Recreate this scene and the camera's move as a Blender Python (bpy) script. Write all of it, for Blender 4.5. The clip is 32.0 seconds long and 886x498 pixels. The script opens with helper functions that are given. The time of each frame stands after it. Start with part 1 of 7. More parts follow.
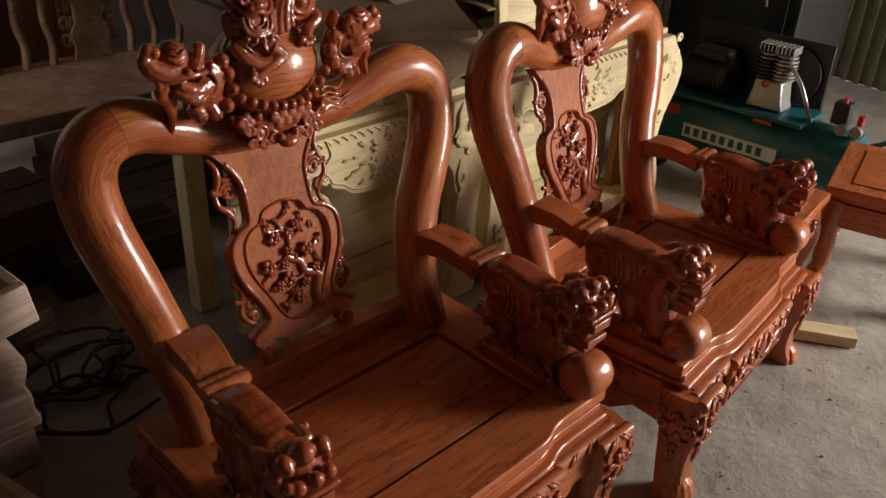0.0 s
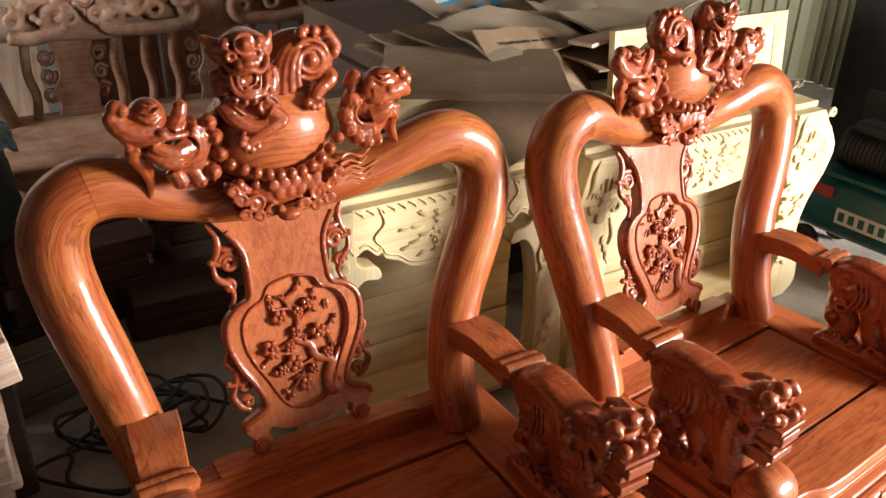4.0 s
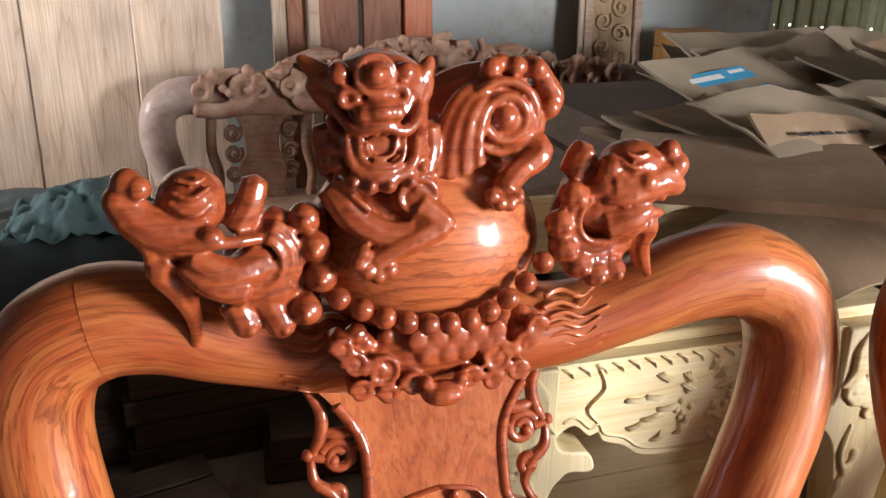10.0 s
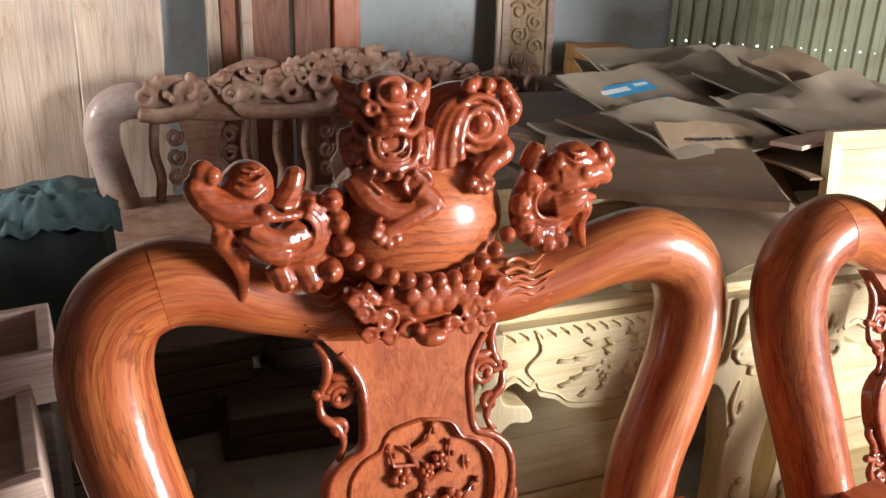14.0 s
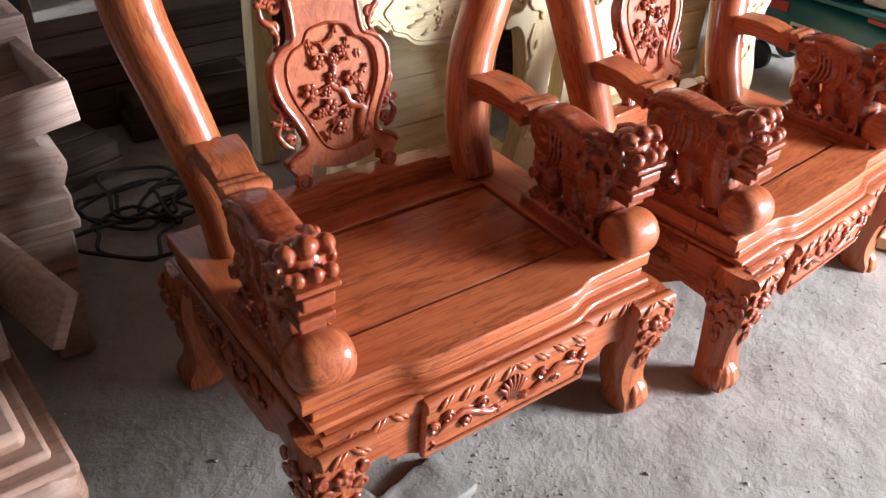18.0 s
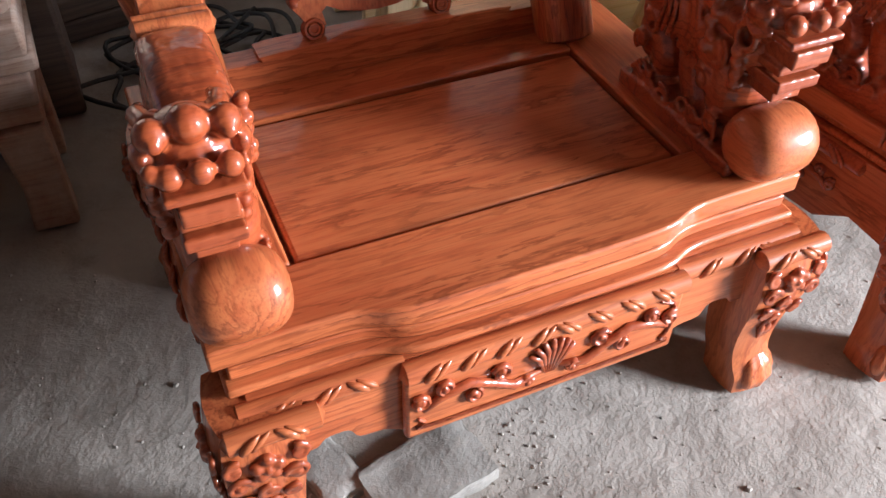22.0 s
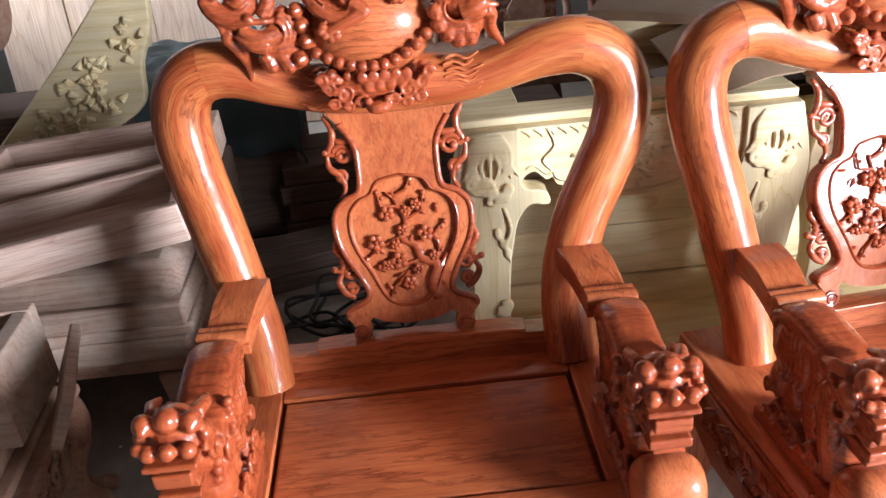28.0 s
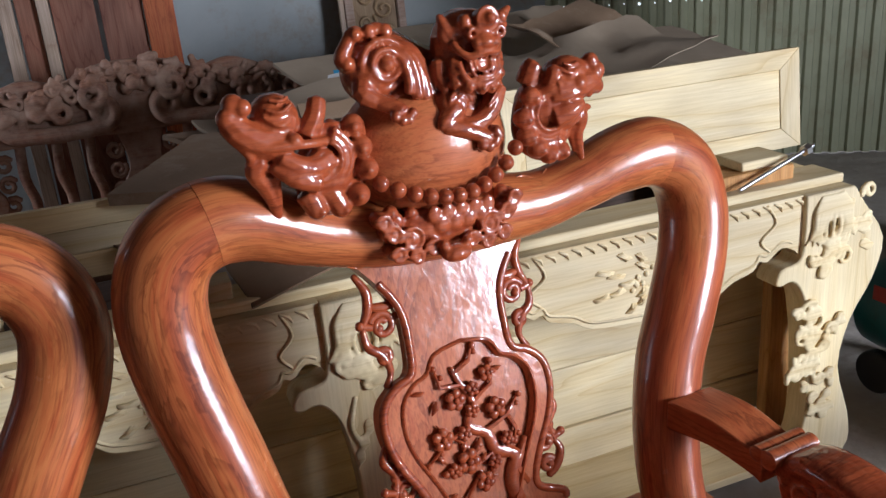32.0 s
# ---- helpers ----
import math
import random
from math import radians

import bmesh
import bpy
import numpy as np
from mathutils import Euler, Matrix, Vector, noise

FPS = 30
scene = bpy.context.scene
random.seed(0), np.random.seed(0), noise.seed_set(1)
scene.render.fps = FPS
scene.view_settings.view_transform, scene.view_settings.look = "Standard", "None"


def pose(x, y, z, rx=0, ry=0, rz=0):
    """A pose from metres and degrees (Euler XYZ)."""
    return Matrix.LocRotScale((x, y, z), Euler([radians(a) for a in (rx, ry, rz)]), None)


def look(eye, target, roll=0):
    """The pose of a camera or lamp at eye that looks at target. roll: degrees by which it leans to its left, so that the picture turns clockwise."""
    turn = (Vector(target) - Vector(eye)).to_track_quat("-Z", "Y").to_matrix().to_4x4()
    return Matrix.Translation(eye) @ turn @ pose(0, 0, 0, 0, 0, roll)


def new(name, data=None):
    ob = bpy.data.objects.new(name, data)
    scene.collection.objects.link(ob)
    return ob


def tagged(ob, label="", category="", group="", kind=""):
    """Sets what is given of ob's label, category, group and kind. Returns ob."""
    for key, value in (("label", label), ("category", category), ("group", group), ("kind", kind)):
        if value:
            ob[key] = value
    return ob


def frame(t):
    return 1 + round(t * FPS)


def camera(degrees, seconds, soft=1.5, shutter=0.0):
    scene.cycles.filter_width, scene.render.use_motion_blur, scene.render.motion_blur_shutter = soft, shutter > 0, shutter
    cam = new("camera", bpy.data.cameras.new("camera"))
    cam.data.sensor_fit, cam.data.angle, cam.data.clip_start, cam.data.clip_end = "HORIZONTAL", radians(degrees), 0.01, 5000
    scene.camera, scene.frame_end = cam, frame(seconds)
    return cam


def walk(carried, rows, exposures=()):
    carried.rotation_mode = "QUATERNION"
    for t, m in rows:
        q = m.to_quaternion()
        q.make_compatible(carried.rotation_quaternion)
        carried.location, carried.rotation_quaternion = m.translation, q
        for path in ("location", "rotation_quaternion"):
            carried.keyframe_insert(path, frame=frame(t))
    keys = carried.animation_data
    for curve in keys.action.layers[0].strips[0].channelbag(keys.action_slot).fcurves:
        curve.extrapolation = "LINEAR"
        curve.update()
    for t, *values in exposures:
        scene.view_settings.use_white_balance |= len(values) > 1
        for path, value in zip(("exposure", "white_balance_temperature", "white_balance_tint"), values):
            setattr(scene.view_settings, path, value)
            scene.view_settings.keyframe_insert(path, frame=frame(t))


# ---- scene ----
cam = camera(55.0, 32.0, soft=1.5)
# seconds, eye, a point ahead, roll
PATH = [
    (0, (-0.969, -1.189, 1.645), (-0.037, -0.276, 0.906), 2.5),
    (0.5, (-0.943, -1.172, 1.647), (-0.011, -0.275, 0.888), 2.4),
    (1, (-0.897, -1.168, 1.627), (0.027, -0.248, 0.885), 1.0),
    (1.5, (-0.749, -1.172, 1.621), (0.077, -0.166, 0.876), 1.1),
    (2, (-0.615, -1.188, 1.632), (0.13, -0.118, 0.892), 0.8),
    (2.5, (-0.587, -1.19, 1.62), (0.126, -0.089, 0.892), 0.5),
    (3, (-0.575, -1.172, 1.632), (0.125, -0.066, 0.9), 1.5),
    (3.5, (-0.558, -1.15, 1.641), (0.159, -0.037, 0.936), 2.0),
    (5.5, (-0.548, -1.174, 1.496), (0.147, -0.008, 0.856), 2.5),
    (6, (-0.567, -1.178, 1.493), (0.1, 0.019, 0.883), 1.5),
    (6.5, (-0.559, -1.162, 1.5), (0.122, 0.053, 0.941), 2.0),
    (7, (-0.536, -1.102, 1.493), (0.145, 0.12, 0.952), 2.0),
    (7.5, (-0.525, -0.95, 1.479), (0.181, 0.272, 0.972), 2.5),
    (8, (-0.511, -0.785, 1.474), (0.189, 0.458, 1.01), 1.6),
    (8.5, (-0.396, -0.666, 1.448), (0.215, 0.61, 0.951), 1.7),
    (9, (-0.277, -0.605, 1.436), (0.212, 0.723, 0.936), 2.2),
    (9.5, (-0.251, -0.55, 1.404), (0.213, 0.774, 0.873), 0.2),
    (10, (-0.255, -0.525, 1.398), (0.158, 0.816, 0.866), 0.9),
    (10.5, (-0.256, -0.531, 1.4), (0.15, 0.812, 0.871), 1.0),
    (11, (-0.249, -0.541, 1.403), (0.151, 0.805, 0.875), 0.8),
    (11.5, (-0.243, -0.553, 1.401), (0.157, 0.795, 0.878), 0.8),
    (12, (-0.242, -0.552, 1.401), (0.156, 0.796, 0.876), 0.6),
    (12.5, (-0.241, -0.552, 1.399), (0.155, 0.797, 0.874), 0.7),
    (13, (-0.248, -0.568, 1.4), (0.149, 0.777, 0.868), 1.0),
    (13.5, (-0.296, -0.624, 1.418), (0.091, 0.724, 0.884), 0.8),
    (14, (-0.422, -0.727, 1.447), (0.142, 0.564, 0.93), 2.6),
    (14.5, (-0.543, -0.873, 1.478), (0.151, 0.364, 0.991), 2.3),
    (16.5, (-0.907, -1.22, 1.508), (-0.059, -0.162, 0.868), 6.1),
    (17, (-0.897, -1.245, 1.505), (-0.051, -0.251, 0.765), 5.9),
    (17.5, (-0.865, -1.307, 1.47), (-0.057, -0.323, 0.677), 4.6),
    (18, (-0.889, -1.31, 1.443), (-0.125, -0.339, 0.591), 3.9),
    (18.5, (-0.882, -1.3, 1.382), (-0.139, -0.333, 0.507), 3.7),
    (19, (-0.727, -1.098, 1.157), (-0.057, -0.203, 0.158), 4.3),
    (19.5, (-0.728, -1.086, 1.147), (-0.07, -0.2, 0.131), 4.3),
    (20, (-0.719, -1.082, 1.147), (-0.061, -0.191, 0.135), 4.5),
    (20.5, (-0.714, -1.065, 1.147), (-0.043, -0.177, 0.143), 5.0),
    (21, (-0.672, -1.069, 1.148), (-0.026, -0.154, 0.151), 3.1),
    (21.5, (-0.569, -1.064, 1.162), (-0.016, -0.089, 0.164), 2.5),
    (22, (-0.439, -1.042, 1.163), (0.008, -0.053, 0.128), 0.9),
    (22.5, (-0.312, -0.96, 1.173), (0.037, 0.046, 0.117), 0.5),
    (23, (-0.186, -0.959, 1.199), (0.057, 0.089, 0.154), -1.8),
    (23.5, (-0.097, -1.023, 1.19), (-0.013, 0.059, 0.156), -1.4),
    (24, (-0.09, -1.079, 1.213), (-0.02, -0.002, 0.172), -0.7),
    (24.5, (-0.004, -1.336, 1.412), (-0.038, -0.23, 0.399), -6.0),
    (25, (0.008, -1.353, 1.423), (-0.021, -0.229, 0.43), -5.9),
    (25.5, (0.003, -1.352, 1.446), (-0.005, -0.193, 0.494), -5.1),
    (27.5, (0.009, -1.362, 1.482), (0.032, -0.061, 0.735), -4.8),
    (28, (0.021, -1.353, 1.484), (0.057, -0.036, 0.767), -5.2),
    (28.5, (-0.034, -1.417, 1.392), (0.176, -0.052, 0.807), -3.5),
    (29, (0.005, -1.411, 1.418), (0.316, -0.067, 0.83), -3.1),
    (29.5, (-0.027, -1.373, 1.499), (0.397, -0.081, 0.865), -2.4),
    (30, (0.011, -1.371, 1.535), (0.512, -0.106, 0.903), -2.4),
    (30.5, (0.151, -1.277, 1.547), (0.698, -0.028, 0.923), -2.1),
    (31, (0.575, -0.850, 1.350), (1.004, 0.463, 0.764), -5.5),
    (31.5, (0.575, -0.850, 1.350), (1.046, 0.473, 0.824), -4.9),
    (32, (0.577, -0.850, 1.351), (1.055, 0.474, 0.834), -4.8),
]
walk(cam, [(t, look(eye, to, roll)) for t, eye, to, roll in PATH],
     exposures=[(0, -1, 6850, 10), (0.5, -0.65, 6843, 10), (1, -0.02, 6837, 10), (1.6, 0.15, 6830, 10), (2.1, 0.3, 6823, 10), (6, 0.25, 6775, 10), (8, 0.25, 6750, 10), (10, 0.25, 6200, 10), (14.5, 0.25, 6100, 10), (15, 0.25, 6000, 10), (17.5, 0.62, 5560, 10), (25, 0.86, 5560, 10), (28, 0.65, 5540, 10), (29, 0.55, 5530, 10), (30.3, 0.2, 5510, 10), (31, -0.62, 5480, 12), (32, -0.84, 5460, 12)])

# ---- daylight ----
SUN_EL, SUN_AZ = radians(45), radians(27)
world = bpy.data.worlds.new("sky")
world.use_nodes = True
scene.world = world
wn = world.node_tree.nodes
sky = wn.new("ShaderNodeTexSky")
sky.sky_type, sky.sun_disc = "NISHITA", False
sky.sun_elevation, sky.sun_rotation = SUN_EL, SUN_AZ
world.node_tree.links.new(sky.outputs[0], wn["Background"].inputs[0])
wn["Background"].inputs[1].default_value = 0.06
sun = new("sun", bpy.data.lights.new("sun", "SUN"))
sun.data.energy, sun.data.angle, sun.data.color = 3.0, radians(0.6), (1.0, 0.95, 0.88)
sun.matrix_world = look((4, 8, 9), (0, 0, 0))


def opening_light(name, eye, target, w, h, watts, colour=(1.0, 0.975, 0.95)):
    """Sky light that comes in through a door or window, as an area lamp in the opening."""
    ob = new(name, bpy.data.lights.new(name, "AREA"))
    ob.data.shape, ob.data.size, ob.data.size_y = "RECTANGLE", w, h
    ob.data.energy, ob.data.color = watts, colour
    ob.matrix_world = look(eye, target)
    return ob


opening_light("door_daylight", (4.14, -3.08, 1.50), (1.0, -0.2, 0.6), 1.30, 1.45, 545)
opening_light("window_daylight", (-3.08, 2.35, 1.75), (0.4, 3.5, 1.35), 1.2, 1.1, 46).data.spread = radians(95)

# ---- materials ----
def mat(name, rough=0.5, metal=0.0, coat=0.0, coat_rough=0.1, spec=0.5):
    m = bpy.data.materials.new(name)
    m.use_nodes = True
    b = m.node_tree.nodes["Principled BSDF"]
    b.inputs["Roughness"].default_value, b.inputs["Metallic"].default_value = rough, metal
    b.inputs["Coat Weight"].default_value, b.inputs["Coat Roughness"].default_value = coat, coat_rough
    b.inputs["Specular IOR Level"].default_value = spec
    return m, m.node_tree.nodes, m.node_tree.links, b


def ramp(nodes, stops):
    r = nodes.new("ShaderNodeValToRGB")
    while len(r.color_ramp.elements) < len(stops):
        r.color_ramp.elements.new(0.5)
    for e, (p, c) in zip(r.color_ramp.elements, stops):
        e.position, e.color = p, (*c, 1) if len(c) == 3 else c
    return r


def tex(nodes, links, kind, vec, **values):
    n = nodes.new(kind)
    for k, v in values.items():
        n.inputs[k.replace("_", " ")].default_value = v
    if vec is not None:
        links.new(vec, n.inputs["Vector"])
    return n


def mapped(nodes, links, scale=(1, 1, 1), rot=(0, 0, 0), random_shift=False):
    c, mp = nodes.new("ShaderNodeTexCoord"), nodes.new("ShaderNodeMapping")
    mp.inputs["Scale"].default_value, mp.inputs["Rotation"].default_value = scale, rot
    links.new(c.outputs["Object"], mp.inputs["Vector"])
    if random_shift:
        info, mul = nodes.new("ShaderNodeObjectInfo"), nodes.new("ShaderNodeMath")
        mul.operation, mul.inputs[1].default_value = "MULTIPLY", 37.0
        links.new(info.outputs["Random"], mul.inputs[0])
        links.new(mul.outputs[0], mp.inputs["Location"])
    return mp.outputs[0]


def bump(nodes, links, b, height, strength, distance):
    n = nodes.new("ShaderNodeBump")
    n.inputs["Strength"].default_value, n.inputs["Distance"].default_value = strength, distance
    links.new(height, n.inputs["Height"])
    links.new(n.outputs[0], b.inputs["Normal"])
    return n


def mix(nodes, links, a, b, fac, kind="MIX"):
    n = nodes.new("ShaderNodeMix")
    n.data_type, n.blend_type = "RGBA", kind
    for s, v in ((0, fac), (6, a), (7, b)):
        if hasattr(v, "is_output"):
            links.new(v, n.inputs[s])
        else:
            n.inputs[s].default_value = v if s == 0 else (*v, 1)
    return n.outputs[2]


def wood(name, dark, mid, light, along=(1, 9, 9), rot=(0, 0, 0), rough=0.4, bumpy=0.15, rings=2.2, dust=None, pores=0.8):
    """Wood with wandering rings, dark streaks, fine pores along the grain and broad tone changes; dust: a dry haze of that colour."""
    m, n, l, b = mat(name, rough)
    v = mapped(n, l, along, rot, True)
    warp = tex(n, l, "ShaderNodeTexNoise", v, Scale=0.9, Detail=3.0)
    add = n.new("ShaderNodeVectorMath")
    add.operation = "MULTIPLY_ADD"
    l.new(warp.outputs["Color"], add.inputs[0])
    add.inputs[1].default_value = (1.3, 1.3, 1.3)
    l.new(v, add.inputs[2])
    w = n.new("ShaderNodeTexWave")
    w.wave_type, w.bands_direction, w.wave_profile = "RINGS", "X", "SAW"
    for k, val in (("Scale", rings), ("Distortion", 3.2), ("Detail", 2.5), ("Detail Scale", 0.9)):
        w.inputs[k].default_value = val
    l.new(add.outputs[0], w.inputs["Vector"])
    rr = ramp(n, [(0.0, mid), (0.5, light), (0.9, mid), (1.0, dark)])
    l.new(w.outputs["Fac"], rr.inputs[0])
    fine_v = mapped(n, l, tuple(a * (3 if a <= 1.5 else 14) for a in along), rot, True)
    fine = tex(n, l, "ShaderNodeTexNoise", fine_v, Scale=2.5, Detail=4.0, Roughness=0.7)
    fr = ramp(n, [(0.35, (0.62, 0.56, 0.52)), (0.6, (1, 1, 1))])
    l.new(fine.outputs["Fac"], fr.inputs[0])
    col = mix(n, l, rr.outputs[0], fr.outputs[0], pores, "MULTIPLY")
    broad = tex(n, l, "ShaderNodeTexNoise", mapped(n, l, (1, 1, 1), (0, 0, 0), True), Scale=3.0, Detail=2.0)
    br = ramp(n, [(0.3, (0.72, 0.7, 0.7)), (0.7, (1.12, 1.1, 1.05))])
    l.new(broad.outputs["Fac"], br.inputs[0])
    col = mix(n, l, col, br.outputs[0], 1.0, "MULTIPLY")
    if dust:
        dn = tex(n, l, "ShaderNodeTexNoise", mapped(n, l, (1, 1, 1)), Scale=9.0, Detail=6.0, Roughness=0.7)
        dr = ramp(n, [(0.38, (0, 0, 0)), (0.68, (0.75, 0.75, 0.75))])
        l.new(dn.outputs["Fac"], dr.inputs[0])
        col = mix(n, l, col, dust, dr.outputs[0])
    l.new(col, b.inputs["Base Color"])
    if bumpy:
        bump(n, l, b, fine.outputs["Fac"], bumpy, 0.001)
    return m


def rosewood(name, dark, mid, light, rot=(0, 0, 0), ring=9.0, figure=1.0, streaks=0.6, pores=0.5, coat=0.8, coat_rough=0.11, swept=False, chisel=0.0, coarse=1.0):
    """Lacquered rosewood, grain along x before rot: wandering growth rings, dark and golden streaks, short pores. swept: the grain follows a bent log; chisel: tool marks of carving."""
    m, n, l, b = mat(name, 0.5, coat=coat, coat_rough=coat_rough, spec=0.22)
    def coords(scale, shift):
        mp = n.new("ShaderNodeMapping")
        mp.vector_type = "POINT"
        mp.inputs["Scale"].default_value = scale
        if swept:
            src = n.new("ShaderNodeAttribute")
            src.attribute_name = "grain"
            l.new(src.outputs["Vector"], mp.inputs["Vector"])
        else:
            turn = n.new("ShaderNodeMapping")
            turn.inputs["Rotation"].default_value = rot
            l.new(n.new("ShaderNodeTexCoord").outputs["Object"], turn.inputs["Vector"])
            l.new(turn.outputs[0], mp.inputs["Vector"])
        info = n.new("ShaderNodeObjectInfo")
        comb = n.new("ShaderNodeCombineXYZ")
        for k, f in enumerate(shift):
            q = n.new("ShaderNodeMath")
            q.operation, q.inputs[1].default_value, q.inputs[2].default_value = "MULTIPLY_ADD", f, 0.07 * f
            l.new(info.outputs["Random"], q.inputs[0])
            l.new(q.outputs[0], comb.inputs[k])
        l.new(comb.outputs[0], mp.inputs["Location"])
        return mp.outputs[0]
    v = coords((0.16, 1.0, 1.0), (3.0, 0.11, 0.13))
    warp = tex(n, l, "ShaderNodeTexNoise", v, Scale=7.0, Detail=3.0, Roughness=0.55)
    add = n.new("ShaderNodeVectorMath")
    add.operation = "MULTIPLY_ADD"
    l.new(warp.outputs["Color"], add.inputs[0])
    add.inputs[1].default_value = (0.05, 0.05 * figure, 0.05 * figure)
    l.new(v, add.inputs[2])
    w = n.new("ShaderNodeTexWave")
    w.wave_type, w.rings_direction, w.wave_profile = "RINGS", "X", "SAW"
    for k, val in (("Scale", ring), ("Distortion", 1.6 * figure), ("Detail", 3.0), ("Detail Scale", 6.0)):
        w.inputs[k].default_value = val
    l.new(add.outputs[0], w.inputs["Vector"])
    rr = ramp(n, [(0.0, (1.0, 1.0, 1.0)), (0.55, (1.0, 0.96, 0.94)), (0.90, (0.52, 0.44, 0.40)), (1.0, (0.90, 0.88, 0.86))])
    l.new(w.outputs["Fac"], rr.inputs[0])
    st = tex(n, l, "ShaderNodeTexNoise", coords((1.8, 34.0 * coarse, 34.0 * coarse), (9.0, 5.0, 7.0)), Scale=1.0, Detail=7.0, Roughness=0.62, Distortion=1.1)
    sr = ramp(n, [(0.28, dark), (0.42, mid), (0.55, light), (0.64, mid), (0.76, tuple(0.55 * d + 0.45 * m_ for d, m_ in zip(dark, mid)))])
    l.new(st.outputs["Fac"], sr.inputs[0])
    flat = mix(n, l, mid, light, 0.45)
    col = mix(n, l, flat, sr.outputs[0], streaks)
    patch = tex(n, l, "ShaderNodeTexNoise", coords((2.0, 9.0, 9.0), (7.0, 3.0, 3.0)), Scale=1.0, Detail=2.0)
    pa = ramp(n, [(0.36, (0.15, 0.15, 0.15)), (0.60, (0.9, 0.9, 0.9))])
    l.new(patch.outputs["Fac"], pa.inputs[0])
    col = mix(n, l, col, rr.outputs[0], pa.outputs[0], "MULTIPLY")
    po = tex(n, l, "ShaderNodeTexNoise", coords((14.0, 330.0, 330.0), (5.0, 5.0, 5.0)), Scale=1.0, Detail=2.0, Roughness=0.6)
    pr = ramp(n, [(0.36, (0.44, 0.36, 0.32)), (0.50, (1.0, 1.0, 1.0))])
    l.new(po.outputs["Fac"], pr.inputs[0])
    col = mix(n, l, col, pr.outputs[0], pores, "MULTIPLY")
    broad = tex(n, l, "ShaderNodeTexNoise", coords((1.0, 1.0, 1.0), (4.0, 4.0, 4.0)), Scale=4.0, Detail=2.0)
    br = ramp(n, [(0.3, (0.80, 0.76, 0.74)), (0.7, (1.10, 1.10, 1.08))])
    l.new(broad.outputs["Fac"], br.inputs[0])
    l.new(mix(n, l, col, br.outputs[0], 1.0, "MULTIPLY"), b.inputs["Base Color"])
    plain = n.new("ShaderNodeTexCoord").outputs["Object"]
    wv = tex(n, l, "ShaderNodeTexNoise", plain, Scale=24.0, Detail=3.0, Roughness=0.55)
    wb = n.new("ShaderNodeBump")
    wb.inputs["Strength"].default_value, wb.inputs["Distance"].default_value = 0.10, 0.012
    l.new(wv.outputs["Fac"], wb.inputs["Height"])
    last = wb
    if chisel:
        cv = n.new("ShaderNodeTexVoronoi")
        cv.feature = "SMOOTH_F1"
        cv.inputs["Scale"].default_value = 95.0
        l.new(plain, cv.inputs["Vector"])
        last = n.new("ShaderNodeBump")
        last.inputs["Strength"].default_value, last.inputs["Distance"].default_value = chisel, 0.004
        l.new(cv.outputs["Distance"], last.inputs["Height"])
        l.new(wb.outputs[0], last.inputs["Normal"])
        l.new(last.outputs[0], b.inputs["Normal"])
    l.new(last.outputs[0], b.inputs["Coat Normal"])
    rn = tex(n, l, "ShaderNodeTexNoise", plain, Scale=14.0, Detail=5.0, Roughness=0.65)
    ra = ramp(n, [(0.35, (coat_rough * 0.75,) * 3), (0.7, (coat_rough * 1.9,) * 3)])
    l.new(rn.outputs["Fac"], ra.inputs[0])
    l.new(ra.outputs[0], b.inputs["Coat Roughness"])
    return m


ROSE_D, ROSE_M, ROSE_L = (0.25, 0.050, 0.017), (0.45, 0.106, 0.033), (0.55, 0.172, 0.058)
ROSE_X = rosewood("lacquered_rosewood", ROSE_D, ROSE_M, ROSE_L, ring=20.0, figure=3.2, streaks=0.5, pores=0.35, coat=0.75, coat_rough=0.11)
ROSE_Y = rosewood("lacquered_rosewood_deep", ROSE_D, ROSE_M, ROSE_L, (0, 0, radians(-90)), ring=20.0, figure=3.2, streaks=0.5, pores=0.35, coat=0.75, coat_rough=0.11)
ROSE_Z = rosewood("lacquered_rosewood_upright", ROSE_D, ROSE_M, ROSE_L, (0, radians(90), 0), ring=20.0, figure=3.2, streaks=0.55, pores=0.35, coat=0.8, coat_rough=0.11)
ROSE_LOG = rosewood("lacquered_rosewood_log", (0.19, 0.036, 0.013), (0.44, 0.094, 0.027), (0.57, 0.190, 0.055), ring=13.0, figure=6.0, streaks=0.85, pores=0.5, coat=0.72, coat_rough=0.15, swept=True, coarse=0.45)
ROSE_C = rosewood("carved_rosewood", (0.16, 0.024, 0.009), (0.31, 0.056, 0.016), (0.41, 0.094, 0.028), ring=20.0, figure=3.0, streaks=0.6, pores=0.3, coat=1.0, coat_rough=0.07, chisel=0.22)
YELLOW = wood("raw_yellow_wood", (0.64, 0.49, 0.25), (0.73, 0.60, 0.34), (0.79, 0.68, 0.43), (1, 6, 6), rough=0.7, bumpy=0.25, rings=1.2, pores=0.35)
YELLOW_Z = wood("raw_yellow_wood_upright", (0.64, 0.49, 0.25), (0.73, 0.60, 0.34), (0.79, 0.68, 0.43), (6, 6, 1), rough=0.7, bumpy=0.25, rings=1.2, pores=0.35)
ORANGE = wood("orange_raw_wood", (0.36, 0.16, 0.04), (0.44, 0.22, 0.06), (0.5, 0.27, 0.09), (6, 6, 1), rough=0.7, bumpy=0.2)
DUSTY = wood("dusty_unfinished_rosewood", (0.20, 0.085, 0.05), (0.28, 0.13, 0.08), (0.34, 0.17, 0.10), (1, 7, 7), rough=0.7, bumpy=0.2, dust=(0.42, 0.30, 0.22))
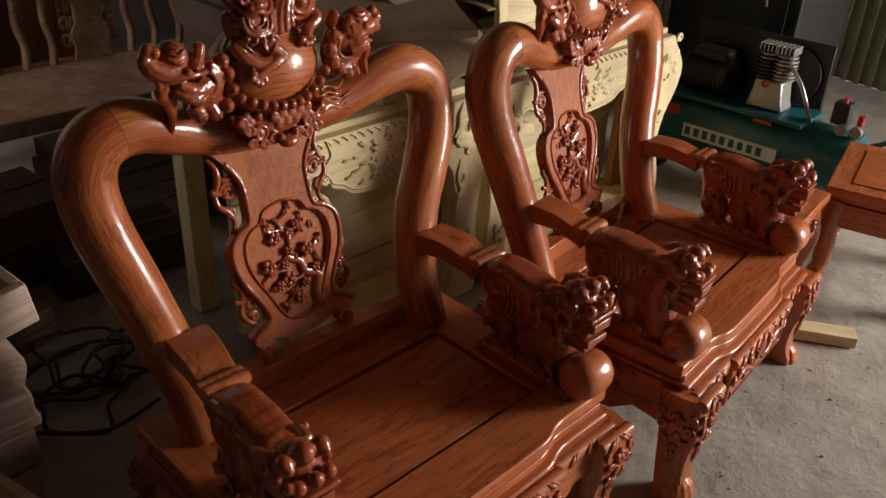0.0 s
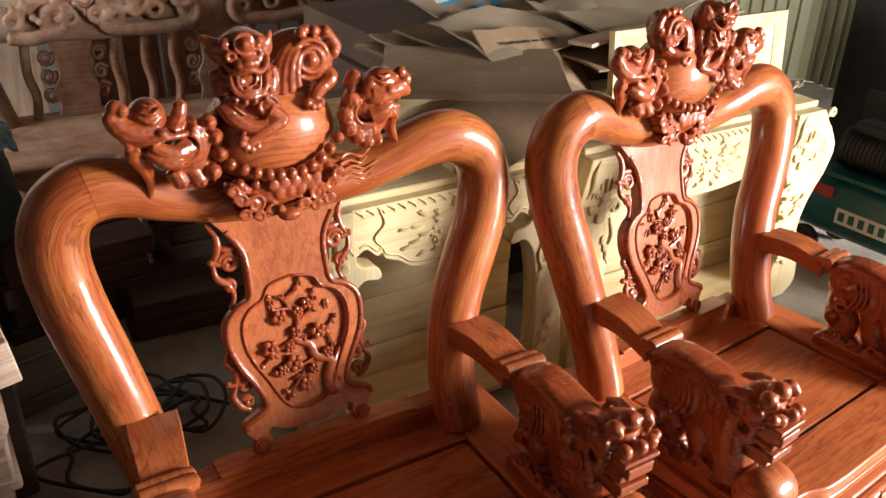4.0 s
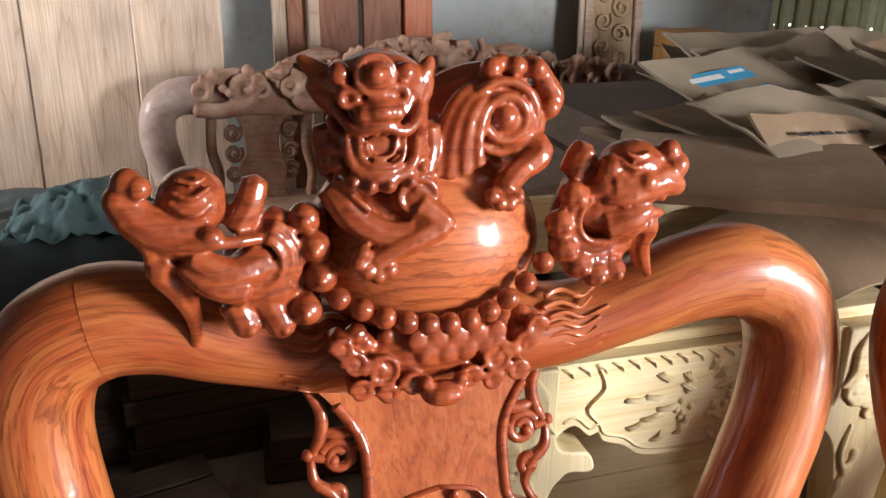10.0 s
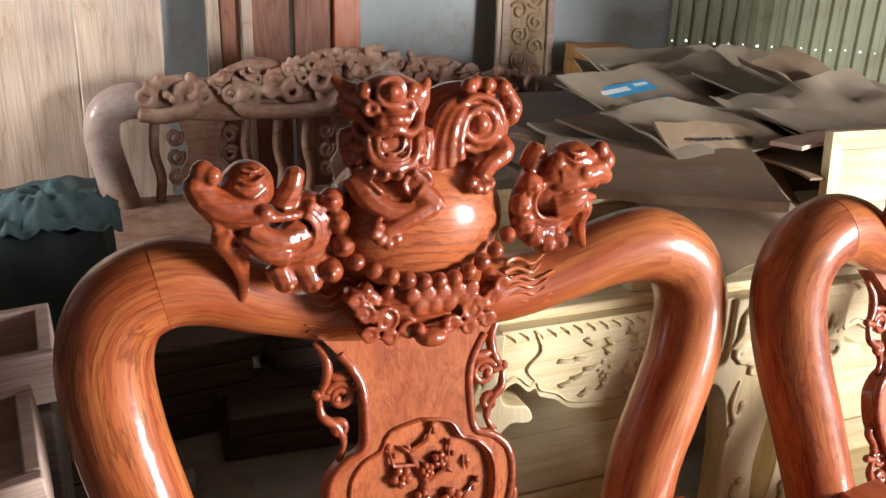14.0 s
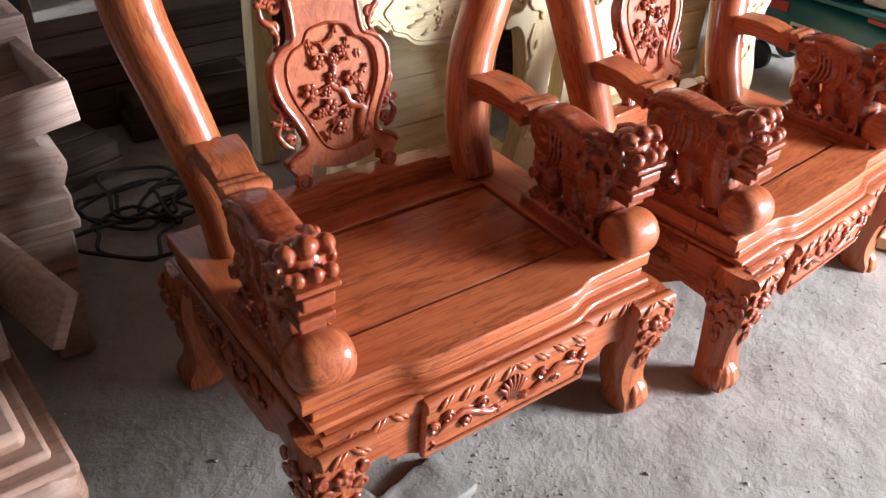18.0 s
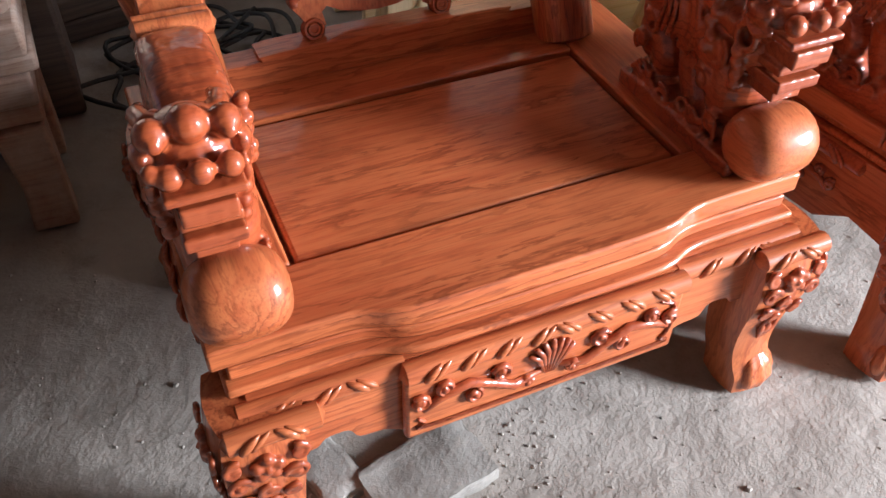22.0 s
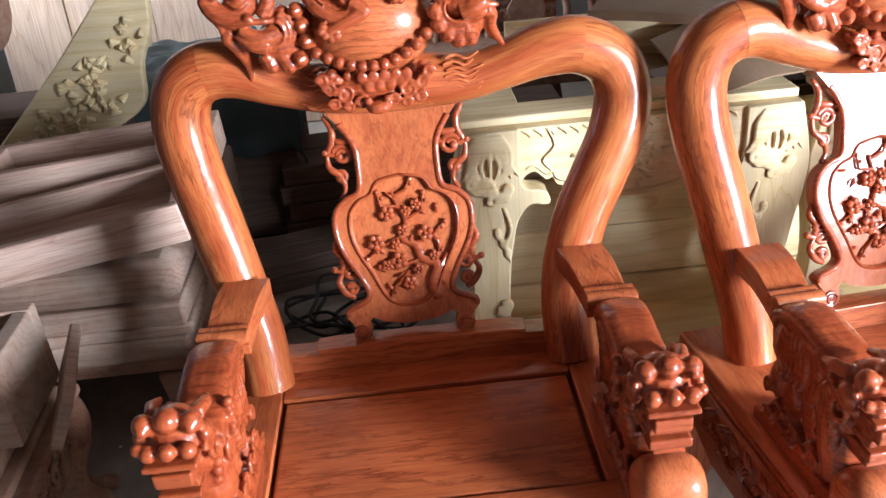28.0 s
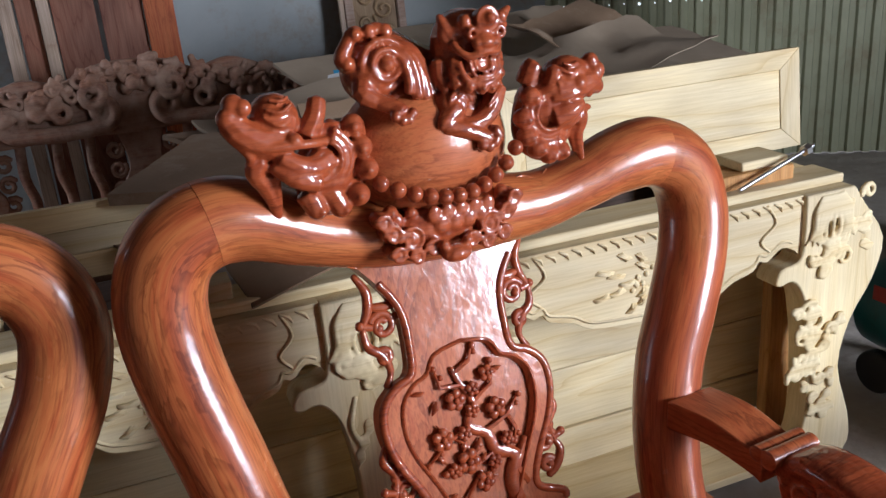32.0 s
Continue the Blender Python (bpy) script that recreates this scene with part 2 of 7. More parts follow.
PLANK = wood("grey_pink_planks", (0.28, 0.16, 0.11), (0.40, 0.26, 0.19), (0.48, 0.34, 0.26), (1, 7, 7), rough=0.8, bumpy=0.3, dust=(0.45, 0.38, 0.32))
BROWNFRET = wood("brown_carved_wood", (0.30, 0.19, 0.10), (0.40, 0.27, 0.15), (0.46, 0.33, 0.19), (6, 6, 1), rough=0.7, bumpy=0.25, rings=1.2)
PINKRAW = wood("fresh_pinkish_board", (0.50, 0.33, 0.26), (0.60, 0.43, 0.35), (0.66, 0.50, 0.42), (1, 6, 6), rough=0.75, bumpy=0.25, rings=1.0)
PALE = wood("pale_board", (0.50, 0.36, 0.26), (0.60, 0.46, 0.35), (0.68, 0.54, 0.43), (7, 7, 0.6), rough=0.75, bumpy=0.2, rings=1.6)
REDBOARD = wood("red_brown_board", (0.22, 0.08, 0.05), (0.31, 0.13, 0.08), (0.36, 0.17, 0.11), (7, 7, 0.6), rough=0.7, bumpy=0.2)
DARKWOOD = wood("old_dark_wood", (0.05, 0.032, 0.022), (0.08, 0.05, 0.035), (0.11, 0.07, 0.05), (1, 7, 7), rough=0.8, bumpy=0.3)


def rough_paint(name, c1, c2, scale=3.0, rough=0.85, b_strength=0.4, b_scale=60.0, metal=0.0, stain=None, relief=0.004):
    m, n, l, b = mat(name, rough, metal)
    v = mapped(n, l)
    a = tex(n, l, "ShaderNodeTexNoise", v, Scale=scale, Detail=6.0, Roughness=0.65)
    r = ramp(n, [(0.3, c1), (0.7, c2)])
    l.new(a.outputs["Fac"], r.inputs[0])
    col = r.outputs[0]
    if stain:
        s = tex(n, l, "ShaderNodeTexNoise", v, Scale=scale * 2.7, Detail=8.0, Roughness=0.75)
        sr = ramp(n, [(0.52, (0, 0, 0)), (0.68, (0.8, 0.8, 0.8))])
        l.new(s.outputs["Fac"], sr.inputs[0])
        col = mix(n, l, col, stain, sr.outputs[0])
    l.new(col, b.inputs["Base Color"])
    f = tex(n, l, "ShaderNodeTexNoise", v, Scale=b_scale, Detail=5.0, Roughness=0.7)
    bump(n, l, b, f.outputs["Fac"], b_strength, relief)
    return m


CONCRETE = rough_paint("dusty_concrete", (0.27, 0.234, 0.196), (0.44, 0.396, 0.344), 2.6, 0.92, 0.65, 30.0, stain=(0.24, 0.208, 0.172), relief=0.008)
# for the unseen west and south walls: kept dark so less door light bounces
DIM_WALL = rough_paint("bounce_cutting_wall", (0.055, 0.05, 0.045), (0.10, 0.093, 0.083), 1.5, 0.9, 0.3, 30.0, stain=(0.07, 0.065, 0.06))
PLASTER = rough_paint("stained_plaster", (0.34, 0.365, 0.365), (0.47, 0.50, 0.49), 1.3, 0.9, 0.3, 30.0, stain=(0.34, 0.27, 0.20))
SHEET = rough_paint("olive_sheet_metal", (0.27, 0.275, 0.17), (0.36, 0.36, 0.23), 1.5, 0.45, 0.05, 20.0, 0.2, stain=(0.24, 0.20, 0.11))
CARD = rough_paint("cardboard", (0.19, 0.120, 0.068), (0.27, 0.180, 0.108), 4.0, 0.85, 0.25, 40.0, stain=(0.31, 0.235, 0.165))
CARD_GREY = rough_paint("greyed_cardboard", (0.22, 0.165, 0.110), (0.32, 0.255, 0.180), 3.0, 0.85, 0.25, 40.0)
BRICK = rough_paint("grey_brick", (0.22, 0.20, 0.172), (0.32, 0.295, 0.26), 12.0, 0.9, 0.7, 70.0, stain=(0.27, 0.24, 0.2))
TEAL = rough_paint("teal_enamel", (0.008, 0.085, 0.090), (0.012, 0.115, 0.120), 5.0, 0.35, 0.05, 20.0, stain=(0.02, 0.07, 0.07))
BLACK = rough_paint("black_paint", (0.012, 0.012, 0.013), (0.025, 0.024, 0.023), 8.0, 0.45, 0.05, 30.0)
IRON = rough_paint("cast_aluminium", (0.32, 0.31, 0.29), (0.45, 0.43, 0.40), 15.0, 0.4, 0.1, 60.0, 0.8)
STEEL = rough_paint("zinc_steel", (0.5, 0.5, 0.5), (0.6, 0.6, 0.58), 10.0, 0.3, 0.05, 50.0, 1.0)
CLOTH = rough_paint("teal_cloth", (0.085, 0.15, 0.16), (0.15, 0.23, 0.24), 6.0, 0.95, 0.6, 150.0)
DARKCLOTH = rough_paint("dark_tarpaulin", (0.030, 0.044, 0.046), (0.055, 0.075, 0.077), 6.0, 0.8, 0.5, 120.0)
WHITE = rough_paint("white_label", (0.6, 0.6, 0.58), (0.72, 0.72, 0.7), 8.0, 0.5, 0.05, 30.0)
BLUEP = rough_paint("blue_print", (0.03, 0.22, 0.42), (0.05, 0.30, 0.5), 30.0, 0.8, 0.1, 40.0)
INK = rough_paint("ink", (0.03, 0.03, 0.035), (0.06, 0.055, 0.05), 30.0, 0.8, 0.1, 40.0)
CABLE = rough_paint("cable_rubber", (0.012, 0.012, 0.012), (0.02, 0.02, 0.02), 8.0, 0.6, 0.05, 30.0)
FILM = mat("plastic_film", 0.15)[0]
fb = FILM.node_tree.nodes["Principled BSDF"]
fb.inputs["Base Color"].default_value, fb.inputs["Transmission Weight"].default_value, fb.inputs["Alpha"].default_value = (0.8, 0.8, 0.8, 1), 0.6, 0.35
REDP = rough_paint("red_plastic", (0.35, 0.03, 0.02), (0.42, 0.04, 0.03), 8.0, 0.4, 0.05, 30.0)


# ---- building helpers ----
def part(name, bm, material, parent=None, label="", smooth=None, bevel=0.0, at=None):
    """Link a bmesh as one mesh object, under a thing or part if given. smooth: the angle below which edges are smooth."""
    me = bpy.data.meshes.new(name)
    bm.normal_update()
    bm.to_mesh(me)
    bm.free()
    me.materials.append(material)
    ob = new(name, me)
    if at is not None:
        ob.matrix_basis = at
    if parent is not None:
        ob.parent = parent
    if label:
        ob["label"] = label
    if bevel:
        md = ob.modifiers.new("edge", "BEVEL")
        md.width, md.segments, md.limit_method, md.angle_limit = bevel, 2, "ANGLE", radians(35)
    if smooth is not None:
        me.shade_smooth()
        if smooth < 170:
            me.set_sharp_from_angle(angle=radians(smooth))
    return ob


def thing(name, label, category, group="", kind="", at=None):
    ob = new(name)
    ob.empty_display_size = 0.1
    if at is not None:
        ob.matrix_basis = at
    return tagged(ob, label, category, group, kind)


def box(bm, x0, x1, y0, y1, z0, z1, m=None):
    r = bmesh.ops.create_cube(bm, size=1.0, matrix=Matrix.LocRotScale(((x0 + x1) / 2, (y0 + y1) / 2, (z0 + z1) / 2), None, (x1 - x0, y1 - y0, z1 - z0)))
    if m is not None:
        bmesh.ops.transform(bm, matrix=m, verts=r["verts"])
    return r["verts"]


def ball(bm, c, r, u=16, v=10, m=None):
    s = r if hasattr(r, "__len__") else (r, r, r)
    mm = Matrix.LocRotScale(c, m, s)
    return bmesh.ops.create_uvsphere(bm, u_segments=u, v_segments=v, radius=1.0, matrix=mm)["verts"]


def cyl(bm, a, b, r0, r1=None, seg=16):
    a, b = Vector(a), Vector(b)
    m = Matrix.Translation((a + b) / 2) @ (b - a).to_track_quat("Z", "Y").to_matrix().to_4x4()
    return bmesh.ops.create_cone(bm, cap_ends=True, segments=seg, radius1=r0, radius2=r0 if r1 is None else r1, depth=(b - a).length, matrix=m)["verts"]


def spline(pts, n=8, closed=False):
    """Catmull-Rom through points of any dimension, n steps a span."""
    p = [np.array(q, float) for q in pts]
    k = len(p)
    out = []
    for i in range(k if closed else k - 1):
        a, b, c, d = (p[(i + j) % k] if closed else p[min(max(i + j, 0), k - 1)] for j in (-1, 0, 1, 2))
        for s in range(n):
            t = s / n
            out.append(0.5 * (2 * b + (c - a) * t + (2 * a - 5 * b + 4 * c - d) * t**2 + (3 * b - a - 3 * c + d) * t**3))
    if not closed:
        out.append(p[-1])
    return out


def tube(bm, pts, radii, seg=12, squash=1.0, up=None):
    """A swept round bar through points, with the radius of each; closed by rounded caps."""
    p = [Vector(q) for q in pts]
    if not hasattr(radii, "__len__"):
        radii = [radii] * len(p)
    n = len(p)
    t = [(p[min(i + 1, n - 1)] - p[max(i - 1, 0)]).normalized() for i in range(n)]
    ref = Vector(up) if up else (Vector((0, 0, 1)) if abs(t[0].z) < 0.9 else Vector((0, 1, 0)))
    u = t[0].cross(ref).normalized()
    rings = []
    for i in range(n):
        u = (u - t[i] * u.dot(t[i])).normalized()
        w = t[i].cross(u)
        rings.append([bm.verts.new(p[i] + (u * math.cos(a) + w * math.sin(a) * squash) * radii[i]) for a in (2 * math.pi * j / seg for j in range(seg))])
    for a, b in zip(rings, rings[1:]):
        for j in range(seg):
            bm.faces.new((a[j], a[(j + 1) % seg], b[(j + 1) % seg], b[j]))
    for ring, end, s in ((rings[0], 0, -1), (rings[-1], n - 1, 1)):
        c = bm.verts.new(p[end] + t[end] * radii[end] * 0.5 * s)
        for j in range(seg):
            f = (ring[(j + 1) % seg], ring[j], c) if s < 0 else (ring[j], ring[(j + 1) % seg], c)
            bm.faces.new(f)
    return bm


def plate(bm, outline, depth, m=Matrix.Identity(4), back=0.0):
    """A board cut to an outline in its x-z plane, from y=back to y=-depth (its front), then moved by m."""
    f = [bm.verts.new(m @ Vector((x, -depth, z))) for x, z in outline]
    b = [bm.verts.new(m @ Vector((x, back, z))) for x, z in outline]
    n = len(outline)
    area = sum(outline[i][0] * outline[(i + 1) % n][1] - outline[(i + 1) % n][0] * outline[i][1] for i in range(n))
    if area < 0:
        f.reverse(), b.reverse()
    bm.faces.new(f)
    bm.faces.new(list(reversed(b)))
    for i in range(n):
        bm.faces.new((f[(i + 1) % n], f[i], b[i], b[(i + 1) % n]))
    return bm


def prism(bm, outline, z0, z1):
    """An outline in plan, from z0 to z1."""
    return plate(bm, [(x, y) for x, y in outline], z1, Matrix(((1, 0, 0, 0), (0, 0, 1, 0), (0, -1, 0, 0), (0, 0, 0, 1))), back=-z0)


def spiral(c, r0, r1, a0, turns, n=20):
    """Points of a flat spiral in x-z round c, from radius r0 to r1."""
    return [(c[0] + (r0 + (r1 - r0) * k / n) * math.cos(a0 + turns * 2 * math.pi * k / n), c[1], c[2] + (r0 + (r1 - r0) * k / n) * math.sin(a0 + turns * 2 * math.pi * k / n)) for k in range(n + 1)]


def fused(bm, voxel, smooth=2):
    """The pieces of a bmesh melted into one carved skin."""
    me = bpy.data.meshes.new("blank")
    bm.to_mesh(me)
    bm.free()
    ob = bpy.data.objects.new("blank", me)
    scene.collection.objects.link(ob)
    md = ob.modifiers.new("melt", "REMESH")
    md.mode, md.voxel_size = "VOXEL", voxel
    sm = ob.modifiers.new("sand", "SMOOTH")
    sm.factor, sm.iterations = 0.5, smooth
    out = bmesh.new()
    dg = bpy.context.evaluated_depsgraph_get()
    done = ob.evaluated_get(dg)
    em = done.to_mesh()
    out.from_mesh(em)
    done.to_mesh_clear()
    bpy.data.objects.remove(ob)
    bpy.data.meshes.remove(me)
    return out


# ---- the shed ----
def setting(name, bm, material, label, category, smooth=None):
    return tagged(part(name, bm, material, smooth=smooth), label, category, kind="structure")


def floor_height(p):
    """Uneven lie of the trodden concrete."""
    return 0.005 * noise.noise(p * 2.3) + 0.004 * noise.noise(p * 8.0) + 0.0018 * noise.noise(p * 21.0) + 0.002 * max(0, noise.noise(p * 33.0) - 0.25) - 0.006


bm = bmesh.new()
bmesh.ops.create_grid(bm, x_segments=420, y_segments=440, size=1.0)
for v in bm.verts:
    v.co = Vector((0.75 + v.co.x * 4.15, 0.1 + v.co.y * 4.1, 0))
    v.co.z = floor_height(v.co)
setting("floor", bm, CONCRETE, "rough dusty grey concrete floor", "floor", 170)
bm = bmesh.new()
box(bm, -3.3, 4.3, 3.75, 3.95, -0.05, 3.2)
setting("wall_north", bm, PLASTER, "grey-blue plaster wall with brown stains", "wall")
# west and south walls stay out of view; their dark colour lowers the fill
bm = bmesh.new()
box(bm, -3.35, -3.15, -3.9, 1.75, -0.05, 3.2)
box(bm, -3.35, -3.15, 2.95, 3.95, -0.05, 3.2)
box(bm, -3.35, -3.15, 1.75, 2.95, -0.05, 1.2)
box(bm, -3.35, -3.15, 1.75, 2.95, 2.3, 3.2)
setting("wall_west", bm, DIM_WALL, "unseen plaster wall with a window opening, darkened to cut bounced light", "wall")
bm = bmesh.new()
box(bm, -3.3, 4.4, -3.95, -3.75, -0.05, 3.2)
setting("wall_south", bm, DIM_WALL, "unseen plaster wall, darkened to cut bounced light", "wall")
bm = bmesh.new()
box(bm, -3.4, 5.0, -4.0, 4.0, 3.2, 3.3)
setting("ceiling", bm, DARKWOOD, "dark shed roof", "ceiling")


def corrugated(bm, x0, y0, x1, y1, z0, z1, pitch=0.085, depth=0.022):
    a, b = Vector((x0, y0, 0)), Vector((x1, y1, 0))
    d = (b - a).normalized()
    nrm = Vector((-d.y, d.x, 0))
    n = int((b - a).length / pitch)
    pts = []
    for k in range(n):
        for f, o in ((0.0, 0), (0.42, 0), (0.52, 1), (0.90, 1)):
            pts.append(a + d * (k + f) * pitch + nrm * depth * o)
    pts.append(b)
    lo = [bm.verts.new(p + Vector((0, 0, z0))) for p in pts]
    hi = [bm.verts.new(p + Vector((0, 0, z1))) for p in pts]
    lo2 = [bm.verts.new(p - nrm * 0.004 + Vector((0, 0, z0))) for p in pts]
    hi2 = [bm.verts.new(p - nrm * 0.004 + Vector((0, 0, z1))) for p in pts]
    for i in range(len(pts) - 1):
        bm.faces.new((lo[i], lo[i + 1], hi[i + 1], hi[i]))
        bm.faces.new((lo2[i + 1], lo2[i], hi2[i], hi2[i + 1]))


bm = bmesh.new()
corrugated(bm, 2.98, 3.72, 4.81, 2.54, 0.0, 3.2)
corrugated(bm, 4.81, 2.54, 4.25, -2.1, 0.0, 3.2)
corrugated(bm, 4.25, -2.1, 4.25, -3.75, 2.35, 3.2)
setting("wall_east", bm, SHEET, "olive-beige corrugated metal sheet wall", "wall")
wall_east = bpy.data.objects["wall_east"]
GLINT = mat("daylight_through_hole", 0.5)[0]
gb = GLINT.node_tree.nodes["Principled BSDF"]
gb.inputs["Emission Color"].default_value, gb.inputs["Emission Strength"].default_value = (0.93, 0.97, 1.0, 1), 4.0
rnd = random.Random(8)
for k in range(17):
    bm = bmesh.new()
    u = (k + 0.30) * 0.0562
    p = Vector((2.98 + 1.27 * u, 3.72 - 0.82 * u, 0.902 + 0.004 * math.sin(k * 1.7)))
    nrm = Vector((-0.542, -0.840, 0))
    cyl(bm, p + nrm * 0.0044, p + nrm * 0.006, rnd.uniform(0.0025, 0.0065), seg=8)
    part("nail_hole", bm, GLINT, wall_east, "nail hole bright with daylight")


# ---- carved rosewood armchairs ----
SEAT = 0.40
FRONT_TOP = spline([(-0.432, -0.370), (-0.36, -0.370), (-0.27, -0.371), (-0.235, -0.377), (-0.20, -0.390), (-0.15, -0.395), (0.0, -0.396), (0.15, -0.395), (0.20, -0.390), (0.235, -0.377), (0.27, -0.371), (0.36, -0.370), (0.432, -0.370)], 4)


def grown(pts, out):
    """A front line moved forward by out, and widened alike."""
    return [(x + out * (1 if x > 0.30 else -1 if x < -0.30 else 0), y - out) for x, y in pts]


def frame_rails(seat):
    """The four boards of the seat frame round the panel."""
    bm = bmesh.new()
    prism(bm, [tuple(p) for p in FRONT_TOP] + [(0.432, -0.262), (-0.432, -0.262)], 0.367, SEAT)
    part("front_rail", bm, ROSE_X, seat, bevel=0.004, smooth=30)
    for s in (-1, 1):
        bm = bmesh.new()
        box(bm, min(s * 0.299, s * 0.432), max(s * 0.299, s * 0.432), -0.2605, 0.235, 0.367, SEAT)
        part("side_rail", bm, ROSE_Y, seat, bevel=0.004, smooth=30)
    bm = bmesh.new()
    box(bm, -0.2975, 0.2975, 0.062, 0.235, 0.367, SEAT - 0.001)
    part("back_rail", bm, ROSE_X, seat, bevel=0.003, smooth=30)
    bm = bmesh.new()
    box(bm, -0.291, 0.291, -0.2545, 0.055, 0.372, SEAT - 0.005)
    part("seat_panel", bm, ROSE_X, seat, "red-brown seat panel with wandering grain", bevel=0.006, smooth=30)
    bm = bmesh.new()
    prism(bm, [(x * 0.955, y - 0.002) for x, y in FRONT_TOP] + [(0.412, 0.22), (-0.412, 0.22)], 0.346, 0.3665)
    part("cavetto", bm, ROSE_X, seat, bevel=0.003, smooth=30)
    bm = bmesh.new()
    prism(bm, [(x * 0.975, y - 0.020) for x, y in FRONT_TOP] + [(0.421, 0.225), (-0.421, 0.225)], 0.333, 0.3455)
    part("bead_moulding", bm, ROSE_X, seat, bevel=0.005, smooth=30)


def leaf_scrolls(bm, cx, y, cz, s=1.0):
    """Raised leaf scroll ornament about a shell, in a plane facing the front."""
    for k in range(-3, 4):
        a = math.radians(90 + k * 20)
        tube(bm, [(cx + 0.006 * s * math.cos(a), y, cz - 0.020 * s), (cx + 0.02 * s * math.cos(a), y - 0.004, cz + 0.022 * s * math.sin(a)), (cx + 0.032 * s * math.cos(a), y - 0.002, cz + 0.035 * s * math.sin(a))], [0.0026 * s, 0.0046 * s, 0.0034 * s], 7)
    for q in (-1, 1):
        tube(bm, [(cx + q * 0.012 * s, y, cz - 0.014 * s), (cx + q * 0.045 * s, y - 0.003, cz - 0.020 * s), (cx + q * 0.07 * s, y - 0.003, cz - 0.004 * s), (cx + q * 0.10 * s, y - 0.003, cz + 0.012 * s), (cx + q * 0.135 * s, y - 0.003, cz + 0.004 * s), (cx + q * 0.155 * s, y - 0.002, cz - 0.010 * s)], [0.004 * s, 0.0062 * s, 0.0056 * s, 0.006 * s, 0.0056 * s, 0.004 * s], 8)
        for dx, dz, r, a0 in ((0.062, 0.010, 0.013, 0.4), (0.095, -0.012, 0.011, 2.0), (0.128, 0.018, 0.012, 4.2), (0.158, 0.004, 0.012, 1.0), (0.03, -0.020, 0.008, 3.0)):
            p = [(cx + q * (x), yy, z) for x, yy, z in spiral((dx * s, y - 0.003, cz + dz * s), r * s, 0.003 * s, a0, 1.2, 10)]
            tube(bm, p, [0.0036 * s + 0.0016 * s * k / 10 for k in range(11)], 6)
            ball(bm, p[-1], 0.0058 * s, 9, 7)


def rope(bm, line, z, r):
    """A gadrooned moulding: slanting lobes along a line in plan."""
    pts = [Vector((*p, z)) for p in line]
    length = [0.0]
    for a, b in zip(pts, pts[1:]):
        length.append(length[-1] + (b - a).length)
    n = int(length[-1] / 0.050)
    for k in range(n):
        d = (k + 0.5) / n * length[-1]
        i = max(j for j in range(len(pts) - 1) if length[j] <= d)
        p = pts[i].lerp(pts[i + 1], (d - length[i]) / max(1e-6, length[i + 1] - length[i]))
        t = (pts[i + 1] - pts[i]).normalized()
        side = 1 if d > length[-1] / 2 else -1
        o = Vector((t.y, -t.x, 0))
        for e, w in ((-0.008, 1.0), (0.004, 0.75)):
            tube(bm, spline([p + t * (e - 0.020 * side) + Vector((0, 0, 0.012)) + o * (r - 0.006), p + t * (e - 0.010 * side) + Vector((0, 0, 0.008)) + o * (r - 0.001), p + t * (e + 0.002 * side) + Vector((0, 0, -0.001)) + o * (r + 0.0012), p + t * (e + 0.004 * side) - Vector((0, 0, 0.011)) + o * (r - 0.003)], 3), [1.45 * w * q for q in (0.0012, 0.002, 0.0028, 0.0034, 0.0038, 0.004, 0.0038, 0.003, 0.002, 0.0014)], 7)


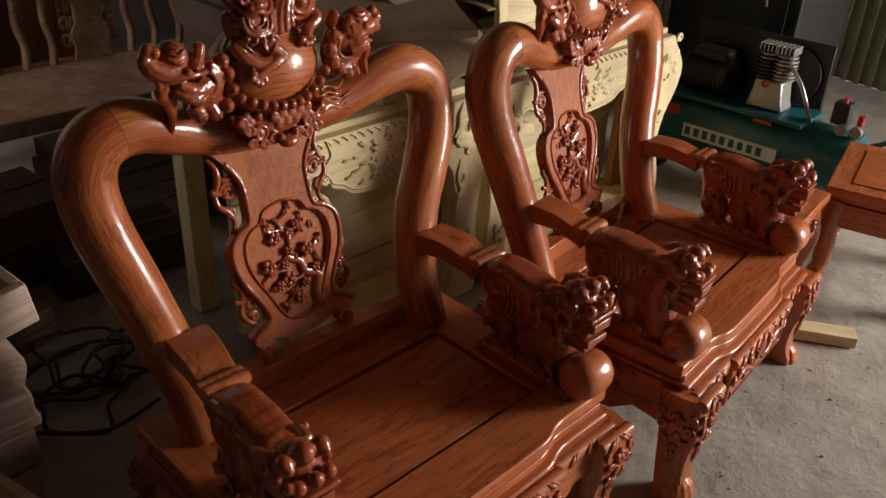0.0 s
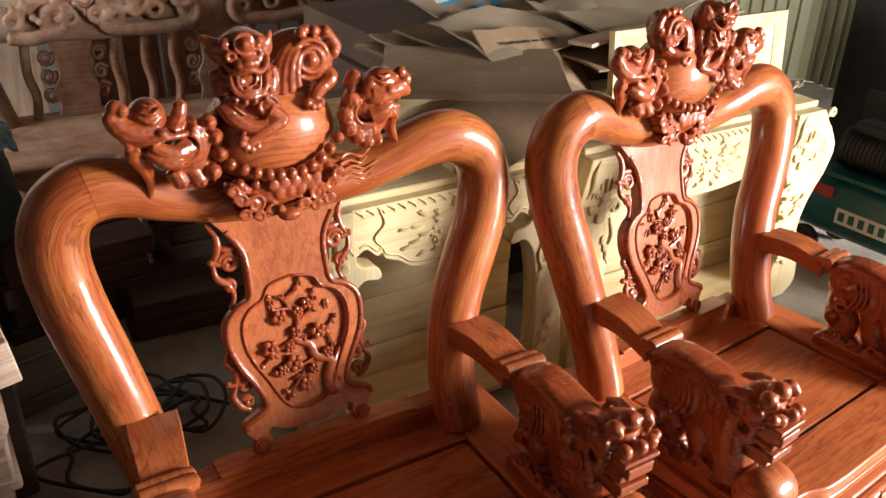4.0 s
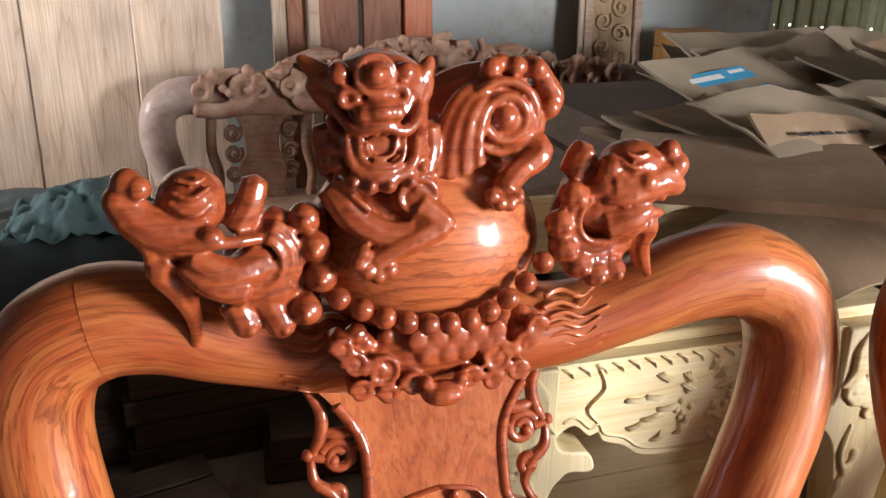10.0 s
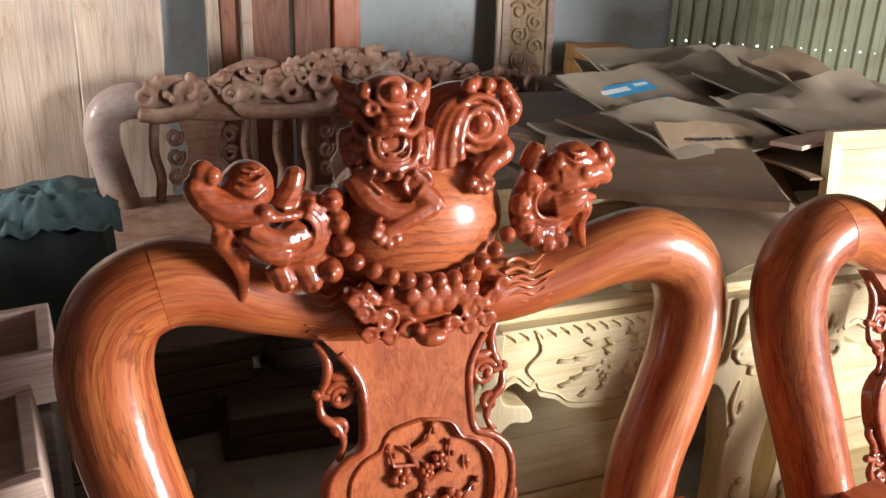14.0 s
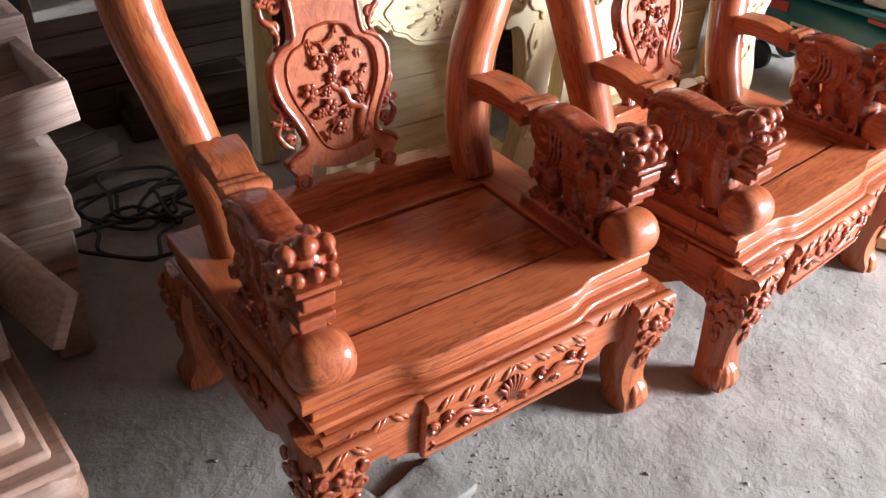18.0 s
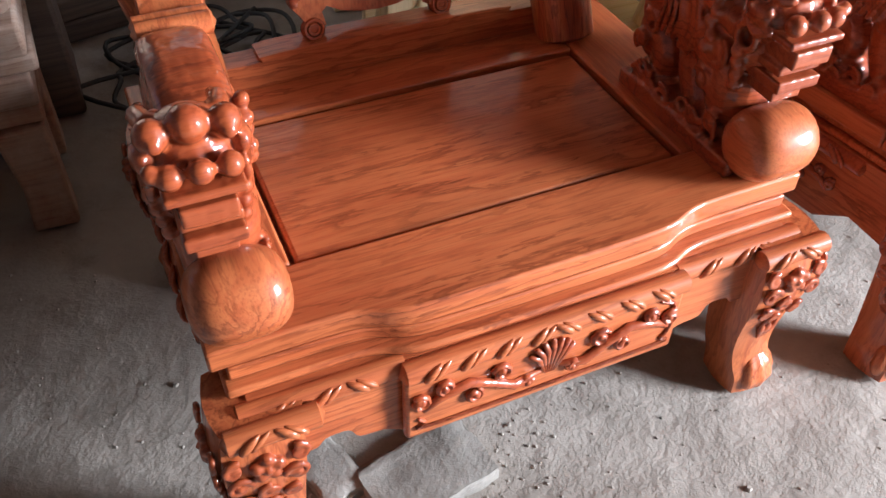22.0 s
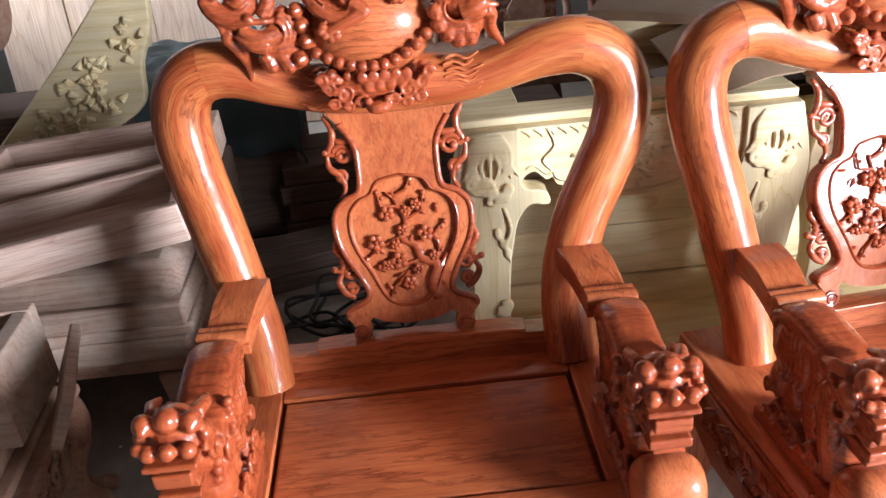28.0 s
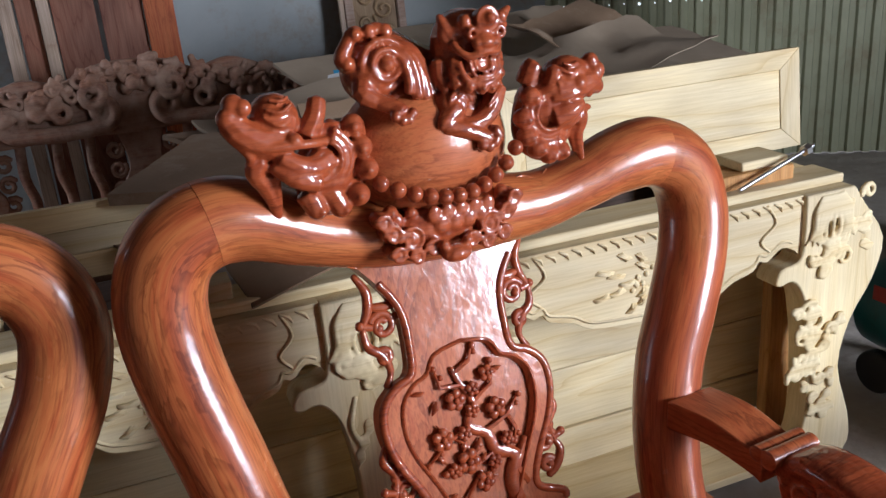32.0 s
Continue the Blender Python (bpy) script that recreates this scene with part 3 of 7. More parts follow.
def apron_front(seat):
    """The bulging front apron with its carved middle panel."""
    a = thing_part("front_apron", seat)
    bm = bmesh.new()
    low = spline([(-0.36, 0.215), (-0.33, 0.212), (-0.315, 0.226), (-0.285, 0.226), (-0.27, 0.205), (-0.235, 0.200), (-0.21, 0.185)], 4)
    out = [(-0.40, 0.333), (-0.40, 0.24)] + [tuple(p) for p in low] + [(0.0, 0.182)] + [(-x, z) for x, z in reversed([tuple(p) for p in low])] + [(0.40, 0.24), (0.40, 0.333)]
    plate(bm, out, 0.0, Matrix.Translation((0, -0.412, 0)), back=0.044)
    part("apron_board", bm, ROSE_X, a, smooth=30)
    bm = bmesh.new()
    plate(bm, [(-0.212, 0.333), (-0.212, 0.183), (0.212, 0.183), (0.212, 0.333)], 0.0, Matrix.Translation((0, -0.430, 0)), back=0.017)
    part("middle_panel", bm, ROSE_X, a, bevel=0.006, smooth=30)
    bm = bmesh.new()
    fr = [(-0.195, 0.225), (-0.185, 0.215), (-0.17, 0.203), (0.17, 0.203), (0.185, 0.215), (0.195, 0.225), (0.2, 0.255), (0.195, 0.285), (0.182, 0.292), (0.17, 0.300)]
    tube(bm, [(x, -0.431, z) for x, z in spline(fr, 4)], 0.0035, 6)
    tube(bm, [(x, -0.431, z) for x, z in spline([(-x, z) for x, z in fr], 4)][:-20:1] or [(0, 0, 0)], 0.0035, 6)
    leaf_scrolls(bm, 0.0, -0.431, 0.256, 1.22)
    part("scroll_relief", bm, ROSE_C, a, "raised carved leaf scrolls", smooth=60)
    bm = bmesh.new()
    mid = [(x, -0.428) for x in np.linspace(-0.20, 0.20, 9)]
    rope(bm, mid, 0.318, 0.0125)
    for s in (-1, 1):
        rope(bm, [(s * x, -0.410) for x in np.linspace(0.40, 0.225, 5)][:: -s], 0.318, 0.0125)
    tube(bm, [(-0.21, -0.424, 0.318), (0.21, -0.424, 0.318)], 0.0170, 16)
    for s in (-1, 1):
        tube(bm, [(s * 0.205, -0.406, 0.318), (s * 0.415, -0.406, 0.318)], 0.0170, 16)
    part("gadroon", bm, ROSE_X, a, "rounded moulding with carved leaf nicks", smooth=60)
    return a


def thing_part(name, parent):
    o = new(name)
    o.empty_display_size = 0.05
    o.parent = parent
    return o


def apron_side(seat, s):
    a = thing_part("side_apron", seat)
    bm = bmesh.new()
    z = [(-0.33, 0.333), (-0.33, 0.215), (-0.26, 0.225), (-0.2, 0.185), (-0.06, 0.18), (0.06, 0.18), (0.14, 0.215), (0.2, 0.22), (0.2, 0.333)]
    m = Matrix.Translation((s * 0.415, 0, 0)) @ Matrix.Rotation(radians(90), 4, "Z")
    plate(bm, z, 0.012, m, back=0.012)
    part("apron_board", bm, ROSE_Y, a, bevel=0.003, smooth=30)
    bm = bmesh.new()
    leaf_scrolls(bm, 0, 0, 0.258, 0.95)
    tube(bm, [(-0.3, 0.005, 0.318), (0.19, 0.005, 0.318)], 0.0145, 16)
    rope(bm, [(x, -0.002) for x in np.linspace(-0.31, 0.18, 9)], 0.318, 0.0115)
    bmesh.ops.transform(bm, matrix=Matrix.Translation((s * 0.428, -0.06, 0)) @ Matrix.Rotation(radians(90 * s), 4, "Z"), verts=bm.verts)
    part("scroll_relief", bm, ROSE_C, a, smooth=60)


def leg(seat, sx, sy):
    """A cabriole leg: carved knee, narrow ankle, clawed foot turned outward."""
    x0, y0 = sx * 0.385, (-0.375 if sy < 0 else 0.175)
    l = thing_part("leg", seat)
    bm = bmesh.new()
    prof = [(0.33, 0.010, 0.058), (0.27, 0.018, 0.060), (0.22, 0.020, 0.056), (0.16, 0.015, 0.048), (0.10, 0.014, 0.043), (0.06, 0.020, 0.043), (0.035, 0.028, 0.046), (0.0, 0.030, 0.045)]
    rows = spline(prof, 4)
    dx, dy = sx * 0.75, sy * 1.0
    rings = []
    for z, o, r in rows:
        c = Vector((x0 + dx * o, y0 + dy * o, max(z, 0.0)))
        ring = []
        for k in range(16):
            a = 2 * math.pi * k / 16
            ca, sa = math.cos(a), math.sin(a)
            q = 1.0 / max(abs(ca), abs(sa)) ** 0.55
            ring.append(bm.verts.new(c + Vector((ca * r * q, sa * r * q, 0))))
        rings.append(ring)
    for a, b in zip(rings, rings[1:]):
        for k in range(16):
            bm.faces.new((a[k], b[k], b[(k + 1) % 16], a[(k + 1) % 16]))
    bm.faces.new(rings[-1][::-1])
    bm.faces.new(rings[0])
    bmesh.ops.recalc_face_normals(bm, faces=bm.faces)
    part("shank", bm, ROSE_Z, l, smooth=50)
    bm = bmesh.new()
    c = Vector((x0 + dx * 0.03, y0 + dy * 0.03, 0))
    for k, a in enumerate((-0.75, -0.25, 0.25, 0.75)):
        d = Vector((math.cos(a) * 0 + sx * 0.5 + math.sin(a) * 0.9 * -sy * sx * sx, sy, 0)).normalized()
        d = Matrix.Rotation(a * 0.9, 3, "Z") @ Vector((sx * 0.35, sy, 0)).normalized()
        tube(bm, [c + d * 0.015 + Vector((0, 0, 0.075)), c + d * 0.034 + Vector((0, 0, 0.05)), c + d * 0.043 + Vector((0, 0, 0.026)), c + d * 0.046 + Vector((0, 0, 0.009))], [0.009, 0.014, 0.015, 0.008], 8)
    part("claw", fused(bm, 0.004, 2), ROSE_Z, l, smooth=170)
    if sy < 0:
        bm = bmesh.new()
        tube(bm, [(x0 - 0.052, y0 - 0.062, 0.318), (x0 + 0.060, y0 - 0.062, 0.318)], 0.0165, 14)
        rope(bm, [(x0 + q, y0 - 0.066) for q in (-0.055, 0.0, 0.062)], 0.318, 0.0125)
        part("gadroon", bm, ROSE_X, l, "rounded moulding with carved leaf nicks", smooth=60)
    zs = [p[0] for p in prof][::-1]
    outs = [(p[1], p[2]) for p in prof][::-1]

    def on_face(side, u, z, d=0.0):
        """A point of the knee's front (side 0) or flank (side 1), u across it and d proud of it."""
        o = float(np.interp(z, zs, [a for a, b in outs]))
        r = float(np.interp(z, zs, [b for a, b in outs]))
        if side == 0:
            return Vector((x0 + dx * o + u, y0 + dy * o + sy * (r + d), z))
        return Vector((x0 + dx * o + sx * (r + d), y0 + dy * o + u, z))

    bm = bmesh.new()
    for side in (0, 1):
        for u, z, r, a0, turn in ((-0.036, 0.246, 0.017, 0.0, 1), (0.036, 0.242, 0.017, 3.1, -1), (0.0, 0.218, 0.016, 1.5, 1), (-0.030, 0.200, 0.014, 2.0, -1), (0.028, 0.196, 0.014, 1.0, 1), (0.0, 0.180, 0.012, 4.0, -1), (-0.040, 0.282, 0.013, 1.0, 1), (0.040, 0.280, 0.013, 2.0, -1)):
            tube(bm, [on_face(side, u + (r - 0.09 * r * t) * math.cos(a0 + turn * t), z + (r - 0.09 * r * t) * math.sin(a0 + turn * t), 0.0015) for t in np.linspace(0, 8, 22)], [0.0050 - 0.0001 * k for k in range(22)], 7)
            ball(bm, on_face(side, u, z, 0.001), r * 0.36, 8, 6)
        for k in range(5):
            a = k * 1.2566 + 0.3
            ball(bm, on_face(side, 0.014 * math.cos(a), 0.272 + 0.014 * math.sin(a), 0.002), 0.0095, 10, 8)
        ball(bm, on_face(side, 0, 0.272, 0.007), 0.006, 8, 6)
        for u in (-0.014, 0.0, 0.014):
            tube(bm, [on_face(side, u, 0.172, 0.0), on_face(side, u * 0.8, 0.150, 0.002), on_face(side, u * 0.3, 0.122, -0.001)], [0.003, 0.0055, 0.002], 7)
    part("knee_carving", fused(bm, 0.0026, 1), ROSE_C, l, "carved flower and scrolls on the knee", smooth=170)


def back_frame(ch):
    """Bent log-like posts, and the crest rail that joins them."""
    left = [(-0.328, 0.115, 0.395), (-0.336, 0.15, 0.50), (-0.362, 0.186, 0.62), (-0.389, 0.22, 0.735), (-0.417, 0.255, 0.85), (-0.426, 0.275, 0.94), (-0.406, 0.28, 1.005), (-0.357, 0.28, 1.036)]
    right = [(0.315, 0.115, 0.395), (0.312, 0.15, 0.49), (0.322, 0.176, 0.58), (0.352, 0.205, 0.675), (0.392, 0.225, 0.755), (0.435, 0.25, 0.835), (0.453, 0.272, 0.915), (0.428, 0.28, 0.982), (0.365, 0.28, 1.017)]
    mid = [(-0.30, 0.28, 1.032), (-0.23, 0.28, 1.003), (-0.15, 0.283, 0.982), (-0.05, 0.285, 0.978), (0.05, 0.285, 0.976), (0.14, 0.283, 0.975), (0.22, 0.28, 0.993), (0.29, 0.28, 1.013)]
    n = 8
    bend = spline(left + mid + right[::-1], n)
    total = len(bend) - 1
    j0, j1 = n * (len(left) - 1), n * (len(left) + len(mid))

    def grain(bm, a):
        """Length along the bend and place in the section, for the grain."""
        lay = bm.verts.layers.float_vector.new("grain")
        far = [0.0]
        for p, q in zip(bend, bend[1:]):
            far.append(far[-1] + math.dist(p, q))
        for i, v in enumerate(bm.verts):
            k = min(a + i // 32, total)
            th = 2 * math.pi * (i % 32) / 32
            v[lay] = (far[k], 0.05 * math.cos(th) + 0.035, 0.05 * math.sin(th) + 0.02)

    def girth(k):
        x = bend[k][0]
        waist = 0.012 * math.exp(-((x + 0.20) / 0.10) ** 2) + 0.012 * math.exp(-((x - 0.185) / 0.115) ** 2) if bend[k][2] > 0.9 else 0.0
        end = min(k, total - k) / total
        return 0.0515 + 0.0060 * math.sin(math.pi * min(0.5, end * 2.2)) - waist

    for a, b, grow in ((0, j0 + 1, 0.0), (j1 - 1, total, 0.0)):
        bm = bmesh.new()
        tube(bm, bend[a:b + 1], [girth(k) + grow for k in range(a, b + 1)], 32)
        grain(bm, a)
        part("post", bm, ROSE_LOG, ch, "bent round rosewood post with streaky grain", smooth=60)
    bm = bmesh.new()
    tube(bm, bend[j0:j1 + 1], [girth(k) + 0.0005 for k in range(j0, j1 + 1)], 32)
    grain(bm, j0)
    part("crest_rail", bm, ROSE_LOG, ch, smooth=60)


SPLAT_M = Matrix.Translation((-0.012, 0.176, 0.452)) @ Matrix.Rotation(radians(-16.0), 4, "X")
SPLAT_HALF = spline([(0.150, 0.50), (0.115, 0.460), (0.088, 0.415), (0.084, 0.36), (0.090, 0.318), (0.118, 0.305), (0.143, 0.280), (0.148, 0.24), (0.136, 0.195), (0.108, 0.145), (0.092, 0.105), (0.100, 0.085), (0.138, 0.068), (0.142, 0.055), (0.128, 0.035), (0.118, 0.018)], 4)
SPLAT_FOOT = [(0.090, 0.018), (0.094, 0.040), (0.085, 0.048), (0.060, 0.036), (0.03, 0.030), (0.0, 0.028)]
FIELD = spline([(0.0, 0.345), (0.045, 0.335), (0.062, 0.310), (0.085, 0.300), (0.106, 0.275), (0.110, 0.235), (0.100, 0.195), (0.075, 0.145), (0.052, 0.095), (0.030, 0.075), (0.0, 0.070)], 3)


def both(half):
    h = [tuple(p) for p in half]
    return h + [(-x, z) for x, z in reversed(h) if abs(x) > 1e-6]


def splat(ch, seed):
    s = thing_part("splat", ch)
    half = [tuple(p) for p in SPLAT_HALF] + SPLAT_FOOT
    out = [(x, z) for x, z in half] + [(-x, z) for x, z in reversed(half[:-1])]
    field = both(FIELD)
    # board with a sunk field: outline ring, then floor
    bm = bmesh.new()
    plate(bm, out, -0.004, SPLAT_M, back=0.024)
    part("splat_board", bm, ROSE_Z, s, smooth=40)
    bm = bmesh.new()
    outer = [bm.verts.new(SPLAT_M @ Vector((x, -0.006, z))) for x, z in out]
    inner = [bm.verts.new(SPLAT_M @ Vector((x, -0.006, z))) for x, z in field]
    sunk = [bm.verts.new(SPLAT_M @ Vector((x * 0.97, 0.003, 0.2 + (z - 0.2) * 0.98))) for x, z in field]
    rim = [bm.verts.new(SPLAT_M @ Vector((x, 0.0035, z))) for x, z in out]
    for loop in (outer, inner):
        for i in range(len(loop)):
            bm.edges.new((loop[i], loop[(i + 1) % len(loop)]))
    bmesh.ops.triangle_fill(bm, use_beauty=True, edges=list({e for v in outer + inner for e in v.link_edges}))
    n = len(field)
    for i in range(n):
        bm.faces.new((inner[i], inner[(i + 1) % n], sunk[(i + 1) % n], sunk[i]))
    for i in range(len(out)):
        bm.faces.new((outer[(i + 1) % len(out)], outer[i], rim[i], rim[(i + 1) % len(out)]))
    bmesh.ops.recalc_face_normals(bm, faces=bm.faces)
    part("splat_face", bm, ROSE_Z, s, smooth=40)
    bm = bmesh.new()
    tube(bm, [SPLAT_M @ Vector((x * 1.03, -0.006, 0.2 + (z - 0.2) * 1.02)) for x, z in field + field[:1]], 0.0035, 6)
    side = [(x * 0.965, z) for x, z in SPLAT_HALF[4:-8]]
    for q in (-1, 1):
        tube(bm, [SPLAT_M @ Vector((q * x, -0.004, z)) for x, z in side], 0.007, 8)
        for r in (0.016, 0.009):
            tube(bm, [SPLAT_M @ Vector((x, y, z)) for x, y, z in spiral((q * 0.112, -0.007, 0.015), r, r * 0.9, 0, 1.0, 14)], 0.0035, 6)
        for r0 in (0.017,):
            ball(bm, SPLAT_M @ Vector((q * 0.112, 0.005, 0.015)), (0.02, 0.014, 0.02), 14, 8)
    part("splat_moulding", bm, ROSE_C, s, smooth=60)
    # plum tree in low relief
    rnd = random.Random(seed)
    bm = bmesh.new()
    P = lambda x, z, y=0.0: SPLAT_M @ Vector((x, y, z))
    trunk = [(0.055, 0.075), (0.05, 0.115), (0.062, 0.15), (0.03, 0.165), (0.02, 0.195), (-0.01, 0.215), (0.005, 0.25), (-0.012, 0.285), (-0.02, 0.31)]
    tube(bm, [P(x, z) for x, z in spline(trunk, 3)], [0.014 - 0.0105 * k / 24 for k in range(25)], 7, squash=0.7)
    tube(bm, [P(0.075, 0.10), P(0.06, 0.13), P(0.085, 0.17)], [0.008, 0.009, 0.006], 6)
    twigs = [((0.02, 0.2), (0.06, 0.215), (0.085, 0.24)), ((-0.01, 0.215), (-0.05, 0.20), (-0.085, 0.175)), ((0.005, 0.25), (0.04, 0.27), (0.045, 0.305)), ((-0.01, 0.28), (-0.045, 0.285), (-0.05, 0.315)), ((0.03, 0.165), (-0.02, 0.15), (-0.06, 0.155)), ((0.0, 0.14), (-0.03, 0.11), (-0.045, 0.085)), ((0.06, 0.215), (0.07, 0.19), (0.065, 0.17)), ((-0.02, 0.3), (0.01, 0.315), (0.02, 0.335))]
    for a, b, c in twigs:
        tube(bm, [P(*a), P(*b, -0.003), P(*c)], [0.004, 0.0035, 0.002], 6)
        ball(bm, P(*c, -0.002), 0.0055, 8, 6)
        ball(bm, P((b[0] + c[0]) / 2 + 0.006, (b[1] + c[1]) / 2, -0.002), 0.0048, 8, 6)
    part("plum_branch", bm, ROSE_C, s, "carved plum branch in relief", smooth=60)
    flowers = [(-0.03, 0.265, 0.017), (-0.062, 0.212, 0.018), (-0.022, 0.165, 0.020), (0.045, 0.225, 0.018), (0.0, 0.12, 0.016), (0.03, 0.285, 0.013), (-0.05, 0.155, 0.012), (0.055, 0.175, 0.012), (-0.005, 0.235, 0.012), (-0.02, 0.205, 0.012), (0.01, 0.265, 0.012), (0.02, 0.145, 0.012)]
    for fx, fz, r in flowers:
        bm = bmesh.new()
        fx, fz = fx + rnd.uniform(-0.006, 0.006), fz + rnd.uniform(-0.006, 0.006)
        tilt = rnd.uniform(0, 1.2)
        for k in range(5):
            a = tilt + k * 1.257
            ball(bm, P(fx + r * 0.6 * math.cos(a), fz + r * 0.6 * math.sin(a), -0.004), (r * 0.46, 0.0065, r * 0.46), 9, 6)
        ball(bm, P(fx, fz, -0.009), r * 0.3, 8, 6)
        part("plum_blossom", bm, ROSE_C, s, "carved plum blossom", smooth=60)
    for k in range(16):
        bm = bmesh.new()
        x, z, a = rnd.uniform(-0.075, 0.075), rnd.uniform(0.11, 0.30), rnd.uniform(0, 6.28)
        tube(bm, [P(x, z), P(x + 0.010 * math.cos(a), z + 0.010 * math.sin(a), -0.004), P(x + 0.022 * math.cos(a), z + 0.022 * math.sin(a))], [0.002, 0.0055, 0.001], 6, squash=0.6)
        part("plum_leaf", bm, ROSE_C, s, smooth=60)
    # pierced scroll brackets along both edges
    for q in (-1, 1):
        T = lambda x, z: SPLAT_M @ Vector((q * x, 0.009, z))
        for stem, vol, leaf in (
            ([(0.142, 0.478), (0.128, 0.452), (0.130, 0.425), (0.142, 0.400), (0.140, 0.372), (0.122, 0.356), (0.112, 0.330), (0.122, 0.306)], ((0.112, 0.398, 0.020), (0.118, 0.352, 0.012)), [(0.088, 0.430), (0.104, 0.424), (0.128, 0.428)]),
            ([(0.143, 0.222), (0.150, 0.200), (0.136, 0.178), (0.140, 0.150), (0.150, 0.128), (0.138, 0.104), (0.120, 0.092)], ((0.124, 0.150, 0.019), (0.122, 0.112, 0.012)), [(0.112, 0.176), (0.126, 0.180), (0.142, 0.170)])):
            bm = bmesh.new()
            pts = spline(stem, 4)
            tube(bm, [T(x, z) for x, z in pts], [0.0045 + 0.0035 * abs(math.sin(k / 4.0)) for k in range(len(pts))], 8)
            for vx, vz, r in vol:
                tube(bm, [T(x, z) for x, _, z in spiral((vx, 0, vz), r, r * 0.35, 0.4, 1.35, 18)], [0.0064 - 0.001 * k / 18 for k in range(19)], 8)
                ball(bm, T(vx + r * 0.3, vz - r * 0.2), 0.0075, 10, 8)
            tube(bm, spline([tuple(T(*p)) for p in leaf], 4), [0.005 + 0.003 * math.sin(k / 8 * 3.1) for k in range(9)], 8)
            vx, vz, r = vol[0]
            tube(bm, [T(vx - r * 1.25, vz + 0.010), T(vx - r * 0.7, vz + 0.006)], 0.006, 8)
            tube(bm, [T(vx + r * 0.8, vz), T(vx + r * 1.5, vz + 0.004)], 0.006, 8)
            ball(bm, T(vx + r * 1.7, vz + 0.006), 0.0075, 8, 6)
            part("scroll_bracket", bm, ROSE_C, s, "pierced leaf-scroll bracket", smooth=60)


def guardian_arm(ch, s):
    """An armrest: flat rail from the post, ring moulding, then a carved beast on a ball."""
    a = thing_part("armrest", ch)
    bm = bmesh.new()
    side = spline([(0.14, 0.648), (0.06, 0.650), (-0.01, 0.632), (-0.03, 0.622)], 4)
    rows = [(y, z, 0.046 - 0.006 * min(1, max(0, (0.1 - y) / 0.12)), 0.050 - 0.012 * (0.14 - y) / 0.17) for y, z in side]
    rings = []
    for y, z, hw, th in rows:
        cx = s * (0.335 + 0.02 * (0.14 - y) / 0.17)
        rings.append([bm.verts.new((cx + dx * hw, y, z + dz)) for dx, dz in ((-1, 0), (1, 0), (1, -th), (-1, -th))])
    for r0, r1 in zip(rings, rings[1:]):
        for k in range(4):
            bm.faces.new((r0[k], r0[(k + 1) % 4], r1[(k + 1) % 4], r1[k]))
    bm.faces.new(rings[0]), bm.faces.new(rings[-1])
    bmesh.ops.recalc_face_normals(bm, faces=bm.faces)
    part("arm_rail", bm, ROSE_Y, a, bevel=0.004, smooth=30)
    bm = bmesh.new()
    for y, z, r in ((-0.022, 0.632, 0.013), (-0.043, 0.632, 0.015)):
        tube(bm, [(s * 0.311, y, z), (s * 0.402, y, z)], r, 12)
    part("ring_moulding", bm, ROSE_Y, a, "rounded double moulding across the arm", smooth=50)
    bm = bmesh.new()
    cx = 0.366
    D = lambda x, y, z: (s * x, y, z)
    # broad smooth strap over the back
    path = spline([(-0.048, 0.614), (-0.08, 0.628), (-0.13, 0.632), (-0.19, 0.624), (-0.245, 0.610), (-0.285, 0.600)], 4)
    rings = []
    for y, z in path:
        rings.append([bm.verts.new((s * cx + 0.044 * math.copysign(abs(math.cos(a)) ** 0.6, math.cos(a)), y, z + 0.022 * math.copysign(abs(math.sin(a)) ** 0.7, math.sin(a)))) for a in (2 * math.pi * k / 20 for k in range(20))])
    for r0, r1 in zip(rings, rings[1:]):
        for k in range(20):
            bm.faces.new((r0[k], r0[(k + 1) % 20], r1[(k + 1) % 20], r1[k]))
    bm.faces.new(rings[0]), bm.faces.new(rings[-1])
    bmesh.ops.recalc_face_normals(bm, faces=bm.faces)
    # shoulder wheel, hind leg, neck, chest, foot board
    cyl(bm, (s * cx - 0.040, -0.098, 0.600), (s * cx + 0.040, -0.098, 0.600), 0.047, seg=24)
    tube(bm, spline([D(cx, -0.10, 0.59), D(cx, -0.080, 0.53), D(cx, -0.115, 0.475), D(cx, -0.10, 0.42)], 4), [0.037 - 0.010 * k / 12 for k in range(13)], 12)
    tube(bm, spline([D(cx + 0.01, -0.20, 0.615), D(cx + 0.008, -0.195, 0.585), D(cx + 0.004, -0.175, 0.53), D(cx + 0.004, -0.185, 0.47), D(cx + 0.004, -0.22, 0.42)], 4), [0.038 - 0.008 * k / 16 for k in range(17)], 12)
    tube(bm, spline([D(cx + 0.018, -0.265, 0.605), D(cx + 0.022, -0.255, 0.57), D(cx + 0.022, -0.262, 0.51), D(cx + 0.018, -0.285, 0.45)], 4), 0.042, 12)
    box(bm, min(s * 0.318, s * 0.420), max(s * 0.318, s * 0.420), -0.335, -0.055, 0.398, 0.425)
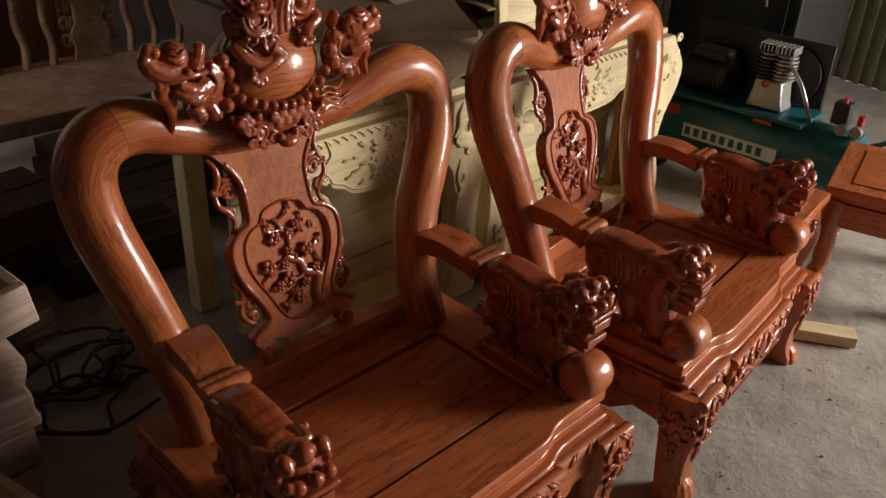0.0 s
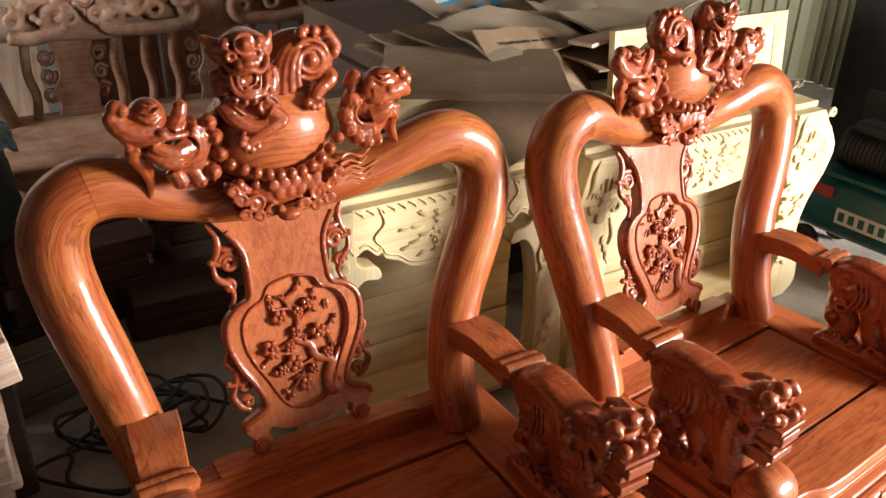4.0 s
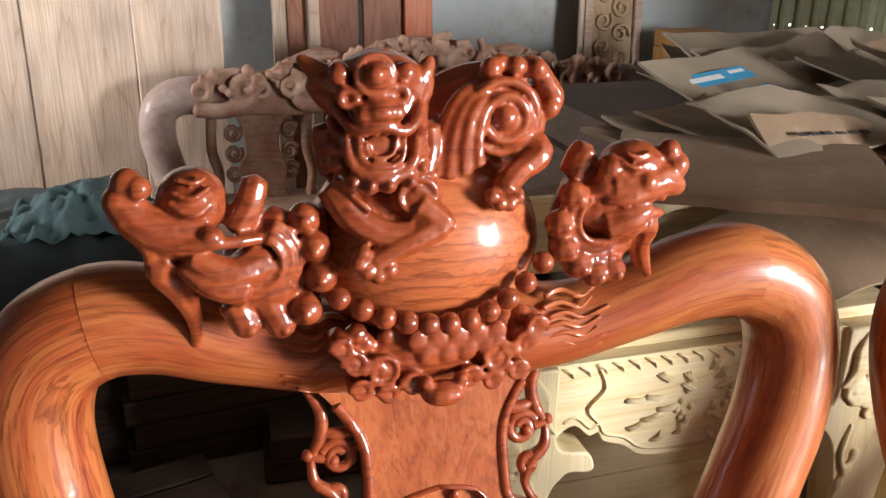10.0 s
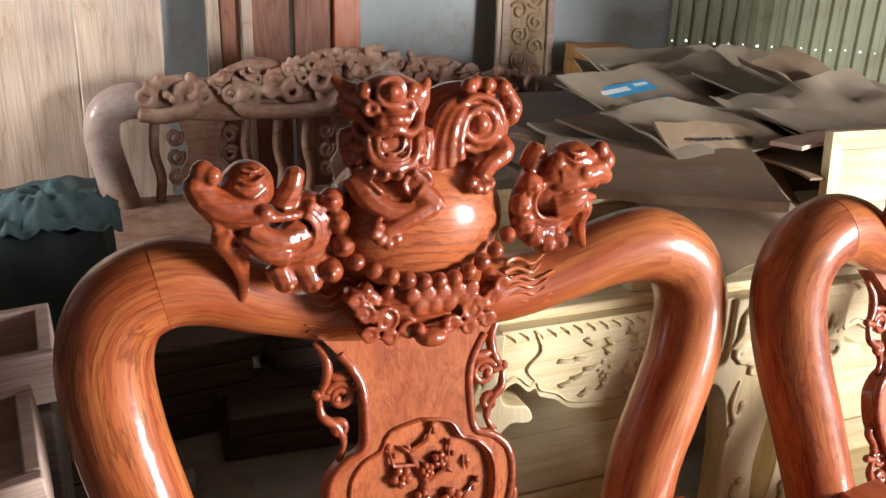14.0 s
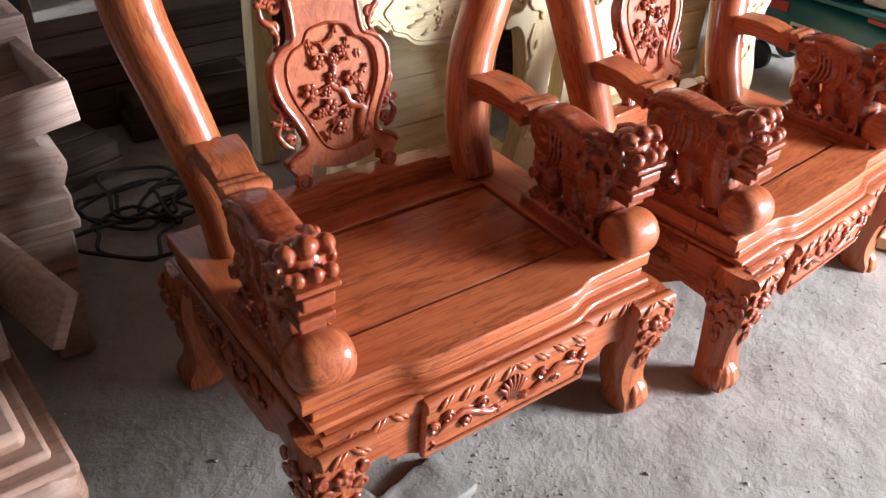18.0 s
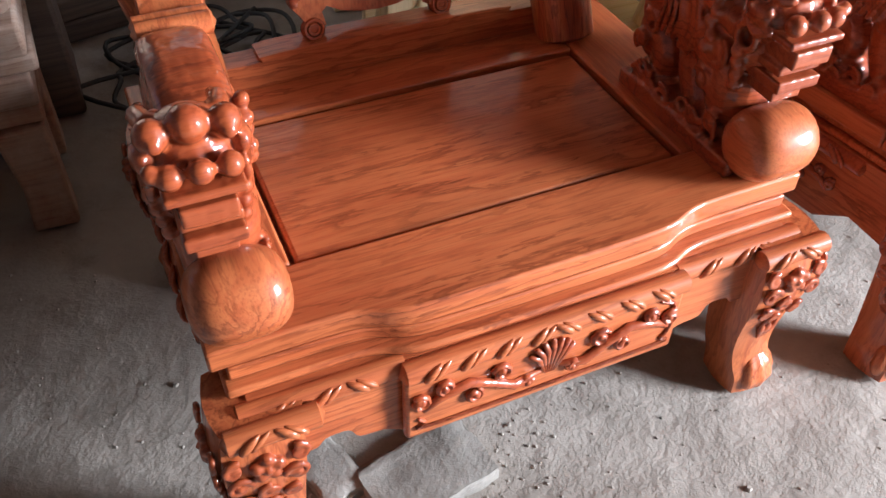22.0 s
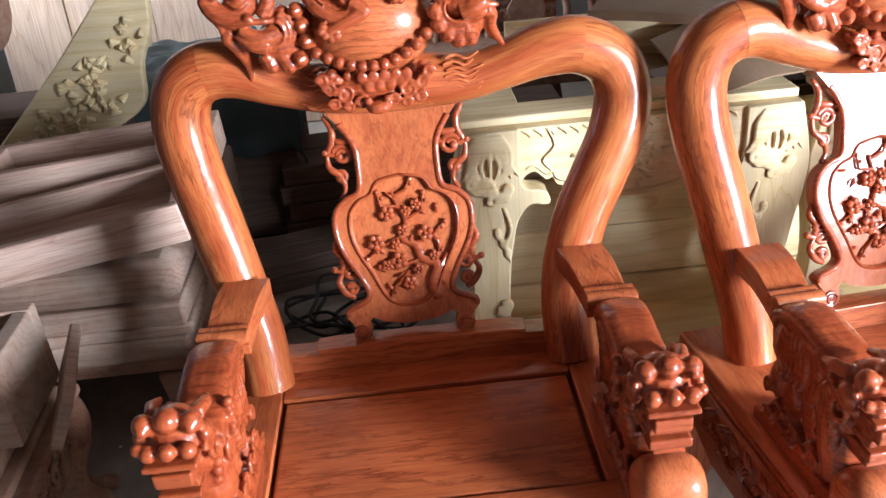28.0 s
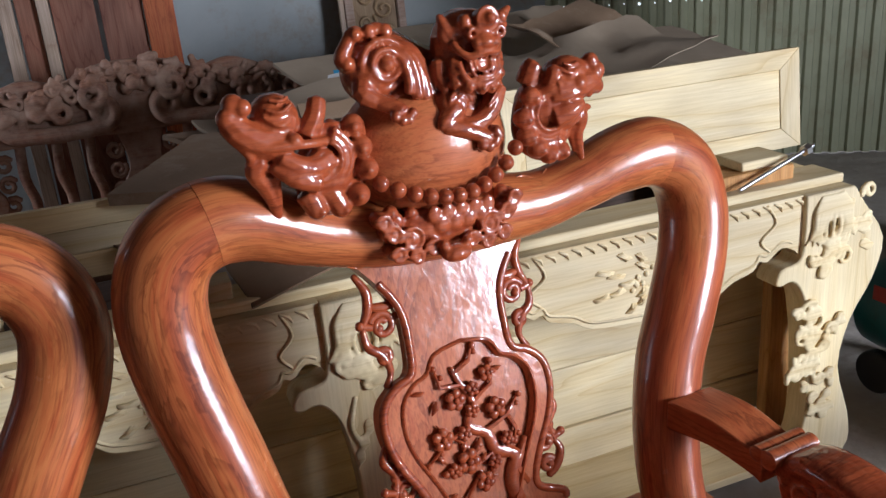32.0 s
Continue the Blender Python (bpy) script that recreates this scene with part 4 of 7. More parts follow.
    # haunch, flank, neck, breast and thigh, open behind the breast
    for y, z, ry, rz, rx in ((-0.098, 0.578, 0.062, 0.066, 0.047), (-0.165, 0.572, 0.070, 0.052, 0.044), (-0.228, 0.556, 0.055, 0.070, 0.048), (-0.262, 0.500, 0.044, 0.066, 0.046), (-0.082, 0.498, 0.034, 0.055, 0.040), (-0.225, 0.430, 0.060, 0.026, 0.044), (-0.105, 0.428, 0.050, 0.024, 0.042)):
        ball(bm, D(cx + 0.004, y, z), (rx, ry, rz), 18, 12)
    for q in (-1, 1):
        X = s * (cx + 0.004) + q * 0.0475
        for y, z, r, a0, tw in ((-0.235, 0.505, 0.020, 0.4, 1), (-0.275, 0.455, 0.018, 2.2, -1), (-0.232, 0.440, 0.014, 1.0, 1), (-0.195, 0.428, 0.013, 3.0, -1), (-0.090, 0.432, 0.016, 0.2, 1), (-0.128, 0.426, 0.013, 4.0, -1), (-0.085, 0.490, 0.018, 5.0, 1)):
            tube(bm, [(X - q * 0.004, y + (r - 0.095 * r * t) * math.cos(a0 + tw * t), z + (r - 0.095 * r * t) * math.sin(a0 + tw * t)) for t in np.linspace(0, 8, 18)], 0.0044, 6)
            ball(bm, (X - q * 0.004, y, z), r * 0.40, 8, 6)
        for k in range(4):
            y = -0.128 - 0.013 * k
            tube(bm, spline([(s * cx + q * 0.036, y + 0.016, 0.634 - 0.003 * k), (s * cx + q * 0.0475, y, 0.605), (s * cx + q * 0.0485, y - 0.006, 0.568), (s * cx + q * 0.045, y + 0.008, 0.530)], 4), 0.0042, 6)
    for q in (-1, 1):
        X = s * cx + q * 0.041
        tube(bm, [(X, -0.098 + (0.038 - 0.0035 * t) * math.cos(t), 0.600 + (0.038 - 0.0035 * t) * math.sin(t)) for t in np.linspace(0, 9, 30)], 0.0045, 6)
        for k in range(3):
            tube(bm, spline([(X + q * 0.001, -0.150 - 0.016 * k, 0.625), (X + q * 0.003, -0.172 - 0.014 * k, 0.61), (X - q * 0.001, -0.180 - 0.012 * k, 0.565), (X - q * 0.004, -0.168 - 0.010 * k, 0.52)], 4), 0.0052, 6)
        for y, z, r, a0 in ((-0.10, 0.525, 0.020, 0.5), (-0.245, 0.555, 0.026, 2.0), (-0.10, 0.445, 0.022, 3.0), (-0.155, 0.43, 0.018, 1.0), (-0.21, 0.44, 0.020, 4.0), (-0.27, 0.435, 0.020, 0.0)):
            tube(bm, [(X - q * 0.004, y + (r - 0.09 * r * t) * math.cos(t + a0), z + (r - 0.09 * r * t) * math.sin(t + a0)) for t in np.linspace(0, 8, 20)], 0.0048, 6)
        for k in range(5):
            ball(bm, (X + q * 0.006, -0.232 - 0.008 * (k % 2), 0.635 - 0.019 * k), 0.0105, 8, 6)
    hx, hy, hz = (-0.388 if s < 0 else 0.374), -0.303, 0.624
    H = lambda x, y, z: Vector((hx + s * x, hy + y, hz + z))
    ball(bm, H(0, 0.005, 0.010), (0.048, 0.046, 0.050), 16, 12)
    ball(bm, H(0, 0.012, -0.045), (0.042, 0.040, 0.045), 14, 10)
    ball(bm, H(0, -0.022, 0.058), (0.021, 0.022, 0.020), 14, 10)
    for q in (-1, 1):
        ball(bm, H(q * 0.036, -0.022, 0.052), 0.0185, 14, 10)
        ball(bm, H(q * 0.036, -0.036, 0.050), 0.0095, 10, 8)
        ball(bm, H(q * 0.030, -0.050, 0.020), 0.0145, 12, 8)
        ball(bm, H(q * 0.050, -0.008, 0.022), (0.012, 0.022, 0.016), 10, 8)
        tube(bm, [(H(q * 0.050, 0, -0.018).x, hy + 0.004 + 0.018 * math.cos(t), hz - 0.018 + 0.018 * math.sin(t)) for t in np.linspace(0, 6.28, 14)], 0.006, 6)
        tube(bm, spline([tuple(H(q * 0.046, -0.030, 0.004)), tuple(H(q * 0.052, -0.010, -0.004)), tuple(H(q * 0.050, 0.016, 0.010))], 4), 0.0065, 6)
        tube(bm, [H(q * 0.034, 0.012, 0.040), H(q * 0.042, 0.045, 0.036), H(q * 0.038, 0.075, 0.026)], [0.014, 0.012, 0.006], 8)
        for k in range(4):
            ball(bm, H(q * (0.050 - 0.003 * k), 0.012, -0.042 - 0.018 * k), 0.011, 8, 6)
    ball(bm, H(0.0, -0.056, 0.024), 0.0145, 12, 8)
    ball(bm, H(0.046, -0.046, 0.026), 0.0105, 10, 8)
    part("beast_carving", fused(bm, 0.0032, 1), ROSE_C, a, "carved guardian beast with bulging eyes and curled mane", smooth=170)
    bm = bmesh.new()
    for w, y0, z0, z1 in ((0.042, -0.066, -0.006, 0.004), (0.030, -0.066, -0.036, -0.012), (0.034, -0.052, -0.052, -0.040), (0.034, -0.058, -0.076, -0.058), (0.024, -0.044, -0.098, -0.078)):
        box(bm, hx - w, hx + w, hy + y0, hy + 0.01, hz + z0, hz + z1)
    box(bm, hx - 0.019, hx + 0.019, hy - 0.030, hy + 0.012, hz - 0.098, hz + 0.004)
    part("jaw", fused(bm, 0.0024, 1), ROSE_C, a, "stepped carved teeth and jaw", smooth=170)
    bm = bmesh.new()
    for v in ball(bm, (0, 0, 0), 1.0, 32, 20):
        w = v.co.normalized()
        k = (abs(w.x) ** 3 + (w.y ** 2 + w.z ** 2) ** 1.5) ** (-1 / 3)
        v.co = Vector((s * 0.378 + 0.0605 * w.x * k, -0.342 + 0.0545 * w.y * k, 0.4535 + 0.0545 * w.z * k))
    part("ball", bm, ROSE_Y, a, "polished wooden ball", smooth=170)


def crest(ch, face):
    """The crest: a round mound with a lion lying on it, a string of beads, two dragon fish and a lotus mask. face: side of the lion's head."""
    c = thing_part("crest", ch)
    bm = bmesh.new()
    ball(bm, (-0.0355, 0.262, 1.100), (0.122, 0.088, 0.098), 40, 28)
    part("mound", bm, ROSE_X, c, "smooth polished mound with ringed grain", smooth=170)
    beast = lion(face)
    if face > 0:
        # the second chair's lion is a little smaller, and its crest sits further back
        c.location = (-0.012, 0.014, -0.006)
        for v in beast.verts:
            v.co = Vector((-0.040, 0.176, 1.116)) + 0.90 * (v.co - Vector((-0.030, 0.178, 1.116)))
    part("lion", fused(beast, 0.0021, 1), ROSE_C, c, "carved lion lying on the mound", smooth=170)
    for k in range(11):
        x = -0.1345 + 0.0203 * k
        u = (x + 0.0325) / 0.105
        bm = bmesh.new()
        ball(bm, (x, 0.170 + 0.022 * u * u, 1.046 + (0.030 if x < 0 else 0.048) * u * u), 0.0112, 14, 9)
        part("bead", bm, ROSE_C, c, smooth=170)
    rnd = random.Random(11)
    bm = bmesh.new()
    ball(bm, (-0.012, 0.225, 0.995), (0.075, 0.03, 0.035), 16, 10)
    for row, (n, z, r) in enumerate(((5, 1.018, 0.011), (4, 1.003, 0.011))):
        for k in range(n):
            x = 0.012 + (k - (n - 1) / 2) * 0.021
            ball(bm, (x, 0.1965 - 0.001 * row, z), (r, 0.0045, r * 1.2), 10, 8)
    for q in (-1, 1):
        for dx, dz, r in ((0.030, -0.022, 0.013), (0.060, -0.004, 0.019), (0.088, 0.008, 0.014), (0.055, -0.030, 0.011), (0.082, -0.022, 0.012), (0.10, 0.026, 0.012)):
            cx, cz = -0.005 + q * dx, 0.994 + dz
            ball(bm, (cx, 0.212, cz), (r, 0.022, r), 12, 8)
            tube(bm, [(cx + q * r * (1 - 0.5 * t / 8) * math.cos(t), 0.1925, cz + r * (1 - 0.5 * t / 8) * math.sin(t)) for t in np.linspace(0, 7.5, 14)], 0.0032, 6)
        ball(bm, (-0.005 + q * 0.018, 0.186, 0.976), 0.008, 10, 8)
    ball(bm, (-0.005, 0.186, 0.962), (0.024, 0.016, 0.013), 12, 8)
    for k in range(18):
        ball(bm, (-0.005 + rnd.uniform(-0.09, 0.09), 0.212, 0.992 + rnd.uniform(-0.03, 0.035)), rnd.uniform(0.007, 0.012), 8, 6)
    bmesh.ops.translate(bm, vec=(-0.028, 0, 0), verts=bm.verts)
    part("lotus_mask", fused(bm, 0.0024, 1), ROSE_C, c, "carved lotus petals and cloud scrolls", smooth=170)
    bm = bmesh.new()
    for q in (-1, 1):
        for k in range(8):
            z = 0.950 + 0.0105 * k
            x0 = -0.008 + q * (0.105 + 0.004 * (k % 2))
            zc = 0.978 + 0.0016 * k
            yy = lambda zz: 0.2835 - math.sqrt(max(0.0004, 0.0462 ** 2 - (zz - zc) ** 2)) - 0.0005
            tube(bm, spline([(x0 + q * dx, yy(z + dz), z + dz) for dx, dz in ((0, 0), (0.02, 0.004), (0.042, -0.003), (0.058 + 0.008 * (k % 3), 0.006))], 4), [0.0034] * 8 + [0.002] * 5, 6)
    tagged(part("flame_relief", bm, ROSE_X, c, "low carved flame tongues on the rail", smooth=60), kind="stuff")
    for s in (-1, 1):
        bm = dragon_left() if s < 0 else dragon_right()
        bmesh.ops.translate(bm, vec=(-0.019 if s < 0 else -0.013, 0, 0), verts=bm.verts)
        part("dragon_fish", fused(bm, 0.0021, 1), ROSE_C, c, "carved dragon with scaled head, open jaws and clawed paws", smooth=170)


def lion(f):
    bm = bmesh.new()
    m = lambda p: (p[0] - 0.025, p[1] + 0.012, p[2] - 0.004) if f < 0 else (-0.046 - p[0], p[1] + 0.012, p[2] - 0.004)
    T = lambda pts, r, seg=8: tube(bm, spline([m(p) for p in pts], 4), [r[0] + (r[1] - r[0]) * k / (4 * (len(pts) - 1)) for k in range(4 * (len(pts) - 1) + 1)] if hasattr(r, "__len__") else r, seg)
    B = lambda p, r, u=12, v=8: ball(bm, m(p), r, u, v)
    hoop = lambda p, r, th: tube(bm, [(m(p)[0] + r * math.cos(t), m(p)[1], m(p)[2] + r * math.sin(t)) for t in np.linspace(0, 6.2832, 18)], th, 7)
    # body and haunch
    B((-0.057, 0.225, 1.155), (0.058, 0.042, 0.044), 16, 12)
    B((0.020, 0.255, 1.176), (0.062, 0.044, 0.050), 16, 12)
    B((0.070, 0.240, 1.223), (0.042, 0.040, 0.046), 18, 12)
    T([(-0.063, 0.250, 1.202), (-0.014, 0.260, 1.215), (0.038, 0.255, 1.238), (0.071, 0.250, 1.236)], (0.036, 0.044), 12)
    for r in (0.034, 0.021):
        cx, cy, cz = m((0.058, 0.203, 1.234))
        tube(bm, [(cx + r * math.cos(t), cy + 0.35 * r * r / 0.034 - 0.004, cz + r * math.sin(t)) for t in np.linspace(0, 6.28, 20)], 0.0052, 7)
    B((0.057, 0.204, 1.235), 0.0125)
    T([(0.059, 0.235, 1.265), (0.016, 0.215, 1.253), (-0.003, 0.208, 1.219), (-0.010, 0.203, 1.185)], (0.007, 0.010))
    T([(0.064, 0.232, 1.262), (0.023, 0.210, 1.250), (0.006, 0.203, 1.217), (0.001, 0.200, 1.182)], (0.007, 0.010))
    T([(0.069, 0.230, 1.260), (0.030, 0.206, 1.247), (0.017, 0.200, 1.217), (0.015, 0.198, 1.185)], (0.007, 0.010))
    T([(0.074, 0.228, 1.257), (0.038, 0.204, 1.244), (0.028, 0.198, 1.216), (0.029, 0.196, 1.193)], (0.006, 0.008))
    # tail and its curls
    T([(0.088, 0.235, 1.250), (0.105, 0.228, 1.235), (0.115, 0.225, 1.247), (0.106, 0.225, 1.263), (0.094, 0.228, 1.279), (0.080, 0.230, 1.276)], (0.013, 0.009))
    T([(0.082, 0.235, 1.263), (0.062, 0.228, 1.281), (0.048, 0.226, 1.278)], (0.012, 0.009))
    for p, r in (((0.048, 0.222, 1.278), 0.011), ((0.073, 0.222, 1.279), 0.011), ((0.094, 0.220, 1.277), 0.010), ((0.109, 0.220, 1.239), 0.011)):
        B(p, r)
    # hind leg and paw
    T([(0.078, 0.225, 1.213), (0.096, 0.208, 1.199), (0.076, 0.200, 1.185)], (0.018, 0.012))
    T([(0.076, 0.200, 1.186), (0.056, 0.186, 1.176), (0.050, 0.180, 1.170)], (0.012, 0.013))
    for p in ((0.036, 0.175, 1.168), (0.043, 0.173, 1.161), (0.053, 0.173, 1.160), (0.062, 0.176, 1.166)):
        B(p, (0.0078, 0.0085, 0.0085), 10, 7)
    # shoulder curl, fore legs and paw
    B((-0.033, 0.190, 1.167), (0.026, 0.022, 0.026), 14, 10)
    cx, cy, cz = m((-0.038, 0.172, 1.173))
    tube(bm, [(cx + (0.020 - 0.0016 * t) * math.cos(t), cy + 0.001, cz + (0.020 - 0.0016 * t) * math.sin(t)) for t in np.linspace(0, 8, 24)], 0.0036, 6)
    T([(-0.033, 0.180, 1.164), (-0.011, 0.172, 1.147), (-0.008, 0.172, 1.139)], (0.018, 0.006))
    T([(-0.014, 0.174, 1.143), (-0.039, 0.168, 1.135), (-0.061, 0.166, 1.126), (-0.079, 0.164, 1.117)], (0.014, 0.011))
    T([(-0.109, 0.190, 1.184), (-0.094, 0.180, 1.157), (-0.069, 0.174, 1.141), (-0.043, 0.172, 1.139)], (0.018, 0.012))
    for p in ((-0.094, 0.160, 1.120), (-0.087, 0.159, 1.112), (-0.077, 0.159, 1.106), (-0.066, 0.160, 1.110), (-0.090, 0.161, 1.128)):
        B(p, (0.0085, 0.009, 0.0085), 10, 7)
    # head: skull, pointed ears, third eye in a ring, tube eyes, broad nose
    B((-0.063, 0.208, 1.250), (0.046, 0.040, 0.052), 18, 12)
    B((-0.066, 0.195, 1.279), (0.040, 0.034, 0.022), 16, 10)
    T([(-0.098, 0.190, 1.276), (-0.115, 0.188, 1.282), (-0.136, 0.190, 1.298)], (0.020, 0.004), 8)
    T([(-0.100, 0.192, 1.259), (-0.114, 0.190, 1.267), (-0.126, 0.190, 1.279)], (0.018, 0.008), 8)
    T([(-0.037, 0.190, 1.272), (-0.028, 0.188, 1.280), (-0.020, 0.190, 1.295)], (0.018, 0.004), 8)
    T([(-0.035, 0.192, 1.257), (-0.027, 0.190, 1.267), (-0.022, 0.190, 1.279)], (0.014, 0.006), 8)
    B((-0.076, 0.162, 1.286), 0.0165, 16, 10)
    B((-0.079, 0.149, 1.288), 0.0090, 12, 8)
    hoop((-0.078, 0.154, 1.287), 0.0165, 0.0030)
    for p in ((-0.106, 0.166, 1.287), (-0.049, 0.168, 1.285)):
        B(p, 0.0105)
    for p in ((-0.100, 0.158, 1.268), (-0.056, 0.158, 1.269)):
        hoop(p, 0.0068, 0.0040)
        hoop((p[0], p[1] + 0.006, p[2]), 0.0068, 0.0040)
    B((-0.073, 0.160, 1.261), (0.016, 0.014, 0.010))
    B((-0.074, 0.152, 1.256), (0.014, 0.010, 0.009))
    for p in ((-0.088, 0.155, 1.255), (-0.061, 0.155, 1.255)):
        B(p, 0.0090)
    T([(-0.107, 0.176, 1.258), (-0.101, 0.166, 1.246), (-0.091, 0.158, 1.241), (-0.074, 0.152, 1.245), (-0.053, 0.158, 1.238), (-0.039, 0.166, 1.245), (-0.033, 0.176, 1.256)], 0.0056)
    T([(-0.112, 0.186, 1.246), (-0.108, 0.178, 1.235), (-0.095, 0.170, 1.230)], 0.0046)
    # open mouth: lip, teeth, tongue
    B((-0.065, 0.192, 1.214), (0.042, 0.026, 0.034), 16, 10)
    T([(-0.100, 0.170, 1.233), (-0.100, 0.162, 1.216), (-0.091, 0.158, 1.204), (-0.074, 0.154, 1.199), (-0.055, 0.158, 1.200), (-0.042, 0.162, 1.211), (-0.038, 0.170, 1.230)], 0.0052)
    T([(-0.091, 0.163, 1.236), (-0.091, 0.158, 1.219), (-0.085, 0.155, 1.211), (-0.074, 0.153, 1.209), (-0.061, 0.155, 1.209), (-0.053, 0.158, 1.217), (-0.051, 0.163, 1.234)], 0.0030)
    B((-0.070, 0.168, 1.222), (0.020, 0.008, 0.014), 14, 8)
    T([(-0.085, 0.160, 1.230), (-0.084, 0.157, 1.220), (-0.073, 0.155, 1.216), (-0.062, 0.157, 1.219), (-0.059, 0.160, 1.229)], 0.0024)
    for k in range(8):
        x = 0.0082 * (k - 3.5)
        B(((-0.073, 0.158, 1.236)[0] + x, 0.158 + 6 * x * x, (-0.073, 0.158, 1.236)[2]), 0.0030, 8, 6)
        B(((-0.073, 0.158, 1.204)[0] + 0.9 * x, 0.156 + 6 * x * x, (-0.073, 0.158, 1.203)[2] + 9 * x * x), 0.0030, 8, 6)
    # beads of the mane and the collar
    for p in ((-0.109, 0.180, 1.221), (-0.108, 0.176, 1.208), (-0.034, 0.178, 1.228), (-0.033, 0.176, 1.215), (-0.033, 0.174, 1.202), (-0.097, 0.166, 1.194), (-0.083, 0.160, 1.191), (-0.067, 0.158, 1.192), (-0.047, 0.162, 1.194)):
        B(p, 0.0092)
        q = m(p)
        ball(bm, (q[0], q[1] - 0.0085, q[2]), 0.0036, 8, 6)
    for pts in ([(-0.114, 0.196, 1.235), (-0.116, 0.196, 1.218), (-0.113, 0.190, 1.196)], [(-0.020, 0.196, 1.232), (-0.019, 0.194, 1.212), (-0.026, 0.186, 1.191)]):
        T(pts, (0.012, 0.009))
    # grooves of the fore leg and the breast
    for pts in ([(-0.115, 0.178, 1.189), (-0.104, 0.172, 1.174), (-0.091, 0.170, 1.163)], [(-0.111, 0.176, 1.196), (-0.097, 0.168, 1.181), (-0.082, 0.166, 1.166)]):
        T(pts, 0.0030, 6)
    return bm


def dragon_left():
    bm = bmesh.new()
    T = lambda pts, r, seg=8: tube(bm, spline(pts, 4), [r[0] + (r[1] - r[0]) * k / (4 * (len(pts) - 1)) for k in range(4 * (len(pts) - 1) + 1)] if hasattr(r, "__len__") else r, seg)
    B = lambda p, r, u=12, v=8: ball(bm, p, r, u, v)
    # scaled skull, brow grooves, muzzle
    B((-0.238, 0.215, 1.171), (0.031, 0.032, 0.031), 18, 12)
    for k in range(3):
        T([(-0.257, 0.190, 1.179), (-0.239, 0.182, 1.167), (-0.221, 0.190, 1.177)] if k == 0 else [(-0.254, 0.188, 1.188), (-0.238, 0.182, 1.183), (-0.222, 0.188, 1.191)] if k == 1 else [(-0.249, 0.190, 1.198), (-0.235, 0.186, 1.195), (-0.225, 0.192, 1.198)], 0.0028, 6)
    T([(-0.230, 0.205, 1.143), (-0.260, 0.200, 1.149), (-0.282, 0.200, 1.162), (-0.294, 0.202, 1.178)], (0.024, 0.017), 10)
    B((-0.288, 0.200, 1.194), 0.0145)
    B((-0.297, 0.198, 1.180), 0.0135)
    B((-0.279, 0.192, 1.192), 0.011)
    B((-0.291, 0.194, 1.165), 0.011)
    T([(-0.290, 0.196, 1.156), (-0.270, 0.186, 1.145), (-0.238, 0.180, 1.143), (-0.206, 0.184, 1.141), (-0.178, 0.196, 1.139)], 0.0058)
    T([(-0.282, 0.196, 1.147), (-0.276, 0.194, 1.134), (-0.279, 0.198, 1.125)], (0.009, 0.004))
    # tongue and jaw
    T([(-0.183, 0.205, 1.113), (-0.211, 0.190, 1.110), (-0.243, 0.188, 1.130)], (0.022, 0.010), 10)
    T([(-0.249, 0.195, 1.119), (-0.227, 0.186, 1.101), (-0.200, 0.188, 1.092)], (0.010, 0.014), 10)
    B((-0.225, 0.184, 1.147), 0.011)
    # horn and ear
    T([(-0.202, 0.205, 1.147), (-0.189, 0.205, 1.170), (-0.183, 0.210, 1.188)], (0.015, 0.012))
    T([(-0.194, 0.210, 1.136), (-0.171, 0.212, 1.146), (-0.168, 0.214, 1.156)], (0.016, 0.014))
    # body with belly rings
    B((-0.179, 0.225, 1.096), (0.042, 0.040, 0.044), 18, 12)
    B((-0.169, 0.235, 1.064), (0.044, 0.036, 0.030), 16, 10)
    for r in (0.040, 0.032, 0.024):
        x, y, z = (-0.189, 0.185, 1.117)
        tube(bm, [(x + r * math.cos(t), y + 0.25 * r * r / 0.04, z + r * math.sin(t)) for t in np.linspace(-1.9, 1.1, 14)], 0.0042, 6)
    # beard
    T([(-0.263, 0.205, 1.125), (-0.270, 0.205, 1.112), (-0.256, 0.212, 1.086), (-0.245, 0.222, 1.053), (-0.246, 0.232, 1.024)], (0.016, 0.005), 8)
    T([(-0.249, 0.205, 1.106), (-0.245, 0.212, 1.079), (-0.241, 0.224, 1.046)], (0.010, 0.004), 8)
    # paws
    for a, b in (((-0.209, 0.205, 1.076), (-0.200, 0.200, 1.054)), ((-0.178, 0.205, 1.071), (-0.169, 0.198, 1.051))):
        T([a, b], (0.017, 0.014), 10)
        B(b, (0.0145, 0.014, 0.0125))
        B((b[0] + 0.003, b[1] - 0.010, b[2] - 0.001), 0.006)
    T([(-0.165, 0.225, 1.080), (-0.149, 0.215, 1.071), (-0.143, 0.206, 1.061)], (0.022, 0.016), 10)
    for p in ((-0.142, 0.205, 1.151), (-0.135, 0.200, 1.124), (-0.130, 0.197, 1.096), (-0.145, 0.196, 1.065)):
        B(p, 0.0155)
        B((p[0] - 0.002, p[1] - 0.011, p[2]), 0.007)
    T([(-0.136, 0.225, 1.151), (-0.134, 0.222, 1.116), (-0.130, 0.222, 1.079)], 0.018, 10)
    for k in range(5):
        a = (-0.214, 0.196, 1.076)
        T([(a[0] + 0.005 * k, a[1], a[2]), (a[0] + 0.005 * k, a[1] - 0.001, a[2] - 0.016)], 0.0018, 5)
    return bm


